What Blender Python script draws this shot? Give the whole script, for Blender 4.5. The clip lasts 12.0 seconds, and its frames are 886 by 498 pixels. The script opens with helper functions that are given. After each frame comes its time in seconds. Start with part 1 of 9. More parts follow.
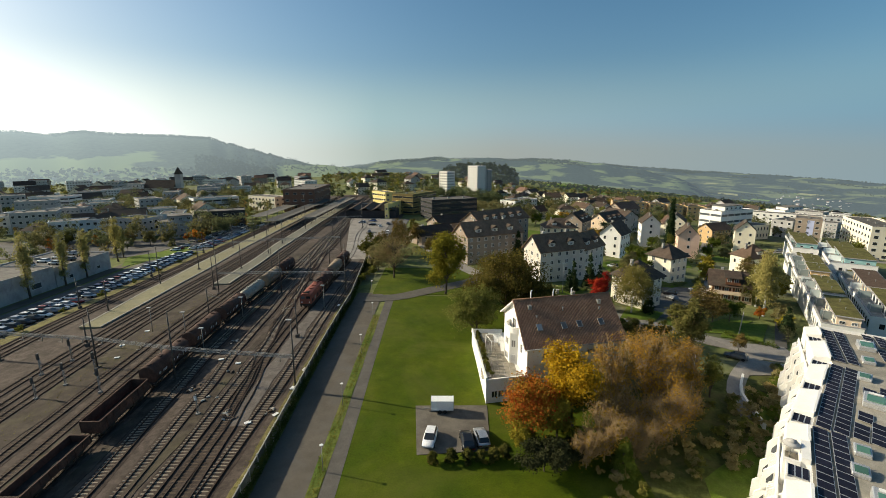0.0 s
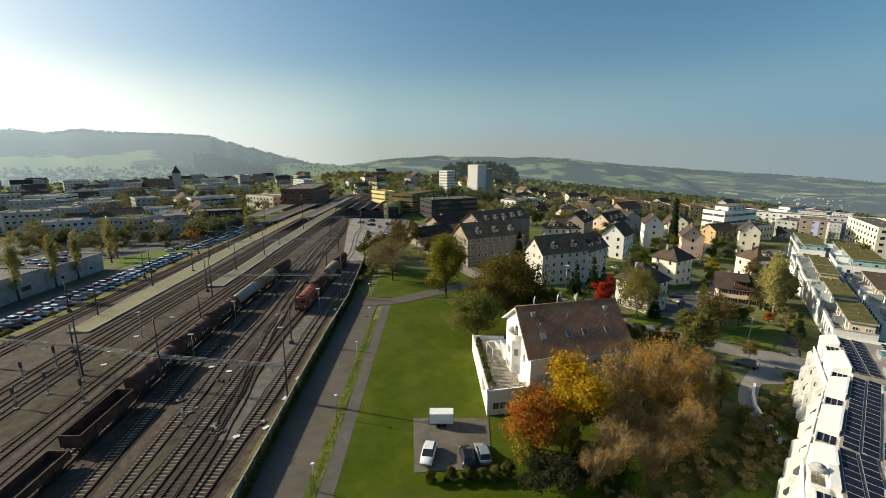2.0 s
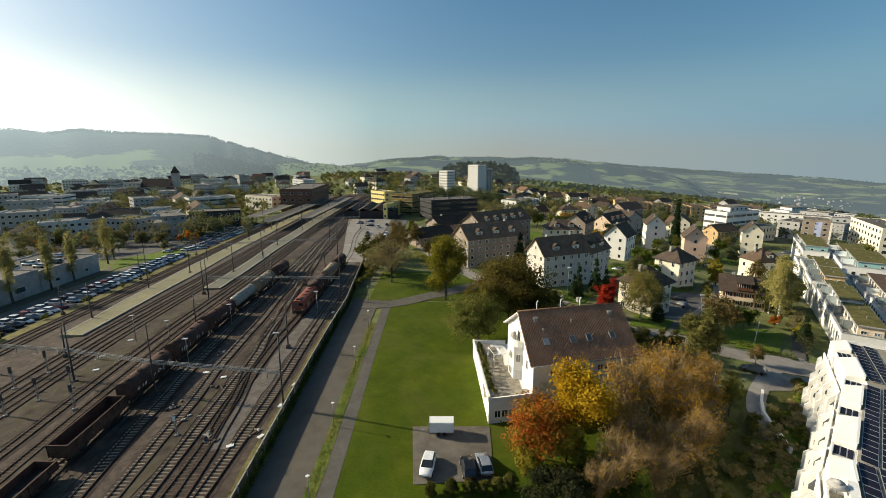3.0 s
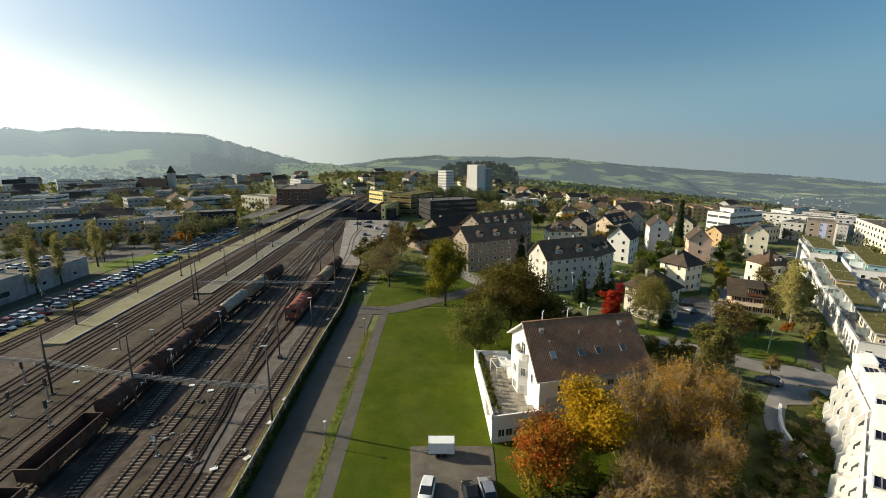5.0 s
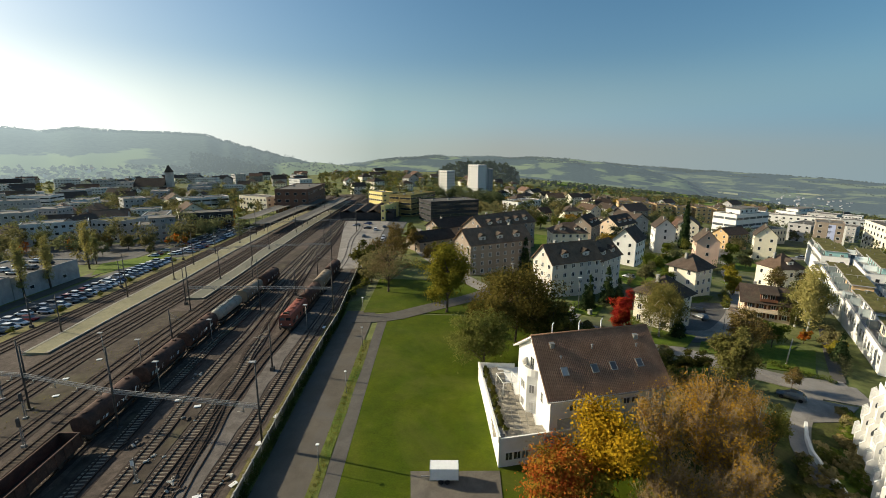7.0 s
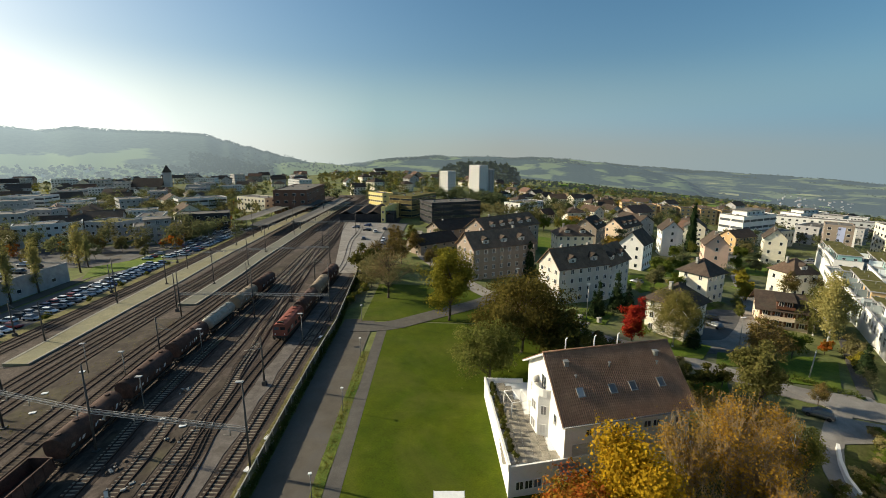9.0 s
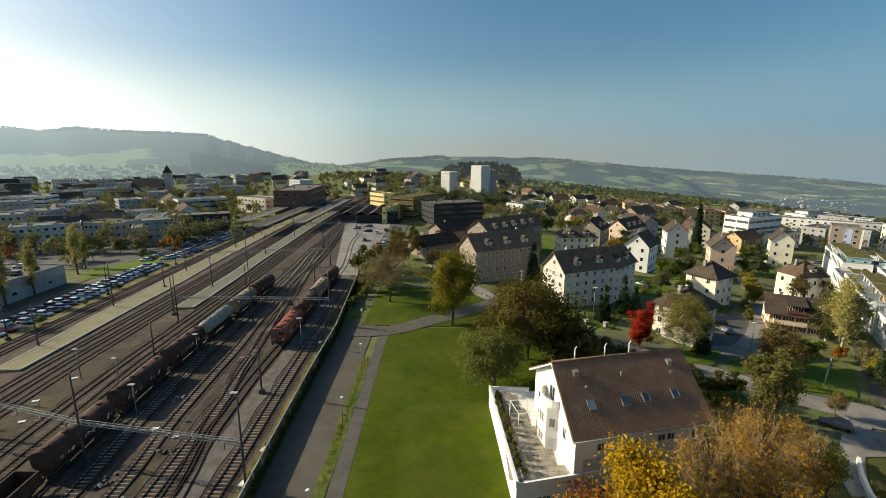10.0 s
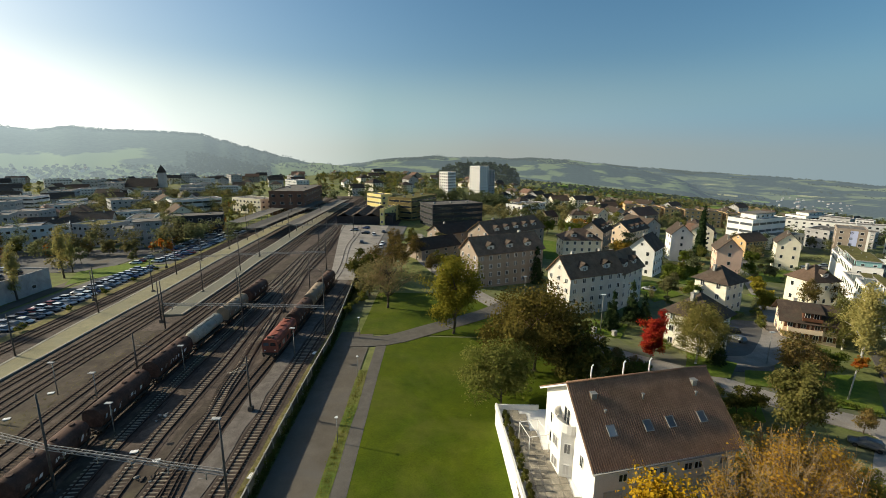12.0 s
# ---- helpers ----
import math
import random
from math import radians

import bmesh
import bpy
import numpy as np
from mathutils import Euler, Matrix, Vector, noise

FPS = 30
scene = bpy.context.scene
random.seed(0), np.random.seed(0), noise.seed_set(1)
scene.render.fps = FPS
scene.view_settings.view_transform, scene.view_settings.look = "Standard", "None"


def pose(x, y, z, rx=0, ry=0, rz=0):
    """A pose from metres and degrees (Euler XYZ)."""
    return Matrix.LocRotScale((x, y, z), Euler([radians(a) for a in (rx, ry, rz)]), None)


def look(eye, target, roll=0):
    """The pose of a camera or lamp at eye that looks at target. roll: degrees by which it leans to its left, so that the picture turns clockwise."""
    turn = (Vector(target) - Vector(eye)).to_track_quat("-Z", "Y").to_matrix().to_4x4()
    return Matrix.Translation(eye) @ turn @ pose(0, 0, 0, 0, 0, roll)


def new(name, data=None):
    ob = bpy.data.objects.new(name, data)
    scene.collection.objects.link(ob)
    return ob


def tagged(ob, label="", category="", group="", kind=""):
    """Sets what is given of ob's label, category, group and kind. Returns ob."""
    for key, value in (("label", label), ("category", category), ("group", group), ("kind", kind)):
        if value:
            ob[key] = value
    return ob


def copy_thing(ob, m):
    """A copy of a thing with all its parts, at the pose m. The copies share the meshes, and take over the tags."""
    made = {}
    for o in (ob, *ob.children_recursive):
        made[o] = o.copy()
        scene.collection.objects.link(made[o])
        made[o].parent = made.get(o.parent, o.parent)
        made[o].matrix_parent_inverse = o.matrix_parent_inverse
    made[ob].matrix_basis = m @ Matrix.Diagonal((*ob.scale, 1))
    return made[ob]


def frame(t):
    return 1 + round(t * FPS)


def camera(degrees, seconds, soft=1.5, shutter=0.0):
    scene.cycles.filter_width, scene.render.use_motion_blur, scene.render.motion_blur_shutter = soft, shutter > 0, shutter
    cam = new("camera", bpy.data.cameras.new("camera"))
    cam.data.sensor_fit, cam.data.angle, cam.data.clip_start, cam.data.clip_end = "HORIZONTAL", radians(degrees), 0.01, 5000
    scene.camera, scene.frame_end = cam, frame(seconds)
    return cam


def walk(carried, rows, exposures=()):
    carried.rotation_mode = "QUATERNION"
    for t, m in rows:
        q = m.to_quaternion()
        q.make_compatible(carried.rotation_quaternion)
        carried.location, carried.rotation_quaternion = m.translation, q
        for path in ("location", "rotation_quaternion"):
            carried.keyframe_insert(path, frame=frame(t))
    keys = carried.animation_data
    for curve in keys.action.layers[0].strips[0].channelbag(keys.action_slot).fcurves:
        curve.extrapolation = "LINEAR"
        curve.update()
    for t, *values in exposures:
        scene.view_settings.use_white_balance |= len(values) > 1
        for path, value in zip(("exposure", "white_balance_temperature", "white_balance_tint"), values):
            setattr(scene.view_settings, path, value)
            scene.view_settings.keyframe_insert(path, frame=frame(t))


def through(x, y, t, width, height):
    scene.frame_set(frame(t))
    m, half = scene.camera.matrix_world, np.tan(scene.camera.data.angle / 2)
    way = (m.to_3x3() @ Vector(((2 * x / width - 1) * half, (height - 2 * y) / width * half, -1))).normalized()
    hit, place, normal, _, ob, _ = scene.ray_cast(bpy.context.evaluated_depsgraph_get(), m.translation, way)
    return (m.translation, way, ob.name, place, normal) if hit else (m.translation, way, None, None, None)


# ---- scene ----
cam = camera(90.0, 12.0, soft=0.8)
# t, x, y, z, yaw, pitch, roll
ROWS = [
    (0.0, 0.000, 0.000, 38.000, -0.000, -12.165, -0.000),
    (0.5, 0.040, 0.812, 38.039, -0.152, -12.227, -0.032),
    (1.0, 0.069, 1.675, 38.077, -0.110, -12.268, -0.079),
    (1.5, 0.087, 2.586, 38.115, -0.101, -12.282, -0.066),
    (2.0, 0.093, 3.543, 38.152, 0.003, -12.311, -0.059),
    (2.5, 0.088, 4.543, 38.189, -0.122, -12.286, -0.074),
    (3.0, 0.072, 5.582, 38.224, 0.009, -12.316, -0.088),
    (5.0, -0.110, 10.072, 38.352, -0.147, -12.362, -0.145),
    (5.5, -0.184, 11.263, 38.379, -0.089, -12.398, -0.173),
    (6.0, -0.271, 12.476, 38.404, -0.208, -12.381, -0.191),
    (6.5, -0.369, 13.707, 38.427, -0.250, -12.397, -0.191),
    (7.0, -0.479, 14.954, 38.448, -0.115, -12.417, -0.210),
    (9.0, -1.039, 20.035, 38.499, -0.080, -12.387, -0.289),
    (9.5, -1.210, 21.314, 38.504, -0.176, -12.380, -0.303),
    (10.0, -1.392, 22.591, 38.505, 0.081, -12.351, -0.308),
    (10.5, -1.587, 23.862, 38.502, -0.082, -12.326, -0.328),
    (11.0, -1.795, 25.124, 38.495, -0.036, -12.289, -0.309),
    (11.5, -2.014, 26.375, 38.483, -0.049, -12.305, -0.370),
    (12.0, -2.246, 27.612, 38.467, -0.247, -12.322, -0.439),
]
walk(cam, [(t, pose(x, y, z, 90 + pitch, roll, yaw)) for t, x, y, z, yaw, pitch, roll in ROWS],
     exposures=[(0.0, 0.32, 6800, 5), (12.0, 0.32, 6800, 5)])

# ---- daylight ----
SUN_AZ, SUN_EL = -75.5, 25.2      # degrees clockwise from +y, and above the horizon
world = bpy.data.worlds.new("sky")
scene.world = world
world.use_nodes = True
sky = world.node_tree.nodes.new("ShaderNodeTexSky")
sky.sky_type = "NISHITA"
sky.sun_disc = False
sky.sun_elevation = radians(SUN_EL)
sky.sun_rotation = radians(SUN_AZ)
sky.altitude = 300
sky.air_density, sky.dust_density, sky.ozone_density = 1.0, 3.0, 3.2
_hs = world.node_tree.nodes.new("ShaderNodeHueSaturation")
_hs.inputs["Hue"].default_value, _hs.inputs["Saturation"].default_value = 0.491, 1.2
world.node_tree.links.new(sky.outputs[0], _hs.inputs["Color"])
world.node_tree.links.new(_hs.outputs[0], world.node_tree.nodes["Background"].inputs[0])
world.node_tree.nodes["Background"].inputs[1].default_value = 0.096
sun = new("sun", bpy.data.lights.new("sun", "SUN"))
sun.data.energy, sun.data.angle, sun.data.color = 5.0, radians(0.55), (1.0, 0.89, 0.71)
_a, _e = radians(SUN_AZ), radians(SUN_EL)
_to = Vector((math.sin(_a) * math.cos(_e), math.cos(_a) * math.cos(_e), math.sin(_e)))
sun.matrix_world = look(_to * 100, (0, 0, 0))


# ---- the lie of the land ----
def smooth(a, b, v):
    k = min(max((v - a) / (b - a), 0.0), 1.0)
    return k * k * (3 - 2 * k)


def gz(x, y):
    """Height of the ground: a low rise along the railway that falls to the valley on the east."""
    u = x * .983 + y * .18
    h = -7 * (1 - math.exp(-(u / 75) ** 2)) if u < 0 else -16 * (1 - math.exp(-(u / 170) ** 2))
    az = math.degrees(math.atan2(x, max(y, 1)))
    h -= max(math.hypot(x, y) - 350, 0) * min(max(.0016 * az - .002, 0), .075)
    h -= max(math.hypot(x, y) - 700, 0) * .03
    d = max(110 - y, 0)
    return h - 4 * (1 - math.exp(-(d / 60) ** 2))


# ---- materials ----
def nodes_of(name):
    m = bpy.data.materials.new(name)
    m.use_nodes = True
    nt = m.node_tree
    return m, nt, nt.nodes["Principled BSDF"]


def noise_node(nt, scale, detail=4.0, rough=0.6, vec=None, dist=0.0):
    n = nt.nodes.new("ShaderNodeTexNoise")
    n.inputs["Scale"].default_value = scale
    n.inputs["Detail"].default_value = detail
    n.inputs["Roughness"].default_value = rough
    n.inputs["Distortion"].default_value = dist
    if vec is not None:
        nt.links.new(vec, n.inputs["Vector"])
    return n


def ramp_node(nt, fac, stops):
    r = nt.nodes.new("ShaderNodeValToRGB")
    e = r.color_ramp.elements
    while len(e) < len(stops):
        e.new(0.5)
    for el, (p, c) in zip(e, stops):
        el.position, el.color = p, (*c, 1)
    nt.links.new(fac, r.inputs[0])
    return r


def mix_node(nt, kind, fac, a, b):
    m = nt.nodes.new("ShaderNodeMix")
    m.data_type, m.blend_type = "RGBA", kind
    for v, s in ((fac, m.inputs[0]), (a, m.inputs[6]), (b, m.inputs[7])):
        if isinstance(v, (int, float)):
            s.default_value = v
        elif isinstance(v, tuple):
            s.default_value = (*v, 1)
        else:
            nt.links.new(v, s)
    return m.outputs[2]


def surface(name, c1, c2, scale=1.0, rough=0.85, bump=0.2, fine=12.0, metal=0.0, lo=0.3, hi=0.7, stain=None, stain_scale=0.15,
            stain_amount=0.5, per_object=0.0, spec=0.12, bump_dist=0.02, grain=0.27, mid=0.0, mid_scale=1.0):
    """Two colours mixed by a broad noise, speckled by a fine one, with optional stains and relief."""
    m, nt, b = nodes_of(name)
    pos = nt.nodes.new("ShaderNodeNewGeometry").outputs["Position"]
    n1 = noise_node(nt, scale, 5, 0.62, pos)
    col = ramp_node(nt, n1.outputs[0], [(lo, c1), (hi, c2)]).outputs[0]
    n2 = noise_node(nt, fine, 3, 0.7, pos)
    g = ramp_node(nt, n2.outputs[0], [(0.25, (1 - grain,) * 3), (0.75, (1 + grain,) * 3)]).outputs[0]
    col = mix_node(nt, "MULTIPLY", 1.0, col, g)
    if mid:
        n4 = noise_node(nt, mid_scale, 6, 0.7, pos, 0.3)
        col = mix_node(nt, "MULTIPLY", 1.0, col, ramp_node(nt, n4.outputs[0], [(0.3, (1 - mid,) * 3), (0.7, (1 + mid,) * 3)]).outputs[0])
    if stain:
        n3 = noise_node(nt, stain_scale, 6, 0.65, pos, 0.6)
        f = ramp_node(nt, n3.outputs[0], [(0.48, (0, 0, 0)), (0.68, (stain_amount,) * 3)]).outputs[0]
        col = mix_node(nt, "MIX", f, col, stain)
    if per_object:
        r = nt.nodes.new("ShaderNodeObjectInfo").outputs["Random"]
        k = ramp_node(nt, r, [(0, (1 - per_object,) * 3), (1, (1 + per_object,) * 3)]).outputs[0]
        col = mix_node(nt, "MULTIPLY", 1.0, col, k)
    nt.links.new(col, b.inputs["Base Color"])
    b.inputs["Roughness"].default_value = rough
    b.inputs["Metallic"].default_value = metal
    b.inputs["Specular IOR Level"].default_value = spec
    if bump:
        bn = nt.nodes.new("ShaderNodeBump")
        bn.inputs["Strength"].default_value = bump
        bn.inputs["Distance"].default_value = bump_dist
        nt.links.new(n2.outputs[0], bn.inputs["Height"])
        nt.links.new(bn.outputs[0], b.inputs["Normal"])
    return m


def leaf_mat(name, colours, through=0.35):
    """Leaves: a colour of its own for each leaf clump, lit from behind in part."""
    m, nt, b = nodes_of(name)
    g = nt.nodes.new("ShaderNodeNewGeometry")
    stops = [(i / max(len(colours) - 1, 1), c) for i, c in enumerate(colours)]
    n = noise_node(nt, 0.6, 3, 0.6, g.outputs["Position"])
    mth = nt.nodes.new("ShaderNodeMath")
    mth.operation = "MULTIPLY_ADD"
    nt.links.new(g.outputs["Random Per Island"], mth.inputs[0])
    mth.inputs[1].default_value = 0.36
    m2 = nt.nodes.new("ShaderNodeMath")
    m2.operation = "MULTIPLY_ADD"
    nt.links.new(n.outputs[0], m2.inputs[0])
    m2.inputs[1].default_value, m2.inputs[2].default_value = 1.9, -0.63
    nt.links.new(m2.outputs[0], mth.inputs[2])
    col = ramp_node(nt, mth.outputs[0], stops).outputs[0]
    r = nt.nodes.new("ShaderNodeObjectInfo").outputs["Random"]
    k = ramp_node(nt, r, [(0, (0.75, 0.8, 0.8)), (1, (1.2, 1.15, 1.1))]).outputs[0]
    col = mix_node(nt, "MULTIPLY", 1.0, col, k)
    d = nt.nodes.new("ShaderNodeBsdfDiffuse")
    tr = nt.nodes.new("ShaderNodeBsdfTranslucent")
    mx = nt.nodes.new("ShaderNodeMixShader")
    mx.inputs[0].default_value = through
    nt.links.new(col, d.inputs[0])
    nt.links.new(col, tr.inputs[0])
    nt.links.new(d.outputs[0], mx.inputs[1])
    nt.links.new(tr.outputs[0], mx.inputs[2])
    nt.links.new(mx.outputs[0], nt.nodes["Material Output"].inputs[0])
    return m


def glass_mat(name, c, rough=0.08):
    m, nt, b = nodes_of(name)
    r = nt.nodes.new("ShaderNodeObjectInfo").outputs["Random"]
    k = ramp_node(nt, r, [(0, tuple(v * 0.5 for v in c)), (0.7, c), (1, tuple(min(v * 3 + 0.05, 1) for v in c))]).outputs[0]
    nt.links.new(k, b.inputs["Base Color"])
    b.inputs["Roughness"].default_value = rough
    b.inputs["Specular IOR Level"].default_value = 0.6
    return m


M_LAWN = surface("lawn_grass", (0.038, 0.064, 0.0018), (0.07, 0.09, 0.003), 0.12, 0.9, 0.5, 5.0, stain=(0.14, 0.135, 0.03), stain_scale=0.045, stain_amount=0.42, bump_dist=0.05, mid=0.2, mid_scale=0.35)
M_GRASS = surface("rough_grass", (0.055, 0.10, 0.015), (0.14, 0.16, 0.035), 0.25, 0.95, 0.6, 3.0, stain=(0.19, 0.15, 0.06), stain_scale=0.1, stain_amount=0.6, bump_dist=0.08, mid=0.35, mid_scale=0.8)
M_VERGE = surface("dry_verge", (0.09, 0.085, 0.035), (0.22, 0.19, 0.075), 0.5, 0.95, 0.6, 4.0, stain=(0.12, 0.09, 0.05), stain_scale=0.6, bump_dist=0.06, mid=0.35, mid_scale=0.9)
M_SOIL = surface("garden_ground", (0.055, 0.07, 0.014), (0.10, 0.105, 0.03), 0.3, 0.95, 0.6, 3.0, stain=(0.15, 0.125, 0.055), stain_scale=0.14, stain_amount=0.7, bump_dist=0.08, mid=0.4, mid_scale=0.6)
M_MOWN = surface("garden_lawn_grass", (0.075, 0.125, 0.012), (0.125, 0.17, 0.022), 0.2, 0.9, 0.5, 5.0, stain=(0.17, 0.16, 0.05), stain_scale=0.12, stain_amount=0.4, bump_dist=0.05, mid=0.2, mid_scale=0.8)
M_TOWN = surface("town_ground", (0.10, 0.125, 0.035), (0.18, 0.185, 0.07), 0.035, 0.95, 0.3, 0.7, stain=(0.12, 0.113, 0.105), stain_scale=0.03, stain_amount=0.8, mid=0.4, mid_scale=0.12)
M_BALLAST = surface("ballast", (0.066, 0.052, 0.043), (0.116, 0.092, 0.076), 0.10, 0.95, 0.8, 7.0, stain=(0.048, 0.038, 0.030), stain_scale=0.3, stain_amount=0.8, bump_dist=0.06, mid=0.42, mid_scale=0.9)
M_GRAVEL = surface("gravel_lane", (0.048, 0.038, 0.03), (0.08, 0.065, 0.051), 0.2, 0.95, 0.5, 9.0, stain=(0.10, 0.09, 0.05), stain_scale=0.12, stain_amount=0.6, mid=0.5, mid_scale=0.6)
M_GRAVEL_L = surface("pale_gravel_lane", (0.11, 0.095, 0.084), (0.165, 0.146, 0.13), 0.2, 0.95, 0.5, 9.0, stain=(0.08, 0.068, 0.056), stain_scale=0.2, stain_amount=0.7, mid=0.35, mid_scale=0.7)
M_LOT = surface("worn_lot_asphalt", (0.12, 0.105, 0.086), (0.165, 0.146, 0.12), 0.25, 0.9, 0.3, 14.0, stain=(0.085, 0.075, 0.062), stain_scale=0.35, stain_amount=0.7, mid=0.15, mid_scale=.7)
M_ASPHALT = surface("asphalt", (0.105, 0.10, 0.095), (0.145, 0.14, 0.13), 0.12, 0.9, 0.3, 18.0, stain=(0.075, 0.072, 0.07), stain_scale=0.18, stain_amount=0.6, mid=0.14, mid_scale=0.5)
M_YARD = surface("pale_yard_asphalt", (0.24, 0.218, 0.19), (0.31, 0.285, 0.255), 0.12, 0.9, 0.3, 18.0, stain=(0.14, 0.125, 0.11), stain_scale=0.15, stain_amount=0.6, mid=0.15, mid_scale=0.5)
M_ROAD = surface("light_asphalt", (0.096, 0.083, 0.066), (0.130, 0.113, 0.091), 0.12, 0.9, 0.3, 18.0, stain=(0.12, 0.115, 0.11), stain_scale=0.15, stain_amount=0.5, mid=0.13, mid_scale=0.5)
M_PATH = surface("path_asphalt", (0.095, 0.086, 0.075), (0.125, 0.114, 0.098), 0.3, 0.9, 0.3, 16.0, stain=(0.10, 0.095, 0.08), stain_scale=0.4, mid=0.16, mid_scale=0.7)
M_PLATFORM = surface("platform_paving", (0.215, 0.195, 0.115), (0.285, 0.26, 0.16), 0.15, 0.9, 0.2, 6.0, stain=(0.22, 0.21, 0.15), stain_scale=0.2, mid=0.15, mid_scale=0.8)
M_PLAT_DARK = surface("platform_asphalt", (0.16, 0.155, 0.12), (0.20, 0.19, 0.15), 0.2, 0.9, 0.2, 8.0, stain=(0.13, 0.14, 0.09), stain_scale=0.2)
M_EDGE = surface("platform_edge", (0.27, 0.25, 0.20), (0.34, 0.32, 0.26), 0.5, 0.8, 0.1, 8.0)
M_RAIL = surface("rail_steel", (0.04, 0.026, 0.02), (0.075, 0.05, 0.038), 0.6, 0.6, 0.1, 10.0, metal=0.15)
M_SLEEPER = surface("sleeper_concrete", (0.205, 0.172, 0.13), (0.30, 0.255, 0.20), 1.2, 0.9, 0.3, 10.0, per_object=0.22)
M_SLEEPER_W = surface("sleeper_timber", (0.082, 0.06, 0.043), (0.14, 0.105, 0.077), 1.0, 0.9, 0.3, 10.0, per_object=0.3)
M_FENCE = surface("fence_concrete", (0.085, 0.08, 0.06), (0.16, 0.145, 0.115), 0.6, 0.9, 0.4, 6.0, stain=(0.09, 0.10, 0.05), stain_scale=0.7, stain_amount=0.8, per_object=0.5, mid=0.25, mid_scale=0.9)
M_CONCRETE = surface("concrete", (0.30, 0.29, 0.26), (0.42, 0.40, 0.36), 0.5, 0.9, 0.3, 8.0, stain=(0.18, 0.17, 0.15), stain_scale=0.6, per_object=0.12, mid=0.15, mid_scale=0.9)
M_STEEL = surface("galvanised_steel", (0.20, 0.20, 0.19), (0.30, 0.30, 0.28), 1.5, 0.55, 0.05, 12.0, metal=0.4)
M_LATTICE = surface("lattice_steel", (0.24, 0.235, 0.22), (0.34, 0.33, 0.31), 1.5, 0.5, 0.05, 12.0, metal=0.2)
M_BED = surface("stained_ballast", (0.046, 0.035, 0.029), (0.079, 0.060, 0.050), 0.2, 0.95, 0.8, 7.0, stain=(0.03, 0.022, 0.018), stain_scale=0.4, stain_amount=0.7, bump_dist=0.06, mid=0.4, mid_scale=1.1)
M_YARDLAMP = surface("grey_lamp_housing", (0.36, 0.36, 0.35), (0.46, 0.46, 0.45), 2.0, 0.5, 0.0, 10.0, grain=0.07)
M_MAST = surface("dark_mast", (0.07, 0.065, 0.06), (0.12, 0.11, 0.10), 1.5, 0.6, 0.05, 12.0, metal=0.2)
M_WHITE = surface("white_render", (0.74, 0.72, 0.67), (0.82, 0.80, 0.76), 0.25, 0.85, 0.15, 6.0, stain=(0.62, 0.60, 0.55), stain_scale=0.3, stain_amount=0.35, grain=0.07)
M_PALE = surface("pale_grey_render", (0.58, 0.58, 0.57), (0.67, 0.67, 0.66), 0.25, 0.85, 0.15, 6.0, stain=(0.38, 0.37, 0.36), stain_scale=0.3, stain_amount=0.4, grain=0.07)
M_OFFWHITE = surface("aged_white_render", (0.57, 0.52, 0.45), (0.66, 0.61, 0.54), 0.25, 0.85, 0.15, 6.0, stain=(0.46, 0.42, 0.36), stain_scale=0.3, stain_amount=0.45, grain=0.08)
M_CREAM = surface("cream_render", (0.72, 0.65, 0.50), (0.80, 0.74, 0.60), 0.25, 0.85, 0.15, 6.0, stain=(0.60, 0.54, 0.42), stain_scale=0.3, stain_amount=0.4, grain=0.07)
M_BEIGE = surface("beige_render", (0.28, 0.22, 0.172), (0.35, 0.285, 0.228), 0.25, 0.85, 0.15, 6.0, stain=(0.35, 0.30, 0.25), stain_scale=0.3, stain_amount=0.4, grain=0.07)
M_PINK = surface("salmon_render", (0.72, 0.48, 0.36), (0.80, 0.56, 0.43), 0.25, 0.85, 0.15, 6.0, stain=(0.56, 0.38, 0.30), stain_scale=0.3, stain_amount=0.4, grain=0.07)
M_PEACH = surface("peach_render", (0.72, 0.56, 0.40), (0.80, 0.64, 0.47), 0.25, 0.85, 0.15, 6.0, stain=(0.60, 0.48, 0.36), stain_scale=0.3, stain_amount=0.4, grain=0.07)
M_YELLOW = surface("yellow_render", (0.76, 0.62, 0.24), (0.84, 0.70, 0.30), 0.25, 0.85, 0.15, 6.0, stain=(0.52, 0.38, 0.14), stain_scale=0.3, stain_amount=0.4, grain=0.07)
M_OCHRE = surface("ochre_render", (0.50, 0.33, 0.16), (0.60, 0.42, 0.22), 0.25, 0.85, 0.15, 6.0, stain=(0.36, 0.25, 0.15), stain_scale=0.3, stain_amount=0.4, grain=0.07)
M_GREY = surface("grey_render", (0.34, 0.33, 0.32), (0.44, 0.43, 0.42), 0.25, 0.85, 0.15, 6.0, stain=(0.28, 0.27, 0.26), stain_scale=0.3, stain_amount=0.4, grain=0.07)
M_TURQ = surface("turquoise_render", (0.24, 0.43, 0.42), (0.31, 0.50, 0.49), 0.25, 0.85, 0.15, 6.0, grain=0.07)
M_BAYBLUE = surface("pale_blue_render", (0.42, 0.46, 0.66), (0.50, 0.54, 0.74), 0.25, 0.8, 0.1, 6.0, grain=0.07)
M_SHED = surface("dirty_grey_wall", (0.34, 0.325, 0.315), (0.45, 0.435, 0.42), 0.2, 0.9, 0.2, 4.0, stain=(0.17, 0.16, 0.155), stain_scale=0.2, stain_amount=0.6, grain=0.1, mid=0.15, mid_scale=0.5)
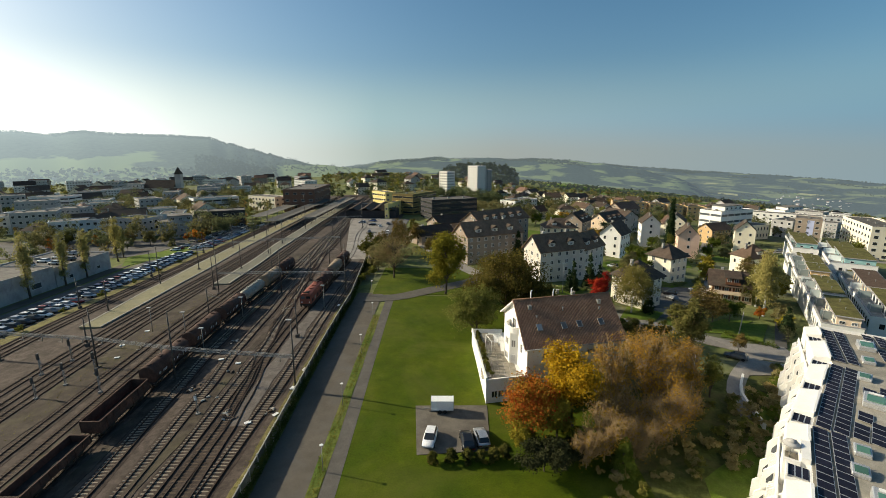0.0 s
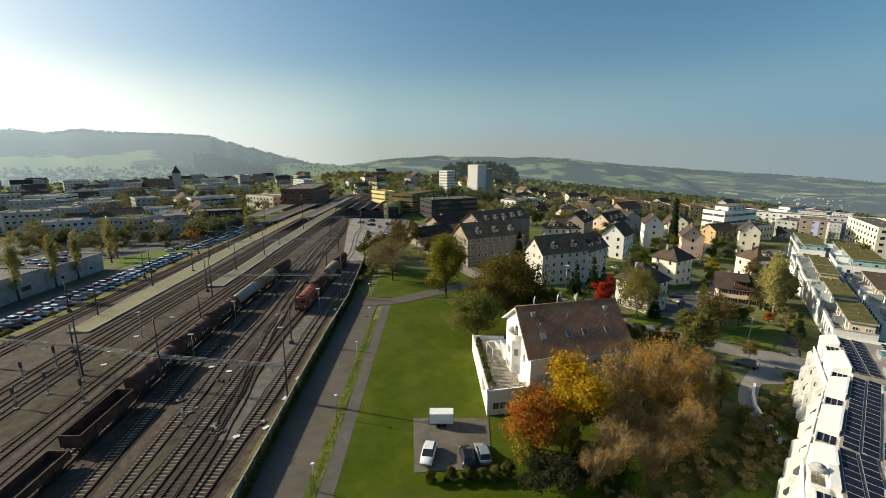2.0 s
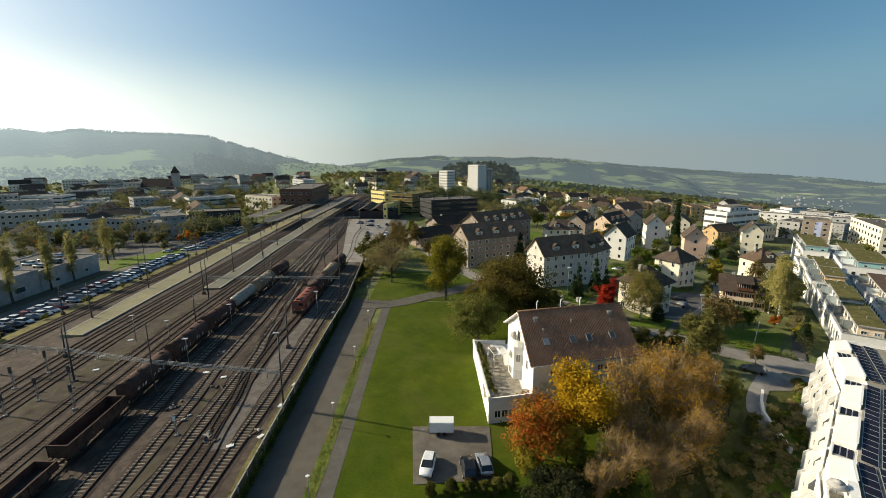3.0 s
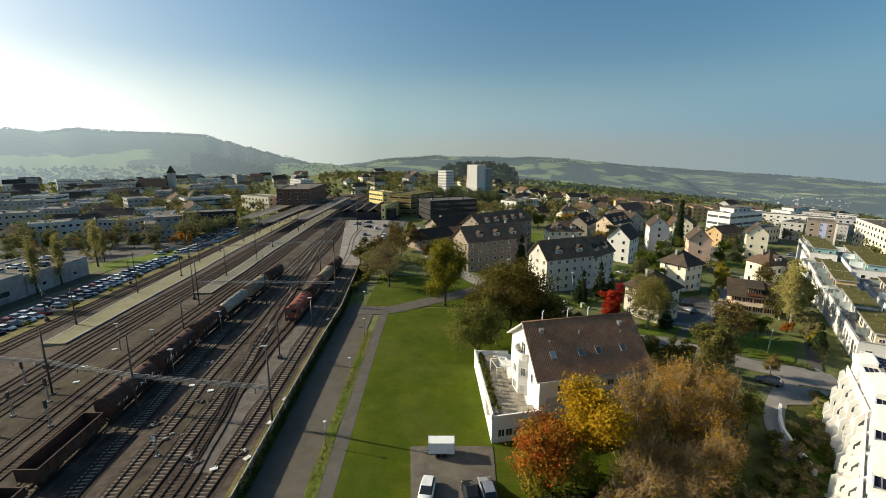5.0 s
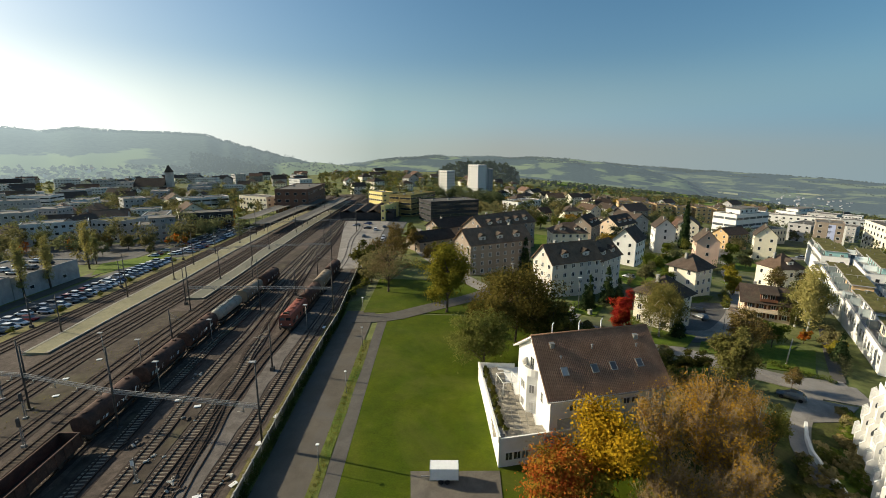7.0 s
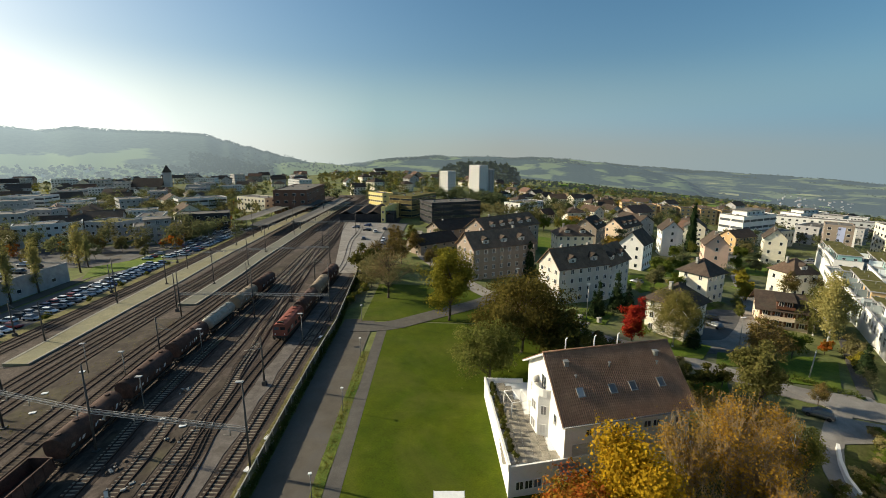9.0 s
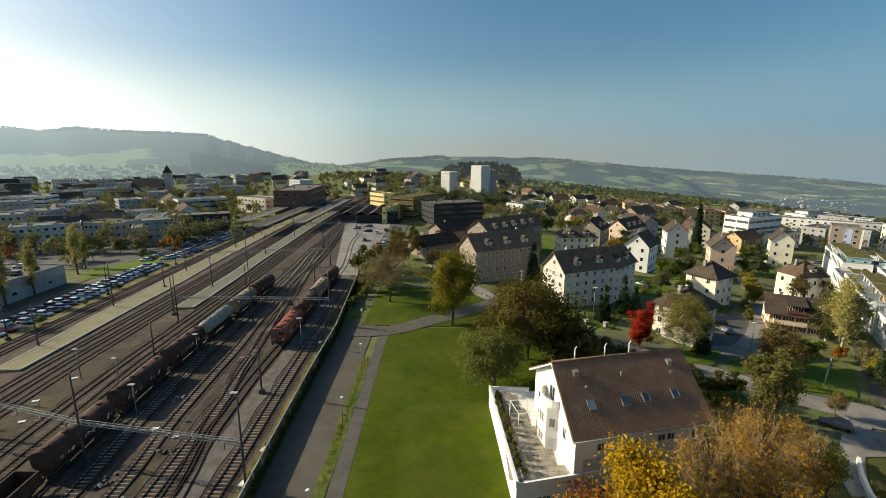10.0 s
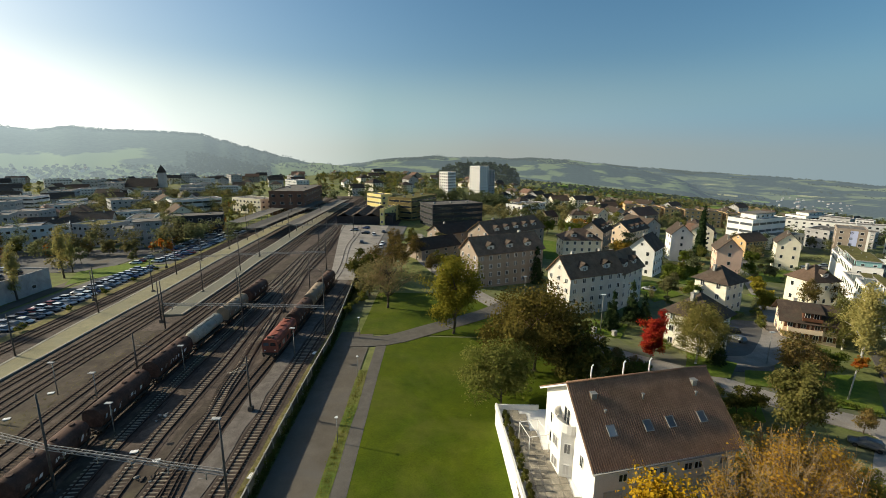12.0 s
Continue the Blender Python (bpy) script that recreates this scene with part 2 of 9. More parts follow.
M_OLIVEWALL = surface("olive_cladding", (0.17, 0.13, 0.05), (0.235, 0.18, 0.075), 0.3, 0.6, 0.1, 6.0, grain=0.07)
M_DARKWALL = surface("anthracite_cladding", (0.035, 0.033, 0.035), (0.06, 0.057, 0.058), 0.3, 0.6, 0.1, 6.0, grain=0.07)
M_RUST = surface("rust_red_cladding", (0.15, 0.085, 0.06), (0.21, 0.115, 0.08), 0.3, 0.7, 0.1, 6.0, grain=0.07)
M_ROOF = surface("brown_roof_tiles", (0.075, 0.05, 0.036), (0.12, 0.082, 0.058), 0.5, 0.85, 0.5, 5.0, stain=(0.12, 0.085, 0.06), stain_scale=0.3, stain_amount=0.5, per_object=0.15, mid=0.16, mid_scale=1.2)
M_ROOF_A = surface("apartment_roof_tiles", (0.15, 0.092, 0.057), (0.23, 0.148, 0.097), 0.5, 0.85, 0.5, 5.0, stain=(0.09, 0.075, 0.055), stain_scale=0.3, stain_amount=0.6, per_object=0.15, mid=0.2, mid_scale=0.9)
M_ROOF_B = surface("house_roof_tiles", (0.19, 0.108, 0.068), (0.275, 0.162, 0.105), 0.5, 0.85, 0.3, 5.0, stain=(0.17, 0.10, 0.065), stain_scale=0.35, stain_amount=0.5, mid=0.12, mid_scale=1.4)
M_ROOF_D = surface("dark_roof_tiles", (0.058, 0.042, 0.033), (0.095, 0.07, 0.054), 0.5, 0.85, 0.5, 5.0, stain=(0.075, 0.07, 0.055), stain_scale=0.3, stain_amount=0.6, per_object=0.25, mid=0.18, mid_scale=0.9)
M_ROOF_R = surface("red_roof_tiles", (0.11, 0.068, 0.05), (0.165, 0.10, 0.072), 0.5, 0.85, 0.5, 5.0, stain=(0.12, 0.07, 0.05), stain_scale=0.3, stain_amount=0.6, per_object=0.25)
M_FLATROOF = surface("gravel_roof", (0.24, 0.22, 0.18), (0.34, 0.31, 0.26), 0.3, 0.95, 0.4, 12.0, stain=(0.20, 0.19, 0.14), stain_scale=0.3, stain_amount=0.5, per_object=0.2, mid=0.18, mid_scale=0.8)
M_TOWNROOF = surface("town_gravel_roof", (0.13, 0.12, 0.108), (0.20, 0.185, 0.165), 0.3, 0.95, 0.4, 12.0, stain=(0.10, 0.095, 0.08), stain_scale=0.2, stain_amount=0.6, per_object=0.3, mid=0.2, mid_scale=0.6)
M_GREENROOF = surface("planted_roof", (0.075, 0.075, 0.022), (0.145, 0.13, 0.045), 0.4, 0.95, 0.5, 4.0, stain=(0.14, 0.11, 0.05), stain_scale=0.3, stain_amount=0.6, mid=0.35, mid_scale=0.7)
M_METALROOF = surface("sheet_roof", (0.115, 0.105, 0.09), (0.17, 0.155, 0.132), 0.3, 0.75, 0.1, 6.0, stain=(0.08, 0.072, 0.06), stain_scale=0.3, stain_amount=0.6, per_object=0.3, mid=0.15, mid_scale=0.8)
M_GLASS = glass_mat("window_glass", (0.035, 0.04, 0.045))
M_FRAME = surface("window_frame_paint", (0.70, 0.69, 0.66), (0.78, 0.77, 0.74), 1.0, 0.6, 0.05, 10.0, grain=0.07)
M_SHUTTER = surface("brown_shutter", (0.12, 0.055, 0.035), (0.18, 0.085, 0.05), 1.0, 0.7, 0.2, 10.0)
M_PAVERS = surface("terrace_pavers", (0.25, 0.225, 0.18), (0.35, 0.315, 0.255), 0.8, 0.9, 0.3, 8.0, stain=(0.13, 0.12, 0.09), stain_scale=0.5, stain_amount=0.7, per_object=0.1, mid=0.25, mid_scale=0.8)
M_BARK = surface("bark", (0.07, 0.055, 0.04), (0.14, 0.11, 0.085), 1.5, 0.95, 0.6, 8.0, bump_dist=0.04)
M_BIRCHBARK = surface("birch_bark", (0.42, 0.40, 0.36), (0.60, 0.58, 0.54), 2.0, 0.9, 0.4, 8.0, stain=(0.10, 0.09, 0.08), stain_scale=2.5)
M_TWIG = surface("brown_twigs", (0.225, 0.155, 0.080), (0.35, 0.245, 0.128), 1.0, 0.95, 0.2, 8.0)
M_TYRE = surface("tyre_rubber", (0.015, 0.015, 0.015), (0.03, 0.03, 0.03), 3.0, 0.9, 0.1, 12.0)
M_RIM = surface("wheel_alloy", (0.35, 0.35, 0.36), (0.45, 0.45, 0.46), 3.0, 0.35, 0.0, 12.0, metal=0.8)
M_LAMPHEAD = surface("lamp_white", (0.72, 0.72, 0.70), (0.80, 0.80, 0.78), 2.0, 0.4, 0.0, 10.0, grain=0.07)
M_WAGON = surface("wagon_brown", (0.062, 0.036, 0.028), (0.115, 0.068, 0.052), 0.6, 0.75, 0.2, 6.0, stain=(0.055, 0.04, 0.035), stain_scale=0.7, stain_amount=0.7, mid=0.25, mid_scale=1.5)
M_BOARD = surface("tan_board", (0.24, 0.17, 0.09), (0.36, 0.26, 0.14), 1.0, 0.85, 0.2, 9.0, mid=0.25, mid_scale=2.0)
M_WAGON_IN = surface("wagon_floor", (0.04, 0.03, 0.026), (0.08, 0.06, 0.05), 0.8, 0.9, 0.3, 6.0)
M_TANK = surface("tank_greygreen", (0.31, 0.30, 0.25), (0.39, 0.38, 0.32), 0.5, 0.6, 0.1, 6.0, stain=(0.17, 0.16, 0.12), stain_scale=0.5, stain_amount=0.6, grain=0.07)
M_TANK_B = surface("tank_beige", (0.21, 0.165, 0.115), (0.30, 0.24, 0.17), 0.5, 0.6, 0.1, 6.0, stain=(0.18, 0.14, 0.10), stain_scale=0.5, stain_amount=0.7, grain=0.07)
M_LOCO = surface("locomotive_red", (0.20, 0.065, 0.045), (0.28, 0.095, 0.065), 0.6, 0.55, 0.1, 6.0, stain=(0.20, 0.07, 0.05), stain_scale=0.6, stain_amount=0.6, grain=0.07)
M_BOGIE = surface("bogie_steel", (0.03, 0.026, 0.022), (0.07, 0.06, 0.05), 1.0, 0.8, 0.2, 8.0)

M_ALU = surface("aluminium", (0.50, 0.50, 0.50), (0.60, 0.60, 0.60), 2.0, 0.4, 0.0, 8.0, metal=0.6)
M_CURTAIN = glass_mat("curtained_glass", (0.26, 0.25, 0.235), 0.3)
M_MIDGLASS = glass_mat("tinted_glass", (0.11, 0.12, 0.13))
M_PALEGLASS = glass_mat("balustrade_glass", (0.30, 0.36, 0.36))
M_GREENGLASS = glass_mat("green_glass", (0.10, 0.22, 0.17))


def paint(name, c, metal=0.2):
    return surface(name, tuple(v * 0.9 for v in c), c, 0.5, 0.28, 0.0, 6.0, metal=metal, spec=0.5)


M_PAINTS = [paint("paint_white", (0.75, 0.75, 0.75), 0.0), paint("paint_black", (0.012, 0.012, 0.014)), paint("paint_silver", (0.42, 0.43, 0.45), 0.6),
            paint("paint_grey", (0.13, 0.135, 0.14), 0.5), paint("paint_blue", (0.03, 0.06, 0.16)), paint("paint_red", (0.28, 0.025, 0.02))]
L_GREEN = leaf_mat("leaves_green", [(0.065, 0.09, 0.015), (0.11, 0.14, 0.025), (0.18, 0.19, 0.04)])
L_WILLOW = leaf_mat("leaves_willow", [(0.11, 0.125, 0.03), (0.19, 0.195, 0.05), (0.27, 0.245, 0.075)], 0.45)
L_DARK = leaf_mat("leaves_dark", [(0.055, 0.06, 0.015), (0.10, 0.10, 0.026), (0.17, 0.14, 0.035)])
L_OLIVE = leaf_mat("leaves_olive", [(0.09, 0.105, 0.022), (0.16, 0.165, 0.04), (0.26, 0.22, 0.055)])
L_YELGREEN = leaf_mat("leaves_yellow_green", [(0.15, 0.14, 0.02), (0.26, 0.22, 0.03), (0.38, 0.30, 0.045)])
L_YELLOW = leaf_mat("leaves_yellow", [(0.22, 0.14, 0.015), (0.42, 0.255, 0.018), (0.62, 0.40, 0.028)])
L_ORANGE = leaf_mat("leaves_orange", [(0.17, 0.17, 0.03), (0.36, 0.19, 0.028), (0.44, 0.12, 0.025), (0.42, 0.06, 0.02)])
L_RED = leaf_mat("leaves_red", [(0.26, 0.02, 0.018), (0.42, 0.04, 0.025), (0.52, 0.10, 0.03)])
L_BROWN = leaf_mat("leaves_brown", [(0.20, 0.13, 0.028), (0.36, 0.225, 0.043), (0.50, 0.31, 0.058)], 0.6)
L_GOLD = leaf_mat("leaves_golden_brown", [(0.24, 0.145, 0.026), (0.42, 0.25, 0.04), (0.60, 0.37, 0.06)], 0.6)
L_TOWN = leaf_mat("leaves_town", [(0.09, 0.105, 0.05), (0.14, 0.155, 0.075), (0.2, 0.205, 0.1)], 0.4)
L_TOWN_O = leaf_mat("leaves_town_olive", [(0.12, 0.118, 0.055), (0.185, 0.17, 0.076), (0.27, 0.235, 0.1)], 0.4)
L_POPLAR = leaf_mat("leaves_poplar", [(0.21, 0.20, 0.07), (0.33, 0.30, 0.11), (0.44, 0.39, 0.16)], 0.4)
L_RUST = leaf_mat("leaves_rust", [(0.09, 0.08, 0.028), (0.16, 0.12, 0.04), (0.25, 0.165, 0.05)], 0.3)
L_CONIFER = leaf_mat("needles", [(0.02, 0.035, 0.014), (0.04, 0.06, 0.024), (0.065, 0.085, 0.035)], 0.15)
L_PINE = leaf_mat("pine_needles", [(0.022, 0.026, 0.012), (0.036, 0.040, 0.018), (0.055, 0.056, 0.026)], 0.1)
L_BRIGHT = leaf_mat("leaves_bright_green", [(0.10, 0.14, 0.02), (0.17, 0.21, 0.035), (0.25, 0.28, 0.055)])
L_MAPLE = leaf_mat("leaves_olive_brown", [(0.06, 0.055, 0.014), (0.115, 0.095, 0.024), (0.19, 0.145, 0.036)])
L_BIRCH = leaf_mat("leaves_birch", [(0.11, 0.11, 0.03), (0.18, 0.165, 0.05), (0.27, 0.225, 0.075)], 0.4)
L_BUSH = leaf_mat("leaves_bush", [(0.20, 0.17, 0.06), (0.37, 0.30, 0.13), (0.56, 0.47, 0.24)], 0.5)


# ---- mesh helpers ----
def link_mesh(name, verts, faces, mat, parent=None, smooth_faces=False, label="", slots=None, index=None):
    me = bpy.data.meshes.new(name)
    me.from_pydata([tuple(v) for v in verts], [], faces)
    for m in (slots or [mat]):
        me.materials.append(m)
    if index is not None:
        me.polygons.foreach_set("material_index", index)
    if smooth_faces:
        me.polygons.foreach_set("use_smooth", [True] * len(me.polygons))
    me.update()
    ob = new(name, me)
    if parent:
        ob.parent = parent
    if label:
        ob["label"] = label
    return ob


def share(name, me, m, parent=None):
    """An object on mesh data that others share too."""
    ob = new(name, me)
    ob.parent = parent
    ob.matrix_basis = m
    return ob


def part(name, bm, material, parent, label=""):
    me = bpy.data.meshes.new(name)
    bm.normal_update()
    bm.to_mesh(me)
    bm.free()
    for m in (material if isinstance(material, (list, tuple)) else [material]):
        me.materials.append(m)
    ob = new(name, me)
    if parent:
        ob.parent = parent
    if label:
        ob["label"] = label
    return ob


def box(bm, x0, x1, y0, y1, z0, z1, mi=0, m=None):
    vs = [bm.verts.new(Vector(p) if m is None else m @ Vector(p)) for p in
          ((x0, y0, z0), (x1, y0, z0), (x1, y1, z0), (x0, y1, z0), (x0, y0, z1), (x1, y0, z1), (x1, y1, z1), (x0, y1, z1))]
    for f in ((3, 2, 1, 0), (4, 5, 6, 7), (0, 1, 5, 4), (1, 2, 6, 5), (2, 3, 7, 6), (3, 0, 4, 7)):
        fc = bm.faces.new([vs[i] for i in f])
        fc.material_index = mi
    return vs


def prism(bm, pts, z0, z1, mi=0, caps=True):
    a = [bm.verts.new((x, y, z0)) for x, y in pts]
    b = [bm.verts.new((x, y, z1)) for x, y in pts]
    n = len(pts)
    for i in range(n):
        bm.faces.new((a[i], a[(i + 1) % n], b[(i + 1) % n], b[i])).material_index = mi
    if caps:
        bm.faces.new(b).material_index = mi
        bm.faces.new(a[::-1]).material_index = mi


def tube(bm, p, q, r0, r1, n=6, mi=0):
    p, q = Vector(p), Vector(q)
    d = (q - p).normalized()
    s = d.orthogonal().normalized()
    w = d.cross(s)
    ring = []
    for c, r in ((p, r0), (q, r1)):
        ring.append([bm.verts.new(c + (s * math.cos(k) + w * math.sin(k)) * r) for k in (2 * math.pi * i / n for i in range(n))])
    for i in range(n):
        f = bm.faces.new((ring[0][i], ring[0][(i + 1) % n], ring[1][(i + 1) % n], ring[1][i]))
        f.smooth, f.material_index = n > 4, mi
    bm.faces.new(ring[0][::-1]).material_index = mi
    bm.faces.new(ring[1]).material_index = mi


def empty(name, m, label="", category="", group="", kind=""):
    ob = new(name)
    ob.empty_display_size = 0.3
    ob.matrix_basis = m
    return tagged(ob, label, category, group, kind)


def frame_at(x, y, rz=0, dz=0.0):
    return pose(x, y, gz(x, y) + dz, 0, 0, rz)


def drape(name, edges, mat, lift, step=2.5, thick=0.0, label="", category="", kind="structure", cols=4, wobble=0.0):
    """A strip on the ground between a left and a right edge (functions of y, or lists of points along it)."""
    left, right = edges
    n = len(left)
    verts, faces = [], []
    for i in range(n):
        for j in range(cols + 1):
            k = j / cols
            x, y = left[i][0] * (1 - k) + right[i][0] * k, left[i][1] * (1 - k) + right[i][1] * k
            if wobble and j in (0, cols):
                x += wobble * noise.noise((x * .3, y * .22, 5.0))
            verts.append((x, y, gz(x, y) + lift))
    w = cols + 1
    for i in range(n - 1):
        for j in range(cols):
            faces.append((i * w + j, i * w + j + 1, (i + 1) * w + j + 1, (i + 1) * w + j))
    # skirt: the edge of the sheet goes down into the ground
    rim = [j for j in range(w)] + [i * w + cols for i in range(1, n)] + [(n - 1) * w + j for j in range(cols - 1, -1, -1)] + [i * w for i in range(n - 2, 0, -1)]
    base = len(verts)
    for v in rim:
        x, y, z = verts[v]
        verts.append((x, y, z - lift - 0.15))
    for i in range(len(rim)):
        k = (i + 1) % len(rim)
        faces.append((rim[i], base + i, base + k, rim[k]))
    ob = link_mesh(name, verts, faces, mat)
    return tagged(ob, label, category, "", kind)


def resample(pts, step):
    out = []
    for (x0, y0), (x1, y1) in zip(pts, pts[1:]):
        n = max(1, int(math.hypot(x1 - x0, y1 - y0) / step))
        out += [(x0 + (x1 - x0) * i / n, y0 + (y1 - y0) * i / n) for i in range(n)]
    return out + [pts[-1]]


def band(name, centre, width, mat, lift, label, category="road", step=3.0, cols=4):
    """A road or path of even width along a line of points."""
    c = resample(centre, step)
    for _ in range(2):
        c = [c[0]] + [((a[0] + 2 * b[0] + d[0]) / 4, (a[1] + 2 * b[1] + d[1]) / 4) for a, b, d in zip(c, c[1:], c[2:])] + [c[-1]]
    left, right = [], []
    for i, (x, y) in enumerate(c):
        a, b = c[max(i - 1, 0)], c[min(i + 1, len(c) - 1)]
        dx, dy = b[0] - a[0], b[1] - a[1]
        n = math.hypot(dx, dy) or 1
        left.append((x - dy / n * width / 2, y + dx / n * width / 2))
        right.append((x + dy / n * width / 2, y - dx / n * width / 2))
    return drape(name, (left, right), mat, lift, label=label, category=category, cols=cols)


def quad_patch(name, a, b, c, d, mat, lift, label, category, n=8, cols=8):
    """A patch on the ground with corners a, b (near side) and d, c (far side)."""
    left = [(a[0] + (d[0] - a[0]) * i / n, a[1] + (d[1] - a[1]) * i / n) for i in range(n + 1)]
    right = [(b[0] + (c[0] - b[0]) * i / n, b[1] + (c[1] - b[1]) * i / n) for i in range(n + 1)]
    return drape(name, (left, right), mat, lift, label=label, category=category, cols=cols)


# ---- the ground: one sheet to the horizon ----
def ground_sheet():
    az = [-180 + 8 * i for i in range(14)] + [-66 + 1.0 * i for i in range(133)] + [72 + 8 * i for i in range(14)]
    radii, r = [4.0], 4.0
    while r < 4700:
        r *= 1.045
        radii.append(r)
    verts, faces = [(0, 0, gz(0, 0))], []
    n = len(az)
    for r in radii:
        for a in az:
            x, y = r * math.sin(radians(a)), r * math.cos(radians(a))
            k = smooth(500, 1300, r)
            verts.append((x, y, gz(x, y) + k * 5 * noise.noise((x * .004, y * .004, 3.1))))
    for j in range(n):
        faces.append((0, 1 + (j + 1) % n, 1 + j))
    for i in range(len(radii) - 1):
        for j in range(n):
            a, b = 1 + i * n + j, 1 + i * n + (j + 1) % n
            faces.append((a, b, b + n, a + n))
    return tagged(link_mesh("ground", verts, faces, M_TOWN, smooth_faces=True), "rough grass, gardens and open ground of a valley town", "ground", "", "structure")


ground_sheet()


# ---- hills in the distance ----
def hazed_mat(name, forest, meadow, air, glow, scale=0.004, lo=0.45, hi=0.55, sunward=1.0, treeline=None, flat=1.0):
    """Woods and meadows, the haze of kilometres of lit air painted on as emission."""
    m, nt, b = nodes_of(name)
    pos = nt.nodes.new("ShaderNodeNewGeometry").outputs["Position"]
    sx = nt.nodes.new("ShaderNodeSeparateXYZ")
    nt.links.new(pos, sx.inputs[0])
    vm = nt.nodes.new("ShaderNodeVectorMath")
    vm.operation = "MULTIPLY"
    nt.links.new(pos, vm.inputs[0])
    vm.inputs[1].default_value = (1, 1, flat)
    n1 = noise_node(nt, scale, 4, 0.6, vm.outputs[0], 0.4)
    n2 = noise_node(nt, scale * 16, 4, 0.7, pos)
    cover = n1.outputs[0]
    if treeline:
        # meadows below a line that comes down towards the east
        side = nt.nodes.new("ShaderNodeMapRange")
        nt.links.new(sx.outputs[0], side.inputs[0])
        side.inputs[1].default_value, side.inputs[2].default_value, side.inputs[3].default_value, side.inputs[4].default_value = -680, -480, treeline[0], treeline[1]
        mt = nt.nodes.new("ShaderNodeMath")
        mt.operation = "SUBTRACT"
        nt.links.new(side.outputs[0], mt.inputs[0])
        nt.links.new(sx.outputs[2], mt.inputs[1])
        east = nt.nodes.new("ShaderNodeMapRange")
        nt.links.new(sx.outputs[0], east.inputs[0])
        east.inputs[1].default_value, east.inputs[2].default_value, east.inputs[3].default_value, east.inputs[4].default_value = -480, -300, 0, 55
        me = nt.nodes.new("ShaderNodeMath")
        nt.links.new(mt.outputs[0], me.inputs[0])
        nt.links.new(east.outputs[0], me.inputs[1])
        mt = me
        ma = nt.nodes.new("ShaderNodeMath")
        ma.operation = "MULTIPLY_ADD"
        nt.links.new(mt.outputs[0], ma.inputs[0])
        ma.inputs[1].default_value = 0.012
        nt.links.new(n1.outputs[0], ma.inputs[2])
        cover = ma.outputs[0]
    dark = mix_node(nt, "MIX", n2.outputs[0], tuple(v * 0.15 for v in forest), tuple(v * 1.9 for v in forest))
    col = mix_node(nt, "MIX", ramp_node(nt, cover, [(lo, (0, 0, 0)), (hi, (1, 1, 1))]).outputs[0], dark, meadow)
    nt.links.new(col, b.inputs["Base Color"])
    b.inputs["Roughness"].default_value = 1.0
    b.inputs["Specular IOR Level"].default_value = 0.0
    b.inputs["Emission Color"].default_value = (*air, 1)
    # the painted haze is set brighter towards the sun
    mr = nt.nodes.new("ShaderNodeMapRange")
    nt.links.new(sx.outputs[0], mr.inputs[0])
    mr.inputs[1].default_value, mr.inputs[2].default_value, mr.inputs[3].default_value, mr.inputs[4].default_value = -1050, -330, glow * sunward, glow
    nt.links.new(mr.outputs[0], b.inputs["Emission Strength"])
    return m


def profile(points, a):
    for (a0, e0), (a1, e1) in zip(points, points[1:]):
        if a <= a1:
            return e0 + (e1 - e0) * smooth(a0, a1, a) if a > a0 else e0
    return points[-1][1]


def hill(name, ridge, front, crest, mat, label, rough=6.0, step=0.15, foot=-30.0):
    """A ridge with the given skyline (bearing and elevation in degrees) at the distance crest, its slope coming down to front."""
    a0, a1 = ridge[0][0], ridge[-1][0]
    n = int((a1 - a0) / step)
    steps = [.04 * i for i in range(25)] + [.98, 1.0, 1.05, 1.2]
    verts, faces = [], []
    for s in steps:
        d = front + (crest - front) * s
        for i in range(n + 1):
            a = a0 + (a1 - a0) * i / n
            zr = 38.4 + math.tan(radians(profile(ridge, a))) * crest
            x, y = d * math.sin(radians(a)), 12 + d * math.cos(radians(a))
            z0 = gz(x, y) + foot
            up = smooth(0, 1, s) * 0.6 + 0.4 * s if s <= 1 else 1 - (s - 1) * 1.2
            z = z0 + (zr - z0) * up
            z += rough * noise.noise((x * .006, y * .006, 7.7)) * math.sin(min(s, 1) * math.pi) + rough * 0.3 * noise.noise((x * .03, y * .03, 2.0)) * (s > 0.94)
            verts.append((x, y, z))
    for j in range(len(steps) - 1):
        for i in range(n):
            k = j * (n + 1) + i
            faces.append((k, k + 1, k + n + 2, k + n + 1))
    return tagged(link_mesh(name, verts, faces, mat, smooth_faces=True), label, "hill", "", "structure")


def hill_z(ridge, front, crest, foot, a, s):
    """Height of a hill's slope at the bearing a and the share s of the way to its crest."""
    d = front + (crest - front) * s
    x, y = d * math.sin(radians(a)), 12 + d * math.cos(radians(a))
    z0 = gz(x, y) + foot
    return x, y, z0 + (38.4 + math.tan(radians(profile(ridge, a))) * crest - z0) * (smooth(0, 1, s) * 0.6 + 0.4 * s)


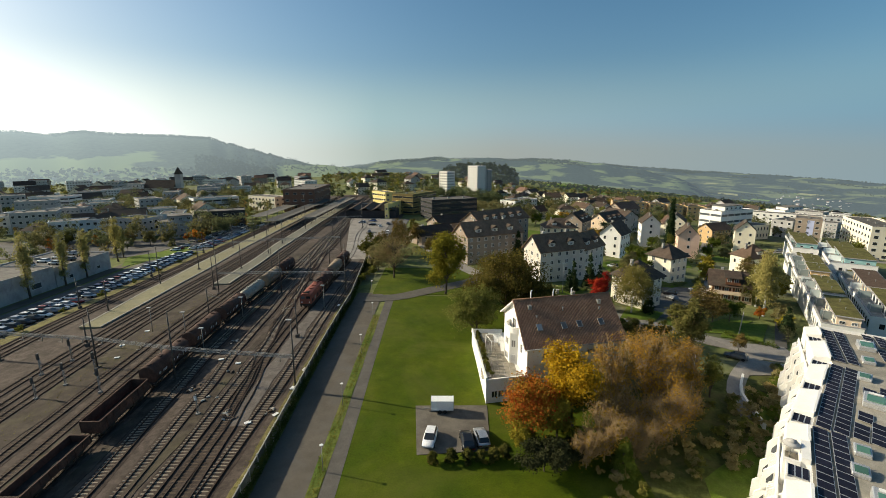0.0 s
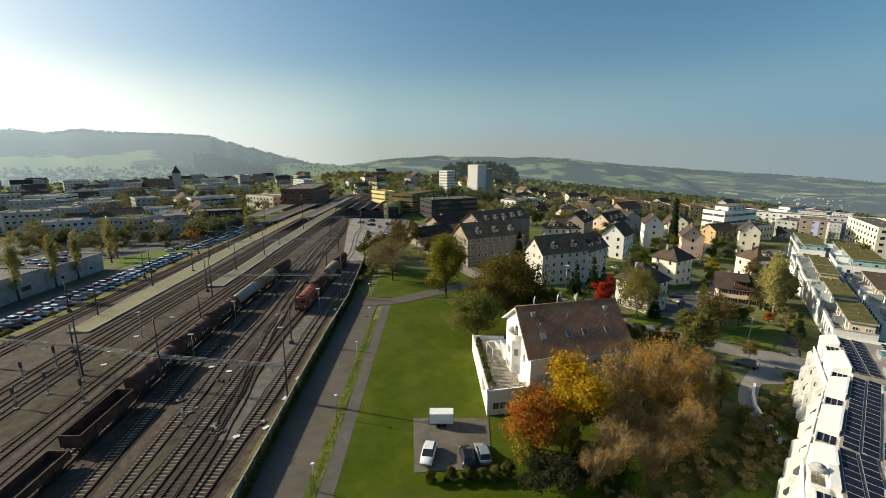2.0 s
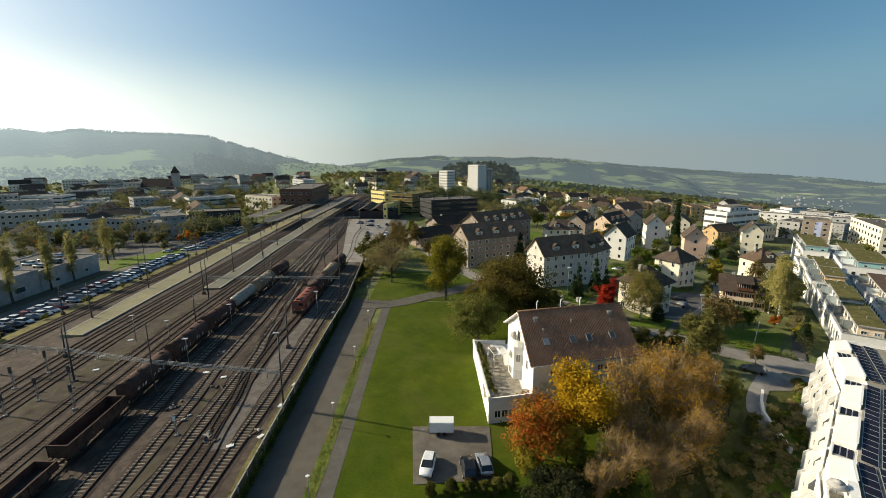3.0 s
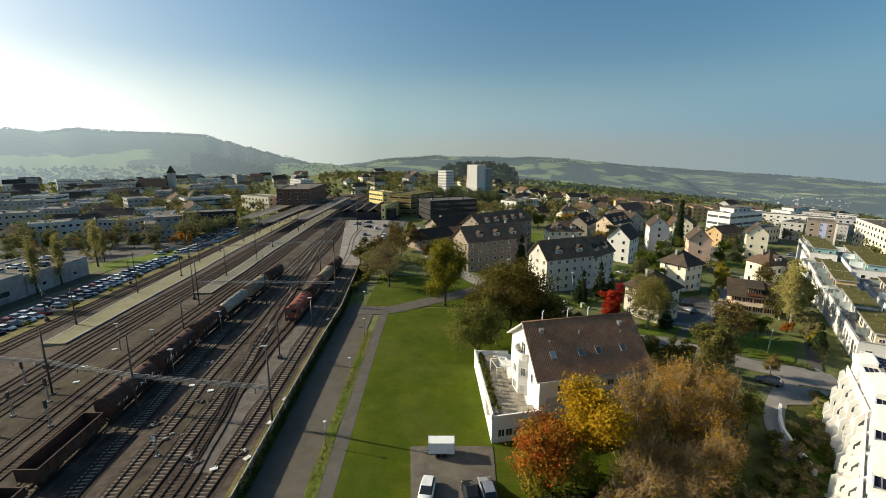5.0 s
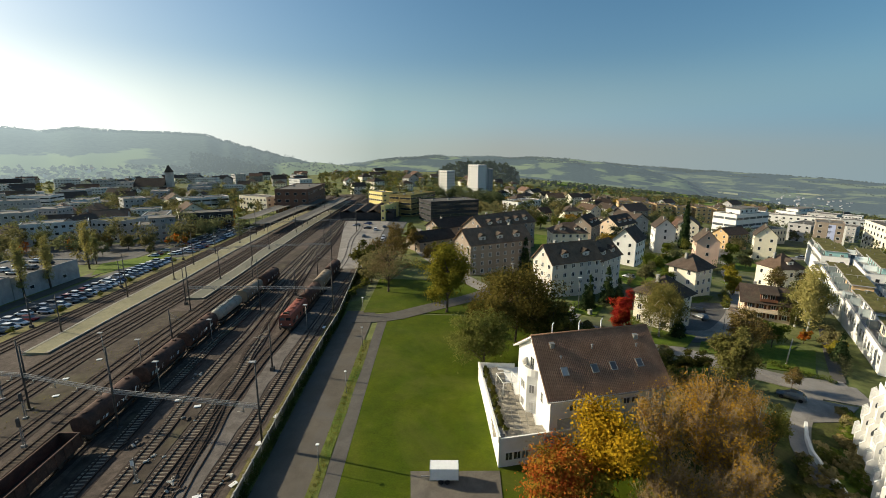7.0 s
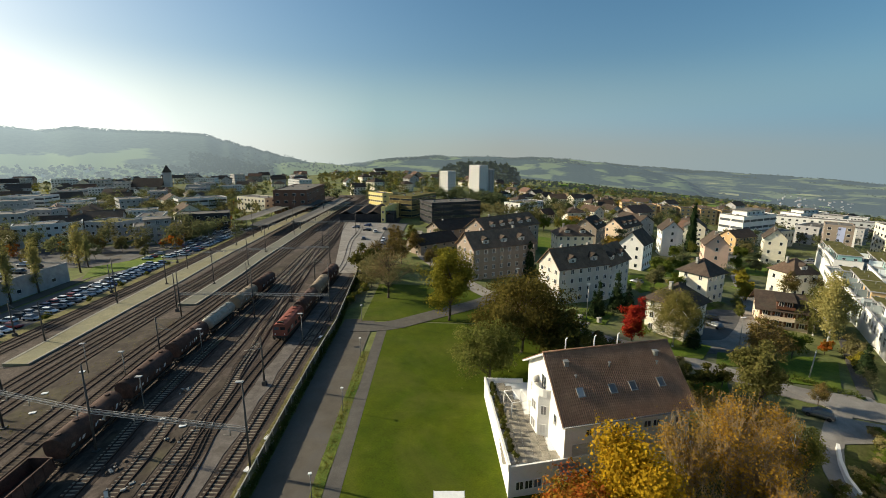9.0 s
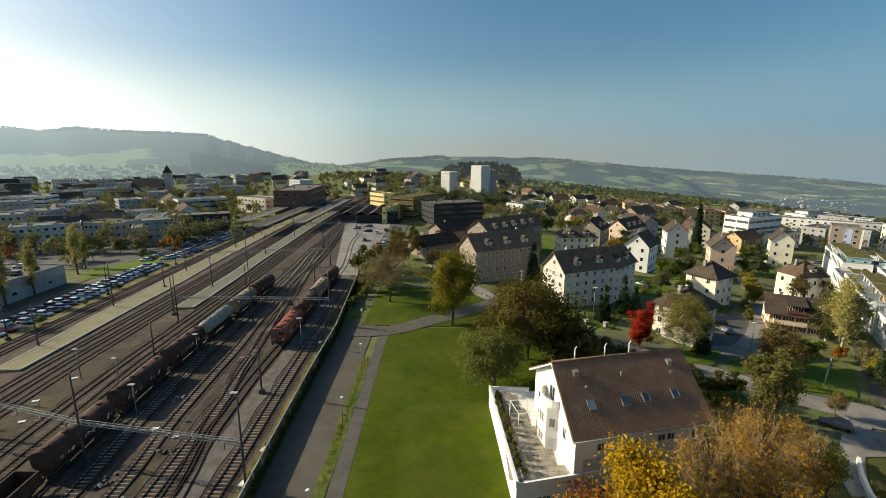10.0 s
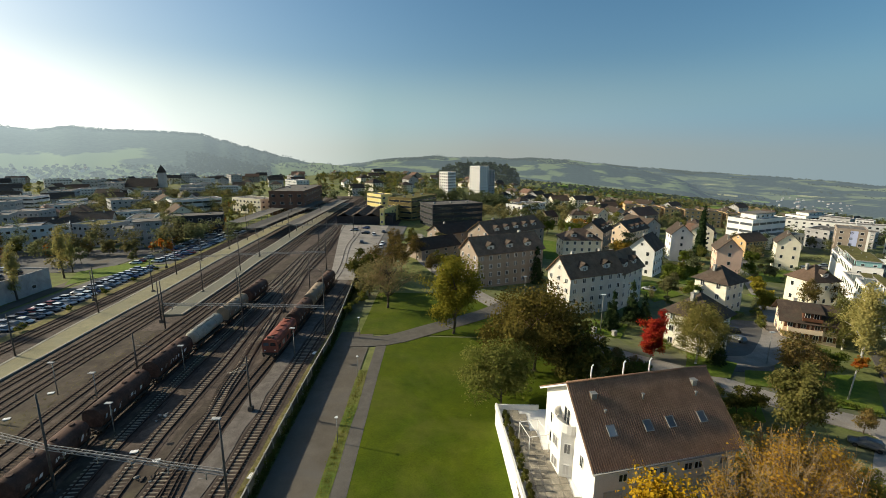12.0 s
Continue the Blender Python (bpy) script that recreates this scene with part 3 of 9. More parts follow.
# haze colours that the far materials give off as emission
HAZE_GLOW = (0.46, 0.55, 0.60)
HAZE_GLOW_N = (0.43, 0.53, 0.62)
M_HILL_W = hazed_mat("wooded_hill", (0.045, 0.062, 0.045), (0.16, 0.20, 0.085), HAZE_GLOW, 0.20, 0.006, 0.50, 0.56, 3.6, (36, -8))
M_HILL_N = hazed_mat("distant_hill", (0.03, 0.044, 0.036), (0.14, 0.175, 0.075), HAZE_GLOW_N, 0.19, 0.0045, 0.50, 0.58, flat=5.0)
M_HILL_E = hazed_mat("hazy_ridge", (0.032, 0.046, 0.046), (0.125, 0.15, 0.08), HAZE_GLOW_N, 0.19, 0.004, 0.52, 0.62, flat=9.0)
WEST = [(-60, 1.5), (-46.1, 1.82), (-44.0, 1.95), (-41.1, 1.69), (-38.6, 2.08), (-36.2, 1.89), (-31.3, 1.84), (-27.6, 1.68), (-25.4, 1.03),
        (-23.1, 0.36), (-21.3, -0.15), (-19.5, -0.61), (-15.6, -1.35), (-11.6, -1.78), (-8.8, -2.0)]
NORTH = [(-17, -2.0), (-12.9, -1.7), (-10.2, -1.43), (-7.4, -0.95), (-4.5, -0.73), (-0.6, -0.44), (1.2, -0.65), (6.2, -0.56), (8.7, -0.76),
         (11.1, -0.61), (15.2, -0.79), (19.1, -1.16), (23, -1.75), (27, -2.6), (32, -4.5)]
EAST = [(2, -1.6), (10, -1.1), (15.2, -0.99), (19.1, -1.23), (24.7, -1.61), (30.4, -1.94), (35.5, -2.16), (40.1, -2.39), (44.8, -2.71), (49.3, -2.94), (60, -3.2)]
KNOLL = [(-1.0, -2.8), (0.6, -1.9), (2.3, -1.5), (4.8, -1.4), (7.9, -1.6), (8.8, -2.1), (9.8, -2.9)]
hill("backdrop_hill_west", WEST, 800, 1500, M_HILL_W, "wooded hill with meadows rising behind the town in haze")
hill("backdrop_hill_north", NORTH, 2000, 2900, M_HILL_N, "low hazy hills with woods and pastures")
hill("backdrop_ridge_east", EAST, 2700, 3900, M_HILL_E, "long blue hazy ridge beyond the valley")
M_KNOLL = hazed_mat("knoll_ground", (0.035, 0.05, 0.03), (0.10, 0.13, 0.05), HAZE_GLOW, 0.09, 0.006, 0.55, 0.6)
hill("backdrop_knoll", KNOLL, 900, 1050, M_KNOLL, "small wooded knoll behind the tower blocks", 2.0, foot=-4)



def glowing_haze_sheet():
    """Emissive sheet far behind hills: bright haze painted low over the horizon, thinning upwards."""
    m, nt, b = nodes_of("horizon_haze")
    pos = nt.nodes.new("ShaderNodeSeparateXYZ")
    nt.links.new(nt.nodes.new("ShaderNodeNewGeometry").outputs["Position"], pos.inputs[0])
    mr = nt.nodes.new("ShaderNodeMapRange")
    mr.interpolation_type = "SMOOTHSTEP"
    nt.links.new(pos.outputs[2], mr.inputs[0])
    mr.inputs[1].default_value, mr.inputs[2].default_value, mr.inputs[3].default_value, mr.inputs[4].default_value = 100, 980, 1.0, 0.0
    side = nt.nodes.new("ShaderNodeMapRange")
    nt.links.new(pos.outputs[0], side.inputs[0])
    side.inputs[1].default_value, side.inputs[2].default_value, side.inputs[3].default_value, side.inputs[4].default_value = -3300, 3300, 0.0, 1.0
    # sun glow painted in: white at the sunward end, bluish at the other
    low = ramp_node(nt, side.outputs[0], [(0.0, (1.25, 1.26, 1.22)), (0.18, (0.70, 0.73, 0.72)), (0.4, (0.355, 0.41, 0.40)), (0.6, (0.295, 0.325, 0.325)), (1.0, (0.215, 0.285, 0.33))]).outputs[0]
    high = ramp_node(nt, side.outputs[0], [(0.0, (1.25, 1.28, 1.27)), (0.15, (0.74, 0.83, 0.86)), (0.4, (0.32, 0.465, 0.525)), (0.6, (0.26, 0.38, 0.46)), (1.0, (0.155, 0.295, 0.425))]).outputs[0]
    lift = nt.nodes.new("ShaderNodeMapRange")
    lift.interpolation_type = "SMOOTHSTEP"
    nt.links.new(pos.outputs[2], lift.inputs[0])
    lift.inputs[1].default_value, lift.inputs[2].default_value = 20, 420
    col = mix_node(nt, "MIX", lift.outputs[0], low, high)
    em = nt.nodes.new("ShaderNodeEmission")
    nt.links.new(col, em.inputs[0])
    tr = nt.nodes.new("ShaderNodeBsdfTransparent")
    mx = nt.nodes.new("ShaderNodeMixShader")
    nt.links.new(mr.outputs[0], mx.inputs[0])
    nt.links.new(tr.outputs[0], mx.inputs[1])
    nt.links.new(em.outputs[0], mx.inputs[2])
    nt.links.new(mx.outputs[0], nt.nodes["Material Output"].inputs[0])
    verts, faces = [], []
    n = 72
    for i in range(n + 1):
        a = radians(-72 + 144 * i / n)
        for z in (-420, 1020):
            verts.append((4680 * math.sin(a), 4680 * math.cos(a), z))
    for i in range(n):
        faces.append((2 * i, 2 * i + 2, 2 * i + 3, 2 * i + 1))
    return tagged(link_mesh("backdrop_haze", verts, faces, m, smooth_faces=True), "glowing backdrop sheet painted as bright haze low over the horizon", "sky", "", "structure")


glowing_haze_sheet()

# ---- surfaces round the railway and the lawn ----
def along(x, y0, y1, step=4.0):
    n = int((y1 - y0) / step)
    return [(x, y0 + (y1 - y0) * i / n) for i in range(n + 1)]


def lines(x0, x1, y0, y1):
    return along(x0, y0, y1), along(x1, y0, y1)


drape("ballast_bed", lines(-105, -25.2, -45, 420), M_BALLAST, 0.10, label="grey-brown ballast bed of a railway yard", category="ballast", cols=24)
for x0, x1, y0, y1 in ((-58.0, -54.3, 40, 190), (-71.6, -65.2, 40, 123), (-39.9, -38.2, 40, 92), (-49.5, -47.6, 40, 140)):
    drape("gravel_lane", lines(x0, x1, y0, y1), M_GRAVEL, 0.16, label="pale gravel service lane between the tracks", category="gravel lane", wobble=1.1)
drape("gravel_lane", lines(-33.0, -30.2, 60, 175), M_GRAVEL_L, 0.155, label="pale pinkish gravel lane beside the switches", category="gravel lane", wobble=.8)
drape("dry_verge", lines(-26.2, -24.6, -45, 160), M_VERGE, 0.18, label="strip of dry yellow grass along the fence", category="verge", wobble=.5)
drape("road", lines(-23.6, -16.6, -45, 118), M_ROAD, 0.10, label="narrow grey asphalt road beside the railway fence", category="road")
drape("grass_strip", lines(-16.75, -15.15, -45, 101), M_GRASS, 0.15, label="weedy green strip between the road and the footpath", category="verge", cols=4, wobble=.25)
drape("footpath", (along(-15.15, -45, 112), along(-13.1, -45, 112)), M_PATH, 0.13, label="grey asphalt footpath along the lawn", category="path", cols=2)
drape("lawn", (along(-13.1, -45, 116), along(26.0, -45, 116)), M_LAWN, 0.11, label="wide mown green lawn with a few yellowed patches", category="lawn", cols=14)
band("footpath_bend", [(-21, 113), (-13, 113.0), (-6, 119), (3, 126), (10, 132), (16, 140)], 5.0, M_PATH, 0.19, "asphalt path that bends off across the lawn", "path")
drape("far_lawn", (along(-19.5, 117, 146), along(12, 117, 146)), M_LAWN, 0.12, label="bright green lawn under the park trees", category="lawn", cols=10)
quad_patch("parking_lot", (-3.6, 53.2), (6.6, 54.2), (7.1, 64.6), (-4.4, 64.3), M_LOT, 0.18, "small asphalt parking lot on the lawn", "parking lot")
quad_patch("goods_yard", (-36, 158), (-27.6, 158), (-30, 262), (-55, 262), M_YARD, 0.20, "pale paved goods yard at the end of the sidings", "yard", 20, 8)
quad_patch("station_street", (-27, 170), (-21.5, 170), (-20, 262), (-30, 262), M_ASPHALT, 0.21, "asphalt street behind the goods yard", "street", 20, 4)
# streets on the residential side
band("street", [(20, 118.5), (28, 114.6), (36, 109.2), (44, 104.6), (51, 100), (57, 94.8), (63.5, 91), (76, 87.2)], 5.6, M_YARD, 0.14, "residential street of pale asphalt", "street")
band("street", [(150, 212), (172, 228), (196, 222), (222, 206), (246, 188)], 6.5, M_YARD, 0.15, "residential street of pale asphalt", "street")
band("street", [(33, 118), (22, 126), (12, 139), (2, 158), (-8, 185), (-14, 240)], 5.5, M_YARD, 0.13, "side street of pale asphalt under the trees", "street")
band("street", [(57, 111), (64, 111), (76, 124), (92, 145), (108, 175), (130, 215), (160, 262)], 5.0, M_YARD, 0.15, "residential street of pale asphalt", "street")
quad_patch("courtyard", (50.5, 106), (63.5, 107), (86, 139), (68, 138), M_ASPHALT, 0.12, "dark asphalt courtyard between the houses", "courtyard")
band("garden_drive", [(68, 88), (62.7, 83.7), (55.8, 77.0), (51.5, 71.5), (49.6, 68), (49.3, 63.5)], 2.8, M_YARD, 0.21, "curving garden drive beside a white wall", "drive")
quad_patch("paved_corner", (57.6, 77.6), (64.0, 78.3), (71.0, 83.0), (65, 84.5), M_YARD, 0.2, "pale paved corner beside the drive", "paving")
quad_patch("garden", (14, 40), (50, 34), (66, 82), (20, 66), M_SOIL, 0.10, "shady garden ground with fallen leaves", "garden", 16, 16)
quad_patch("garden_lawn", (31, 40), (43, 47), (46, 58), (34, 50), M_MOWN, 0.17, "small bright lawn between garden shrubs", "lawn")
quad_patch("garden_lawn", (42.7, 51.2), (61.1, 70.9), (58.9, 73.0), (40.5, 53.2), M_MOWN, 0.18, "narrow bright lawn along the white apartment block", "lawn")
for a, b, c, d in (((57, 97), (66, 98), (80, 108), (72, 108)), ((58, 139), (74, 137), (84, 146), (70, 152)), ((44, 104), (52, 103), (58, 110), (50, 114)),
                   ((64, 95.5), (72.8, 94.2), (83, 106.5), (71, 105)), ((53.5, 101), (61, 100.5), (66.5, 107.5), (57.5, 107)), ((42.5, 88.5), (49, 89.5), (52, 95.5), (44.8, 96)), ((80, 175), (100, 172), (112, 200), (92, 205)), ((120, 190), (150, 190), (160, 215), (128, 215)),
                   ((40, 200), (52, 196), (62, 240), (46, 245)), ((29, 122), (38, 119.6), (43.5, 128.5), (36, 131)), ((60, 150), (74, 160), (72, 176), (60, 168)),
                   ((100, 150), (114, 150), (112, 165), (100, 168)), ((-126, 168), (-112, 190), (-116, 205), (-136, 186))):
    quad_patch("garden_lawn", a, b, c, d, M_MOWN, 0.17, "patch of bright garden lawn between houses", "lawn")
band("footpath", [(75.5, 92), (82, 101), (90, 111.5), (99, 123)], 2.2, M_PATH, 0.2, "asphalt footpath along the terraced gardens", "path")
quad_patch("forecourt", (61, 93), (66, 85), (74, 83), (76, 92), M_YARD, 0.19, "pale asphalt forecourt at the street corner", "street")
quad_patch("car_park", (-122, 95), (-105.5, 95), (-103, 188), (-121, 188), M_ASPHALT, 0.12, "long asphalt car park beside the tracks", "car park", 24, 4)
quad_patch("grass_bank", (-104.8, 95), (-101.2, 95), (-101.2, 240), (-104.8, 240), M_VERGE, 0.15, "dry grassy bank between car park and tracks", "verge", 24, 2)
quad_patch("car_park", (-122, 192), (-103, 192), (-103, 262), (-128, 262), M_ASPHALT, 0.12, "asphalt car park behind the station", "car park", 16, 4)
quad_patch("station_square", (-215, 186), (-128, 186), (-126, 226), (-228, 226), M_ASPHALT, 0.13, "asphalt square with streets before the town", "square", 10, 10)
band("street", [(-125.2, 90), (-125.2, 150), (-127, 178), (-138, 202), (-155, 216), (-230, 222)], 4.6, M_ROAD, 0.14, "town street of pale asphalt", "street")


# ---- railway tracks ----
def interp(pts, y):
    for (x0, y0), (x1, y1) in zip(pts, pts[1:]):
        if y <= y1:
            return x0 + (x1 - x0) * smooth(y0, y1, y)
    return pts[-1][0]


_bm = bmesh.new()
box(_bm, -1.25, 1.25, -.115, .115, 0, .2)
bmesh.ops.bevel(_bm, geom=[e for e in _bm.edges if abs(e.verts[0].co.z - .2) < .01 and abs(e.verts[1].co.z - .2) < .01], offset=.04, segments=1, affect="EDGES")
SLEEPER = bpy.data.meshes.new("sleeper")
_bm.to_mesh(SLEEPER)
_bm.free()
SLEEPER_W = SLEEPER.copy()
SLEEPER.materials.append(M_SLEEPER)
SLEEPER_W.materials.append(M_SLEEPER_W)


def railway_track(pts, label, timber=False, near=(0, 0), y0=-40.0, y1=400.0):
    """Two rails on sleepers along a line x(y)."""
    t = empty("railway_track", Matrix(), label, "railway track", "tracks of the yard")
    ys = [y for _, y in along(0, y0, y1, 4.0)]
    drape("track_bed", ([(interp(pts, y) - 1.55, y) for y in ys], [(interp(pts, y) + 1.55, y) for y in ys]), M_BED, 0.118 + .0012 * len(bpy.data.meshes) % .012, label="dark oil-stained ballast under a track", category="ballast", cols=2, wobble=.35)
    for side in (-0.75, 0.75):
        verts, faces = [], []
        ys = along(0, y0, y1, 4.0)
        for _, y in ys:
            x = interp(pts, y) + side
            z = gz(x, y) + 0.13
            for dx, dz in ((-.09, 0), (-.06, .17), (.06, .17), (.09, 0)):
                verts.append((x + dx, y, z + dz))
        for i in range(len(ys) - 1):
            for k in range(3):
                a = i * 4 + k
                faces.append((a, a + 4, a + 5, a + 1))
        link_mesh("rail", verts, faces, M_RAIL, t)
    verts, faces = [], []
    y = y0
    while y < y1:
        x = interp(pts, y)
        turn = -math.degrees(math.atan2(interp(pts, y + 1) - interp(pts, y - 1), 2))
        m = pose(x, y, gz(x, y) - 0.045, 0, 0, turn)
        if near[0] <= y < near[1]:
            share("sleeper", SLEEPER_W if timber else SLEEPER, m, t)
        else:
            k = len(verts)
            verts += [m @ Vector(p) for p in ((-1.3, -.13, .03), (1.3, -.13, .03), (1.3, .13, .03), (-1.3, .13, .03), (-1.3, -.1, .19), (1.3, -.1, .19), (1.3, .1, .19), (-1.3, .1, .19))]
            faces += [tuple(k + i for i in f) for f in ((4, 5, 6, 7), (0, 1, 5, 4), (1, 2, 6, 5), (2, 3, 7, 6), (3, 0, 4, 7))]
        y += 0.62
    tagged(link_mesh("sleeper_run", verts, faces, M_SLEEPER_W if timber else M_SLEEPER, t), kind="stuff")
    return t


PALE, DARK = "railway track on pale concrete sleepers", "railway track on dark timber sleepers"
railway_track([(-29.6, 45), (-28.3, 75), (-28.4, 100), (-28.8, 150)], PALE, False, (52, 92), y1=152)
railway_track([(-31.6, 45), (-32.0, 58), (-32.9, 67), (-34.5, 80), (-34.6, 92), (-34.2, 110), (-34.8, 160), (-41, 220), (-54, 330)], DARK, True, (48, 88))
railway_track([(-33.6, 45), (-33.4, 60), (-34.3, 70), (-36.6, 85), (-38.6, 100), (-42, 130), (-46, 170), (-56, 300)], DARK, True, (48, 88))
railway_track([(-36.3, 45), (-36.5, 85), (-37.6, 96), (-40.2, 115), (-44, 145), (-48, 185), (-58, 320)], PALE, False, (52, 90))
railway_track([(-40.2, 45), (-41.0, 70), (-42.2, 85), (-42.6, 100), (-44.5, 125), (-47.5, 155), (-52, 210), (-60, 330)], PALE, False, (50, 95))
railway_track([(-45.0, 45), (-46.4, 70), (-47.3, 85), (-48, 110), (-49, 140), (-54, 210), (-61, 330)], PALE, False, (50, 75))
railway_track([(-52.0, 45), (-52.0, 140), (-55, 210), (-62, 330)], PALE, False, (0, 0))
railway_track([(-58.6, 45), (-59.2, 80), (-60.0, 105), (-61, 150), (-64, 250), (-66, 330)], DARK, True, (60, 75))
railway_track([(-63.4, 45), (-63.6, 90), (-64.2, 150), (-67, 250), (-69, 330)], DARK, True, (62, 75))
railway_track([(-73.0, 45), (-72.8, 100), (-73.3, 150), (-76, 250), (-77, 330)], DARK, True, (0, 0))
railway_track([(-76.4, 45), (-76.6, 150), (-79, 250), (-80, 330)], DARK, True, (0, 0))
railway_track([(-80.6, 45), (-80.4, 150), (-82.5, 250), (-83, 330)], DARK, True, (0, 0))
railway_track([(-95.6, 45), (-96.2, 150), (-97.5, 250), (-92, 330)], DARK, True, (0, 0))
railway_track([(-99.4, 45), (-100.0, 150), (-100.5, 250), (-95, 330)], DARK, True, (0, 0))


# ---- platforms ----
def platform(name, xl, xr, y0, y1, mat, label):
    p = empty(name, Matrix(), label, "platform", "platforms of the station", "structure")
    verts, faces = [], []
    ys = along(0, y0, y1, 6.0)
    for _, y in ys:
        a, b = interp(xl, y), interp(xr, y)
        z = (gz(a, y) + gz(b, y)) / 2
        verts += [(a, y, z - .2), (a, y, z + .62), (b, y, z + .62), (b, y, z - .2)]
    for i in range(len(ys) - 1):
        for k in range(3):
            c = i * 4 + k
            faces.append((c, c + 4, c + 5, c + 1))
    faces += [(0, 1, 2, 3), (len(verts) - 1, len(verts) - 2, len(verts) - 3, len(verts) - 4)]
    link_mesh("deck", verts, faces, mat, p)
    for s, e in ((xl, 1), (xr, -1)):
        verts, faces = [], []
        for _, y in ys:
            a = interp(s, y)
            z = (gz(interp(xl, y), y) + gz(interp(xr, y), y)) / 2 + .62
            for dx, dz in ((-.08 * e, -.25), (-.08 * e, .05), (.5 * e, .05), (.5 * e, 0)):
                verts.append((a + dx, y, z + dz))
        for i in range(len(ys) - 1):
            for k in range(3):
                c = i * 4 + k
                faces.append((c, c + 4, c + 5, c + 1) if e > 0 else (c + 1, c + 5, c + 4, c))
        link_mesh("edge_stone", verts, faces, M_EDGE, p)
    return p


platform("platform_1", [(-88.6, 101.5), (-91.0, 135), (-92.6, 170), (-93.4, 210), (-93.5, 260), (-88, 360)], [(-83.4, 101.5), (-84.6, 145), (-87.0, 200), (-87.5, 260), (-84, 360)], 101.5, 360, M_PLATFORM, "long pale paved station platform")
platform("platform_2", [(-71.2, 132), (-71.4, 155), (-74.0, 200), (-75.5, 260), (-75, 360)], [(-66.4, 132), (-66.6, 150), (-68.3, 190), (-69.8, 260), (-71, 360)], 132, 360, M_PLAT_DARK, "narrow dark platform with pale edges")


# ---- masts and portals of the overhead line ----
def lattice_beam(bm, p, q, w=0.38, h=0.45, n=24):
    p, q = Vector(p), Vector(q)
    d = (q - p) / n
    up, s = Vector((0, 0, h)), Vector((d.y, -d.x, 0)).normalized() * w
    for o in (Vector(), up, s, up + s):
        tube(bm, p + o, q + o, .045, .045, 4)
    for i in range(n):
        a = p + d * i
        for o in (Vector(), s):
            tube(bm, a + o + (up if i % 2 else Vector()), a + d + o + (Vector() if i % 2 else up), .028, .028, 3)
        tube(bm, a + up, a + up + s, .028, .028, 3)
        tube(bm, a + (s if i % 2 else Vector()), a + d + (Vector() if i % 2 else s), .028, .028, 3)


def portal(posts, beam, label):
    g = empty("overhead_line_portal", Matrix(), label, "overhead line portal", "portals over the tracks")
    for x, y, h in posts:
        z = gz(x, y)
        bm = bmesh.new()
        tube(bm, (x, y, z - .3), (x, y, z + h + 2.6), .17, .10, 8)
        box(bm, x - .4, x + .4, y - .4, y + .4, z - .3, z + .35)
        part("mast", bm, M_MAST, g)
        if x > -26:
            bm = bmesh.new()
            box(bm, x - .75, x + .2, y - .25, y + .25, z + h + 2.6, z + h + 2.75)
            bmesh.ops.bevel(bm, geom=bm.edges[:], offset=.05, segments=1, affect="EDGES")
            part("lamp_head", bm, M_YARDLAMP, g, "flat pale lamp head")
    for (x0, y0), (x1, y1) in zip(beam, beam[1:]):
        bm = bmesh.new()
        lattice_beam(bm, (x0, y0, gz(x0, y0) + 6.0), (x1, y1, gz(x1, y1) + 6.0))
        part("lattice_beam", bm, M_LATTICE, g)
        n = max(2, int(abs(x1 - x0) / 4.6))
        for i in range(n):
            k = (i + .5) / n
            x, y = x0 + (x1 - x0) * k, y0 + (y1 - y0) * k
            z = gz(x, y) + 6
            bm = bmesh.new()
            tube(bm, (x, y, z), (x, y, z - .9), .05, .05, 5)
            tube(bm, (x - .9, y, z - .75), (x + .2, y, z - .75), .03, .03, 5)
            tube(bm, (x - .1, y, z - .3), (x + .1, y, z - .3), .09, .09, 6)
            part("hanger", bm, M_STEEL, g, "dropper arm with insulator")
    return g


P_LABEL = "overhead line portal with dark masts and pale lattice beam"
portal([(-25.2, 69, 10.2), (-48.9, 74.2, 10.8), (-68.4, 80.8, 10), (-94, 87, 10)], [(-25.2, 69), (-48.9, 74.2), (-68.4, 80.8), (-94, 87), (-108, 90)], P_LABEL)
portal([(-26.8, 117, 11.4), (-45.5, 119.5, 10.8), (-65, 123, 10), (-90.6, 136.5, 11)], [(-26.8, 117), (-45.5, 119.5), (-65, 123)], P_LABEL)
portal([(-40, 170, 10.5), (-69.5, 172, 10.5), (-91, 172, 10.5)], [(-40, 170), (-69.5, 172), (-91, 172)], P_LABEL)
portal([(-42, 228, 10.5), (-71.5, 228, 10.5), (-91, 228, 10.5)], [(-42, 228), (-71.5, 228), (-91, 228)], P_LABEL)
portal([(-46, 290, 10.5), (-73.5, 290, 10.5), (-91, 290, 10.5)], [(-46, 290), (-73.5, 290), (-91, 290)], P_LABEL)


def line_mast(x, y, h, arm=2.6):
    m = empty("overhead_line_mast", frame_at(x, y), "dark steel overhead line mast with a bracket arm", "line mast", "masts along the tracks")
    bm = bmesh.new()
    tube(bm, (0, 0, -.3), (0, 0, h), .17, .10, 8)
    box(bm, -.35, .35, -.35, .35, -.3, .9)
    part("mast", bm, M_MAST, m)
    bm = bmesh.new()
    tube(bm, (0, 0, h * .75), (arm, 0, h * .70), .05, .04, 5)
    tube(bm, (0, 0, h * .88), (arm * .8, 0, h * .71), .03, .03, 5)
    part("bracket", bm, M_STEEL, m)
    return m


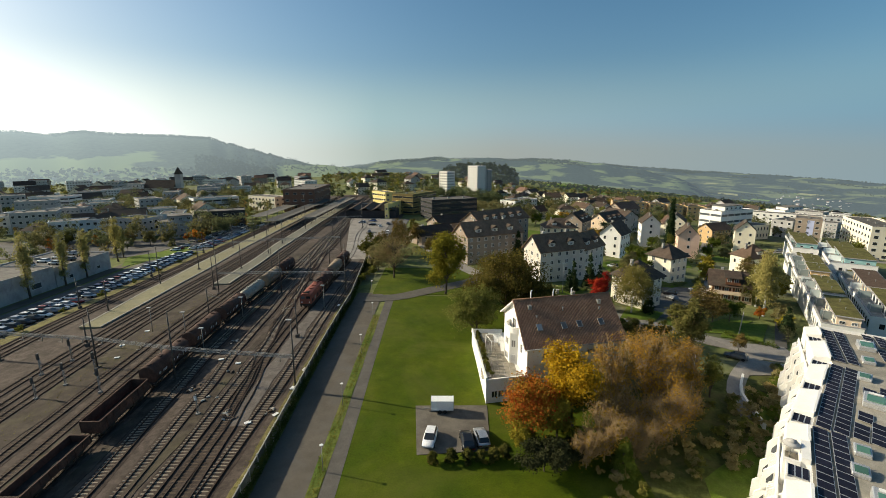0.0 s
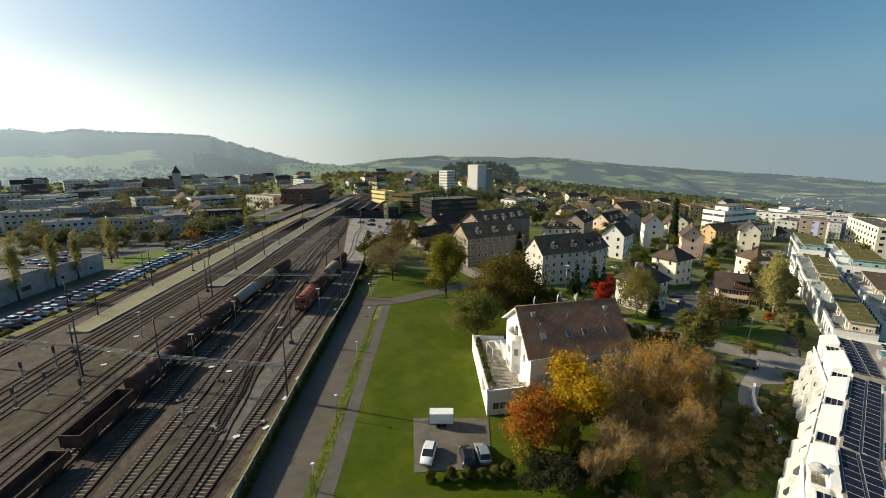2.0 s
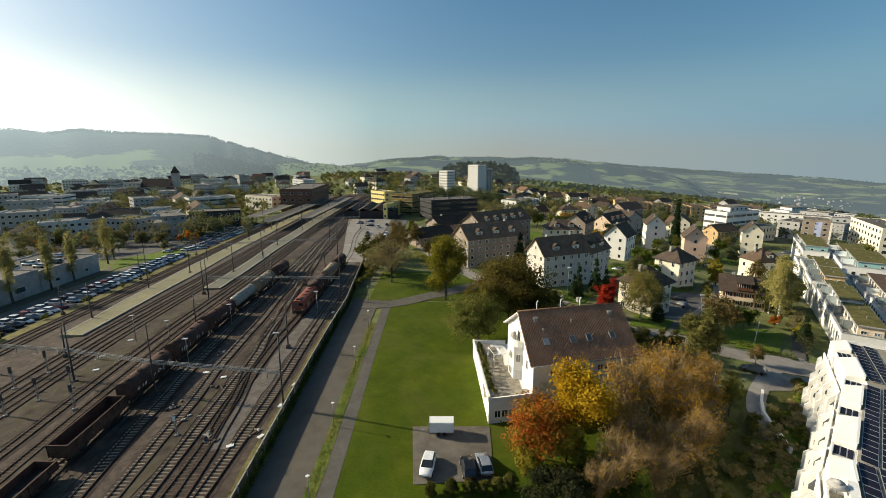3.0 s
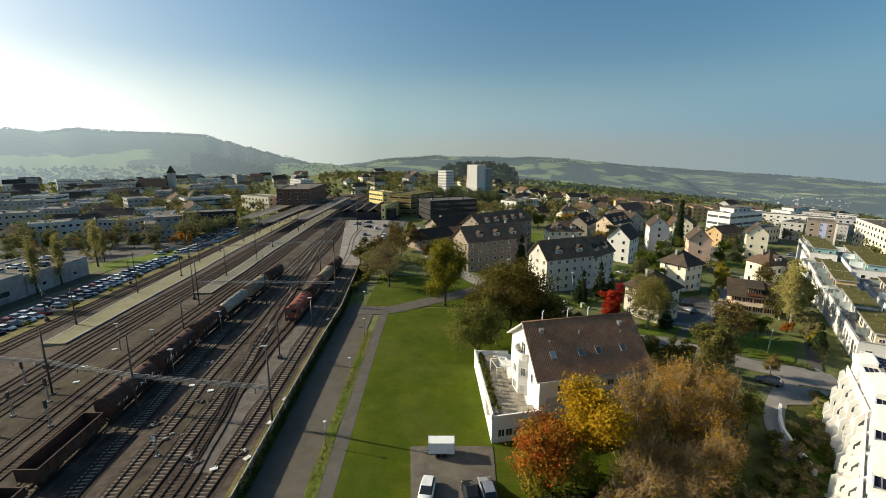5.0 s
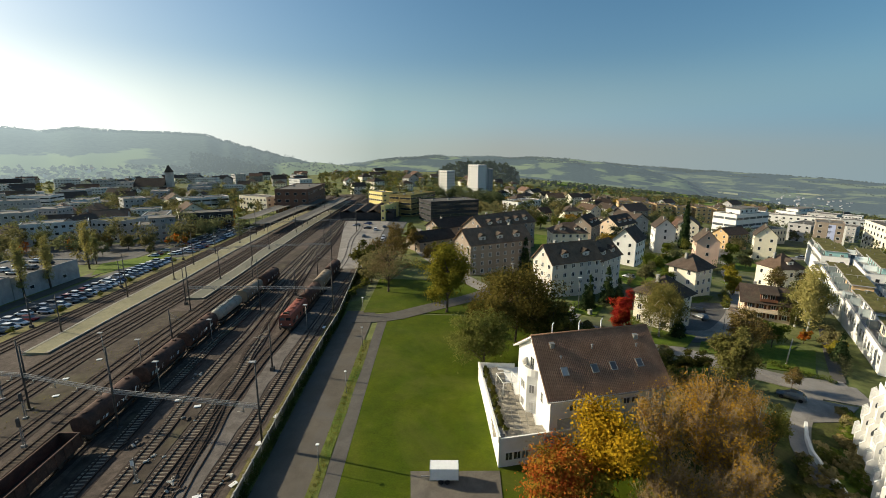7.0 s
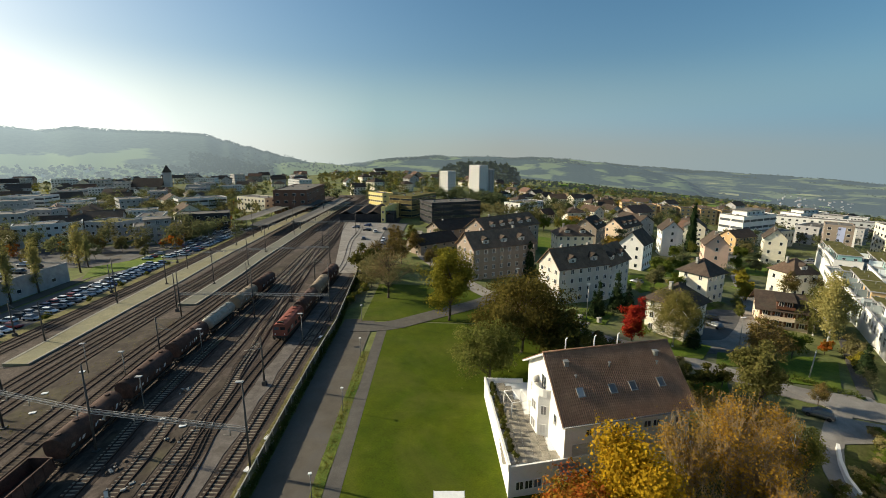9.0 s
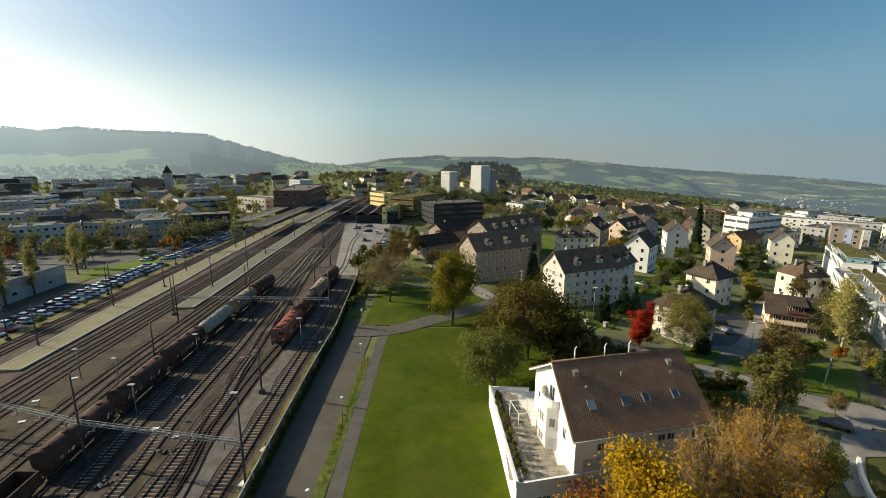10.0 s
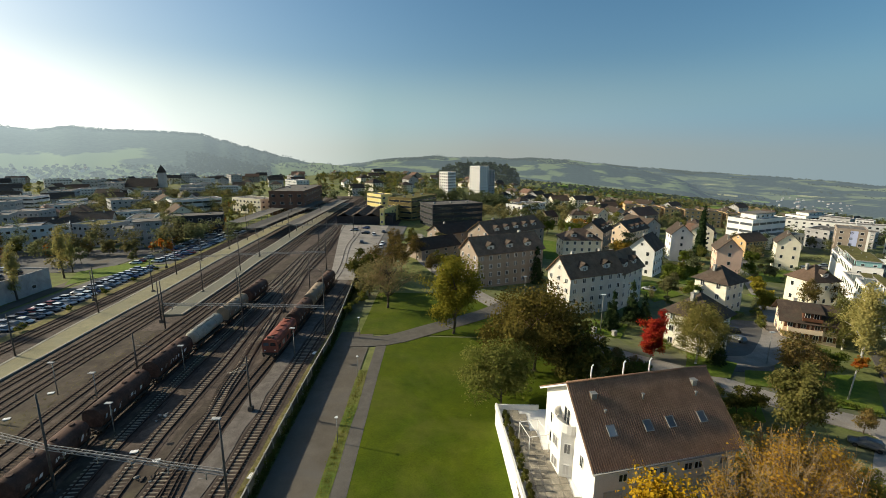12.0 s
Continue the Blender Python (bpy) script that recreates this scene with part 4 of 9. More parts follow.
for x, y, h, a in ((-78.4, 91, 7, 2), (-89.2, 112, 10, 3), (-87.6, 154, 11, 3), (-92, 190, 11, 3), (-91, 210, 11, -3), (-31.2, 89, 9.2, -3), (-69, 128, 10.5, 3), (-70.5, 150, 10.5, 3), (-71, 192, 10.5, 3), (-101.8, 118, 9, 3),
                   (-102.2, 150, 9, 3), (-102.4, 185, 9, 3), (-55.8, 100, 9, 3), (-55.8, 140, 9, -3), (-40.5, 131, 9, -3), (-38.5, 146, 9.5, 3), (-50.5, 200, 9.5, -3), (-60, 250, 9.5, 3)):
    line_mast(x, y, h, a)


def yard_lamp(x, y, h, label="yard lamp on a slim grey post with a flat white head"):
    m = empty("yard_lamp", frame_at(x, y), label, "lamp post", "lamps of the yard")
    bm = bmesh.new()
    tube(bm, (0, 0, -.2), (0, 0, h), .09, .06, 7)
    part("post", bm, M_STEEL, m)
    bm = bmesh.new()
    box(bm, -.65, .35, -.28, .28, h, h + .14)
    bmesh.ops.bevel(bm, geom=bm.edges[:], offset=.05, segments=1, affect="EDGES")
    part("lamp_head", bm, M_YARDLAMP, m)
    return m


for x, y, h in ((-49.0, 84.5, 5.2), (-48.6, 101.8, 5.2), (-57, 92, 6), (-67.4, 96.5, 6), (-29.9, 106, 6)):
    yard_lamp(x, y, h)


def relay_cabinet(x, y, rz=0.0, w=.85):
    c = empty("relay_cabinet", frame_at(x, y, rz, .12), "flat white trackside cable cabinet", "cabinet", "cabinets by the tracks")
    bm = bmesh.new()
    box(bm, -w / 2, w / 2, -.26, .26, 0, .16)
    bmesh.ops.bevel(bm, geom=bm.edges[:], offset=.04, segments=1, affect="EDGES")
    part("body", bm, M_LAMPHEAD, c)
    bm = bmesh.new()
    box(bm, -w / 2 - .06, w / 2 + .06, -.3, .3, .16, .2)
    part("lid", bm, M_LAMPHEAD, c)


for x, y, r in ((-25.6, 75.5, 80), (-25.9, 69.5, 80), (-43.6, 80.6, 15), (-39.4, 78.7, 15), (-26.2, 62.3, 60), (-26.6, 107.5, 85), (-70, 90, 20), (-67, 84.3, 20), (-69, 97, 20), (-29.8, 60.5, 30)):
    relay_cabinet(x, y, r)


# ---- fence between yard and road ----
def yard_fence():
    f = empty("yard_fence", Matrix(), "weathered concrete panel fence beside the railway", "fence")
    bm = bmesh.new()
    box(bm, -.09, .09, -.09, .09, -.3, 2.28)
    post = part("post", bm, M_CONCRETE, f)
    bm = bmesh.new()
    box(bm, -.04, .04, .0, 2.42, -.2, .70)
    box(bm, -.035, .035, .0, 2.42, .73, 1.44)
    box(bm, -.04, .04, .0, 2.42, 1.47, 2.02)
    panel = part("panel", bm, M_FENCE, f)
    bm = bmesh.new()
    box(bm, -.08, .08, .0, 2.42, 2.05, 2.14)
    cap = part("coping", bm, M_CONCRETE, f)
    y = 20.0
    first = True
    while y < 158:
        x = -24.4 if y < 112 else -24.4 - (y - 112) * .075
        for o, d in ((post, 0), (panel, .09), (cap, .09)):
            if first:
                o.matrix_basis = pose(x, y + d, gz(x, y), 0, 0, 0)
            else:
                share(o.name.split(".")[0], o.data, pose(x, y + d, gz(x, y + d), math.degrees(math.atan2(gz(x, y + 2.5) - gz(x, y), 2.5)), 0, 4.3 if y > 112 else 0), f)
        first = False
        y += 2.6


yard_fence()


def signal(x, y, k=1.0):
    """A dwarf colour-light signal on a lattice post with a blue and white board."""
    g = empty("railway_signal", frame_at(x, y, 10) @ Matrix.Diagonal((1, 1, k, 1)), "railway signal post with dark lamp box and ladder" if k > 1 else "railway signal post with dark lamp box and pale board", "railway signal", "signals between the tracks")
    bm = bmesh.new()
    tube(bm, (0, 0, -.2), (0, 0, 3.6), .08, .07, 6)
    box(bm, -.3, .3, -.25, .25, -.2, .3)
    for z in (.5, 1.1, 1.7, 2.3):
        box(bm, -.2, .2, .06, .12, z, z + .05)
    for e in (-.2, .16):
        box(bm, e, e + .04, .06, .12, 0, 2.6)
    part("post", bm, M_LATTICE, g)
    bm = bmesh.new()
    box(bm, -.3, .2, -.2, .05, 2.5, 3.5)
    bmesh.ops.bevel(bm, geom=bm.edges[:], offset=.05, segments=1, affect="EDGES")
    part("lamp_box", bm, M_MAST, g)
    if k == 1:
        bm = bmesh.new()
        box(bm, -.26, .16, -.23, -.2, 2.6, 3.4)
        part("board", bm, M_LAMPHEAD, g)


for x, y, k in ((-39.0, 63.4, 1.0), (-60.8, 71.5, 1.35), (-69.9, 74.9, 1.3), (-66.9, 78.4, 1.3), (-76.5, 84.5, 1.4), (-72.0, 71.0, 1.2), (-78.5, 79.5, 1.3)):
    signal(x, y, k)


def rubble(x, y, n, label):
    """A heap of scrap and stones between the tracks."""
    g = random.Random(int(x * 7 + y))
    h = empty("rubble_heap", frame_at(x, y, 0, .1), label, "rubble heap", "heaps between the tracks")
    for i in range(n):
        bm = bmesh.new()
        w = g.uniform(.12, .38)
        box(bm, -w, w, -w * .6, w * .6, 0, w * .8, 0, pose(g.gauss(0, .55), g.gauss(0, .55), .02, g.uniform(-25, 25), g.uniform(-25, 25), g.uniform(0, 180)))
        bmesh.ops.bevel(bm, geom=bm.edges[:], offset=w * .2, segments=1, affect="EDGES")
        part("stone", bm, g.choice((M_BALLAST, M_CONCRETE, M_SLEEPER_W)), h)


for x, y, n in ((-34.2, 63.2, 14), (-38.6, 75.5, 12), (-39.5, 67.5, 10), (-27.3, 63.5, 7), (-33.2, 62, 8), (-43.8, 71, 10), (-45, 88, 8)):
    rubble(x, y, n, "small heap of stones and scrap between the tracks")


# ---- trees and shrubs ----
def quads_mesh(name, v, mat):
    """A mesh of loose quads from an array (n, 4, 3)."""
    n = len(v)
    me = bpy.data.meshes.new(name)
    me.vertices.add(n * 4)
    me.vertices.foreach_set("co", v.reshape(-1).astype(np.float32))
    me.loops.add(n * 4)
    me.loops.foreach_set("vertex_index", np.arange(n * 4, dtype=np.int32))
    me.polygons.add(n)
    me.polygons.foreach_set("loop_start", np.arange(0, n * 4, 4, dtype=np.int32))
    me.materials.append(mat)
    me.update(calc_edges=True)
    me.validate()
    return me


def leaves(rng, centres, out, per, spread, size):
    """Leaf quads round clump centres, turned at random and a little outwards."""
    n = len(centres) * per
    c = np.repeat(centres, per, 0) + rng.normal(0, 1, (n, 3)) * np.array([spread, spread, spread * .7])
    nrm = np.repeat(out, per, 0) * .95 + rng.normal(0, 1, (n, 3)) * .6 + np.array([0, 0, .25])
    nrm /= np.linalg.norm(nrm, axis=1, keepdims=True)
    a = np.cross(nrm, rng.normal(0, 1, (n, 3)))
    a /= np.linalg.norm(a, axis=1, keepdims=True)
    b = np.cross(nrm, a)
    s = size * rng.uniform(.55, 1.25, (n, 1))
    a, b = a * s * .5, b * s * .36
    bend = nrm * s * .12
    return np.stack([c - a, c - b + bend, c + a, c + b + bend], 1)


def crown_points(rng, n, h, base, cw, shape):
    """Places of leaf clumps, gathered in uneven lobes round the limbs, with the way each one faces."""
    zc, hz = (h + base) / 2, (h - base) / 2
    if shape == "cone":
        k = 1 - np.sqrt(rng.uniform(0, 1, n))
        a = rng.uniform(0, 2 * math.pi, n)
        tier = 1 + .22 * np.sin(k * 34 + 3 * np.sin(a * 2))
        r = (1.04 - k) * tier * rng.uniform(.45, 1, n) ** .6 * cw / 2
        p = np.stack([r * np.cos(a), r * np.sin(a), base + k * (h - base) - r * .18], 1)
        return p, np.stack([np.cos(a), np.sin(a), np.full(n, .35)], 1)
    lobes = max(7, n // 9)
    d = rng.normal(0, 1, (lobes, 3))
    d[:, 2] = d[:, 2] * .9 + .25
    d /= np.linalg.norm(d, axis=1, keepdims=True)
    ph = rng.uniform(0, 9, 3)
    lump = np.array([noise.noise(Vector(q * 1.5 + ph)) for q in d])
    c = d * (rng.uniform(.3, .95, lobes) * (1 + .35 * lump))[:, None]
    size = rng.uniform(.2, .38, lobes) * (9 / max(lobes, 9)) ** .1
    who = rng.integers(0, lobes, n)
    e = rng.normal(0, 1, (n, 3))
    e[:, 2] = e[:, 2] * .8 + .3
    e /= np.linalg.norm(e, axis=1, keepdims=True)
    p = c[who] + e * (size[who] * rng.uniform(.35, 1, n) ** .5)[:, None]
    out = e * .75 + d[who] * .5
    k = np.clip((p[:, 2] + 1) / 2, 0, 1)
    p = p * np.array([cw / 2, cw / 2, hz]) + np.array([0, 0, zc])
    if shape == "column":
        f = .75 + .4 * np.sin(k * math.pi)
    elif shape == "vase":
        f = .55 + .6 * k
    else:
        f = np.ones(n)
    p[:, :2] *= f[:, None]
    return p, out


def tree(name, m, label, h, cw, base, clumps, per, leaf, lmat, bark=None, shape="round", seed=1, limbs=9, category="tree", group="", spread=.055, twigs=0, trunk_r=None):
    """A tapered trunk with limbs and a crown of many small leaves."""
    rng = np.random.default_rng(seed)
    t = empty(name, m, label, category, group)
    p, d = crown_points(rng, clumps, h, base, cw, shape)
    bm = bmesh.new()
    r = trunk_r or h * .018 + .05
    lean = Vector((rng.normal() * .02 * h, rng.normal() * .02 * h, 0))
    pts = [Vector((0, 0, -.3)), Vector((0, 0, base * .5)) + lean * .4, Vector((0, 0, base + (h - base) * .35)) + lean, Vector((0, 0, base + (h - base) * .8)) + lean]
    for i in range(3):
        tube(bm, pts[i], pts[i + 1], r * (1, .75, .5)[i], r * (.75, .5, .12)[i], 7)
    order = rng.permutation(clumps)
    for i in range(min(limbs, clumps)):
        q = Vector(p[order[i]])
        k = rng.uniform(.2, .9)
        s = pts[1].lerp(pts[2], k) if q.z < pts[2].z + 2 else pts[2].lerp(pts[3], k * .6)
        mid = s.lerp(q, .5) + Vector((0, 0, -.04 * h if shape == "cone" else .05 * h))
        tube(bm, s, mid, r * .32, r * .2, 5)
        tube(bm, mid, q, r * .2, r * .05, 4)
    part("trunk", bm, bark or M_BARK, t)
    if twigs:
        bm = bmesh.new()
        for i in range(twigs):
            q = Vector(p[rng.integers(clumps)])
            s = Vector((0, 0, base * .8 + (h - base) * rng.uniform(0, .55))) + lean
            a = s.lerp(q, rng.uniform(.25, .6))
            e = q + Vector(rng.normal(0, 1, 3)) * cw * .05 + Vector((0, 0, h * .05))
            mid = a.lerp(e, .5) + Vector(rng.normal(0, 1, 3)) * cw * .025
            tube(bm, a, mid, .045, .03, 3)
            tube(bm, mid, e, .03, .012, 3)
            for _ in range(3):
                f = mid.lerp(e, rng.uniform(0, .8))
                tube(bm, f, f + Vector(rng.normal(0, 1, 3)) * cw * .05 + Vector((0, 0, cw * .07)), .02, .008, 3)
        tagged(part("branchwork", bm, M_TWIG, t), kind="stuff")
    if per:
        share("crown", quads_mesh("crown", leaves(rng, p, d, per, cw * spread, leaf), lmat), Matrix(), t)
    return t


def plant(src, x, y, s=1.0, rz=0.0, sz=None, dz=0.0):
    return copy_thing(src, frame_at(x, y, rz, dz) @ Matrix.Diagonal((s, s, sz or s, 1)))


# single trees near the lawn
tree("park_tree", frame_at(-15.4, 133.5), "small-leaved park tree with a thin brownish crown", 13.6, 15.0, 3.0, 230, 16, .34, L_TOWN_O, seed=3, limbs=34, spread=.05, twigs=200, trunk_r=.34)
tree("lime_tree", frame_at(0.6, 118), "tall lime tree turning yellow-green", 17.2, 12.0, 2.6, 480, 32, .46, L_YELGREEN, seed=4, limbs=16)
tree("maple_tree", frame_at(14.8, 102), "large olive-brown maple beside the house", 17.0, 19.0, 1.0, 760, 30, .5, L_MAPLE, seed=5, limbs=26, twigs=90, spread=.042)
tree("willow_tree", frame_at(7.4, 89.8), "round olive-green willow at the terrace corner", 11.6, 11.2, .3, 460, 32, .38, L_WILLOW, seed=6, limbs=14, trunk_r=.22)
tree("maple_tree", frame_at(19.6, 60.0), "golden yellow maple in full autumn colour", 13.4, 8.6, 2.2, 420, 30, .37, L_YELLOW, seed=7, limbs=20, spread=.08)
tree("maple_tree", frame_at(13.0, 58.2), "orange and red maple in autumn colour", 9.2, 8.6, 1.6, 340, 30, .36, L_ORANGE, seed=8, limbs=16, spread=.08)
tree("maple_tree", frame_at(16.6, 57.4), "low maple with yellow-green leaves", 6.6, 6.6, 1.0, 240, 26, .36, L_YELGREEN, seed=9, limbs=14)
tree("shrub_tree", frame_at(11.2, 55.8), "yellow-green shrub tree at the parking lot", 5.2, 4.4, .6, 150, 44, .28, L_YELGREEN, seed=10, limbs=10)
tree("pine_tree", frame_at(13.2, 50.6), "dark spreading pine on the lawn edge", 4.6, 7.0, 1.0, 210, 44, .27, L_PINE, seed=11, limbs=22, spread=.05)
tree("pine_tree", frame_at(17.2, 52.2), "low dark spreading pine beside the bare trees", 3.2, 4.2, .7, 160, 40, .27, L_PINE, seed=13, limbs=18, spread=.05)
tree("conifer", frame_at(23.6, 50.6), "small bright green conifer", 5.4, 3.2, .3, 170, 50, .22, L_BRIGHT, shape="cone", seed=12, limbs=8)
for i, (x, y, h, cw, n, per, lm) in enumerate(((26.8, 63.5, 13.8, 7.0, 190, 20, L_BROWN), (32.6, 65.4, 14.2, 9.5, 210, 30, L_GOLD), (35.5, 70.5, 11.8, 8.5, 180, 26, L_GOLD), (24.5, 56.8, 10.5, 8.5, 170, 12, L_BROWN), (28.5, 56.5, 9.0, 8.5, 170, 10, L_BROWN), (41.6, 71.0, 10.6, 7.6, 190, 26, L_GOLD), (39.6, 67.2, 9.8, 7.0, 180, 22, L_GOLD),
                                         (38.2, 73.0, 10.4, 6.6, 170, 26, L_GOLD), (33.5, 62.0, 9.5, 7.5, 160, 12, L_GOLD), (36.8, 64.2, 9.0, 7.0, 170, 16, L_GOLD), (33.6, 57.4, 8.8, 7.6, 170, 12, L_BROWN), (21.8, 52.6, 8.4, 7.4, 170, 9, L_BROWN), (25.6, 52.4, 7.2, 6.6, 150, 5, L_BROWN), (29.6, 54.4, 7.6, 6.8, 150, 6, L_BROWN), (19.0, 51.4, 5.6, 5.0, 130, 5, L_BROWN), (37.0, 60.5, 7.4, 6.0, 150, 9, L_BROWN))):
    tree("hornbeam_tree", frame_at(x, y), ("half-bare tree with golden brown leaves and thin twigs" if lm is L_GOLD else "half-bare tree with rusty brown leaves and thin twigs"), h, cw, .6, n + 40, int(per * .44), .31, lm, M_TWIG, "round", 20 + i, 30, group="half-bare garden trees", spread=.06, twigs=320, trunk_r=.16)
tree("shrub_tree", frame_at(46.0, 69.3), "olive green garden tree beside the drive", 8.2, 4.6, .8, 150, 30, .24, L_OLIVE, seed=39, limbs=14)
tree("birch_tree", frame_at(40.7, 66.5), "nearly bare birch with a white trunk", 11.2, 4.6, 3, 90, 8, .2, L_BROWN, M_BIRCHBARK, "round", 31, 10, twigs=90, trunk_r=.10)
tree("maple_tree", frame_at(40.8, 111.0), "bright red Japanese maple", 9.4, 5.4, -.6, 330, 50, .3, L_RED, seed=32, limbs=12)
tree("birch_tree", frame_at(48.6, 108.5), "tall olive birch with a thin crown", 13.8, 9.0, 1.0, 460, 44, .28, L_BIRCH, M_BIRCHBARK, "column", 33, 16, spread=.07)
tree("birch_tree", frame_at(86.8, 113.6), "tall yellowing birch beside the terraced houses", 18.4, 6.6, 1.0, 330, 34, .42, L_POPLAR, M_BIRCHBARK, "column", 36, 14, spread=.07)
tree("birch_tree", frame_at(91.0, 122.5), "tall thinning birch beside the terraced houses", 13.0, 6.4, 1.0, 260, 24, .38, L_BIRCH, M_BIRCHBARK, "column", 37, 14, spread=.07)
SPRUCE = tree("spruce", frame_at(53.2, 109.1), "small blue-green spruce beside the courtyard", 6.2, 3.4, .2, 160, 26, .3, L_CONIFER, shape="cone", seed=34, limbs=8, group="garden conifers", category="conifer")
for x, y, s, sz in ((31.0, 136.5, 1.1, 1.6), (44.8, 130.5, 1.2, 1.75), (47.5, 129.5, 1.0, 1.3), (28.0, 162, 1.4, 1.9), (63, 102.5, .9, 1.0), (83.4, 101, 1.0, 1.1)):
    plant(SPRUCE, x, y, s, x * 7, sz)
tree("cypress", frame_at(123.2, 236.5), "very tall dark columnar cypress", 24.5, 4.6, .5, 420, 26, .75, L_CONIFER, shape="cone", seed=35, limbs=8, category="conifer", spread=.09)

# crowns that repeat along streets and gardens
KINDS = [tree("garden_tree", frame_at(-23.5, 150), "dense green tree by the goods yard", 10, 8.5, 1.2, 135, 22, .62, L_DARK, seed=40, group="trees of the town"),
         tree("garden_tree", frame_at(-21.5, 143), "olive green tree with a rounded crown", 9, 8.0, 1.0, 135, 22, .62, L_TOWN_O, seed=41, group="trees of the town"),
         tree("garden_tree", frame_at(73.2, 166), "green garden tree with a full crown", 9, 8, 1.0, 135, 22, .62, L_GREEN, seed=42, group="trees of the town"),
         tree("garden_tree", frame_at(92.5, 150), "yellow-green garden tree in early autumn", 8, 6.8, 1.0, 140, 26, .58, L_YELGREEN, seed=43, group="trees of the town"),
         tree("garden_tree", frame_at(63.5, 101.8), "brown autumn tree with thinning leaves", 9.5, 8.0, .6, 210, 18, .4, L_RUST, seed=44, group="trees of the town", twigs=90),
         tree("garden_tree", frame_at(-119, 213), "orange autumn tree in the car park", 7, 5.5, 1.2, 110, 24, .6, L_ORANGE, seed=45, group="trees of the town")]
tree("garden_tree", frame_at(50.8, 85.8), "tall olive-brown tree beside the street", 11.6, 7.2, .4, 380, 34, .38, L_BIRCH, seed=47, limbs=18, twigs=60)
POPLAR = tree("poplar", frame_at(-126.8, 143.5), "slim yellowing Lombardy poplar", 20.5, 3.3, .6, 260, 18, .36, L_POPLAR, shape="column", seed=46, limbs=12, category="tree", group="row of poplars", spread=.12)
for x, y, s in ((-127.5, 153.5, .95), (-134, 178, 1.0), (-126.5, 130, 1.1), (-137.5, 186, .7)):
    plant(POPLAR, x, y, s, x * 3)
# trees of the residential side and of the street edge
# along the goods yard
for k, x, y, s in ((0, -25.5, 158, 1.0), (4, -23.8, 166, .9), (4, -20.4, 156, .8), (4, -18.6, 163, 1.0), (4, -15, 170, .9), (4, -11, 186, .9), (0, -3, 176, .6), (1, -2, 205, .8), (0, 14, 222, .9), (0, 12, 178, .7), (4, 22, 232, .9)):
    plant(KINDS[k], x, y, s, x * 11 + y * 3)
# behind the main house
for k, x, y, s in ((4, -5, 166, .7), (4, -18, 182, .9), (0, -14, 208, .8), (4, -20, 200, .9), (0, 21, 97, 1.1), (1, 22.6, 108, .8), (0, 19, 112, .9), (1, 24, 99.5, .7), (0, 28.0, 95.0, .7), (3, 20.5, 121, .75), (2, 33, 99, .5), (0, 25.8, 106.5, .6), (4, 30.0, 102.4, .5), (3, 20.6, 99.5, .55), (4, 33.0, 100.5, .45)):
    plant(KINDS[k], x, y, s, x * 11 + y * 3)
# between the houses
for k, x, y, s in ((1, 29.4, 103, .55), (2, 73, 152, .8), (1, 68, 158, .8), (4, 68.0, 105.5, .75), (2, 72.8, 106.2, .7), (5, 83.5, 110.5, .5), (4, 63.2, 88.0, .42), (0, 45.2, 91.0, .5), (0, 49.0, 92.0, .45), (0, 41.2, 90.5, .5), (3, 84.8, 103.5, .55), (1, 86.5, 107.5, .6), (1, 96, 128, 1.0), (3, 101.5, 131, 1.2)):
    plant(KINDS[k], x, y, s, x * 11 + y * 3)
# towards the terraced houses
for k, x, y, s in ((1, 108, 137, .9), (0, 108, 142, .7), (4, 111, 157, .9), (4, 120, 160, 1.0), (2, 88, 180, .7), (2, 100, 208, .8), (1, 84, 200, .8), (2, 120, 196, .7), (1, 128, 196, .6), (2, 137, 220, .8), (1, 150, 236, .8)):
    plant(KINDS[k], x, y, s, x * 11 + y * 3)
# farther up the slope
for k, x, y, s in ((3, 106, 172, .8), (2, 60, 170, .7), (1, 64, 176, .6), (2, 65, 250, 1.1), (1, 70, 262, 1.0), (2, 55, 262, 1.0), (0, 80, 270, 1.1)):
    plant(KINDS[k], x, y, s, x * 11 + y * 3)

_rng = random.Random(5)


def scatter_trees(n, region, avoid=(), size=(.7, 1.3), kinds=(0, 0, 1, 1, 1, 2, 2, 2, 3, 3, 4)):
    made = 0
    while made < n:
        x, y = region(_rng)
        if any(math.hypot(x - a, y - b) < r for a, b, r in avoid):
            continue
        s = _rng.uniform(*size)
        plant(KINDS[_rng.choice(kinds)], x, y, s, _rng.uniform(0, 360), s * _rng.uniform(.85, 1.2))
        made += 1


def sector(a0, a1, r0, r1):
    """Places between two bearings (degrees) and two distances."""
    def pick(g):
        a, r = radians(g.uniform(a0, a1)), math.sqrt(g.uniform(r0 * r0, r1 * r1))
        return r * math.sin(a), r * math.cos(a)
    return pick


FAR_KINDS = []
for i, (lm, lab) in enumerate(((L_TOWN, "dark green"), (L_TOWN_O, "olive green"), (L_TOWN, "green"), (L_OLIVE, "yellow-green"), (L_BROWN, "brown autumn"), (L_ORANGE, "orange autumn"))):
    FAR_KINDS.append(tree("town_tree", frame_at(40 + i * 9, 268 + i * 3), lab + " tree between houses of the town", 9.5, 7.6, .8, 64, 13, .75, lm, seed=140 + i, limbs=3, group="trees of the town", spread=.1))
KINDS, NEAR_KINDS = FAR_KINDS, KINDS
scatter_trees(70, sector(8, 30, 265, 520), avoid=[(158 + i * 14.5, 385 - i * 4, 22) for i in range(6)] + [(199, 290, 34)])
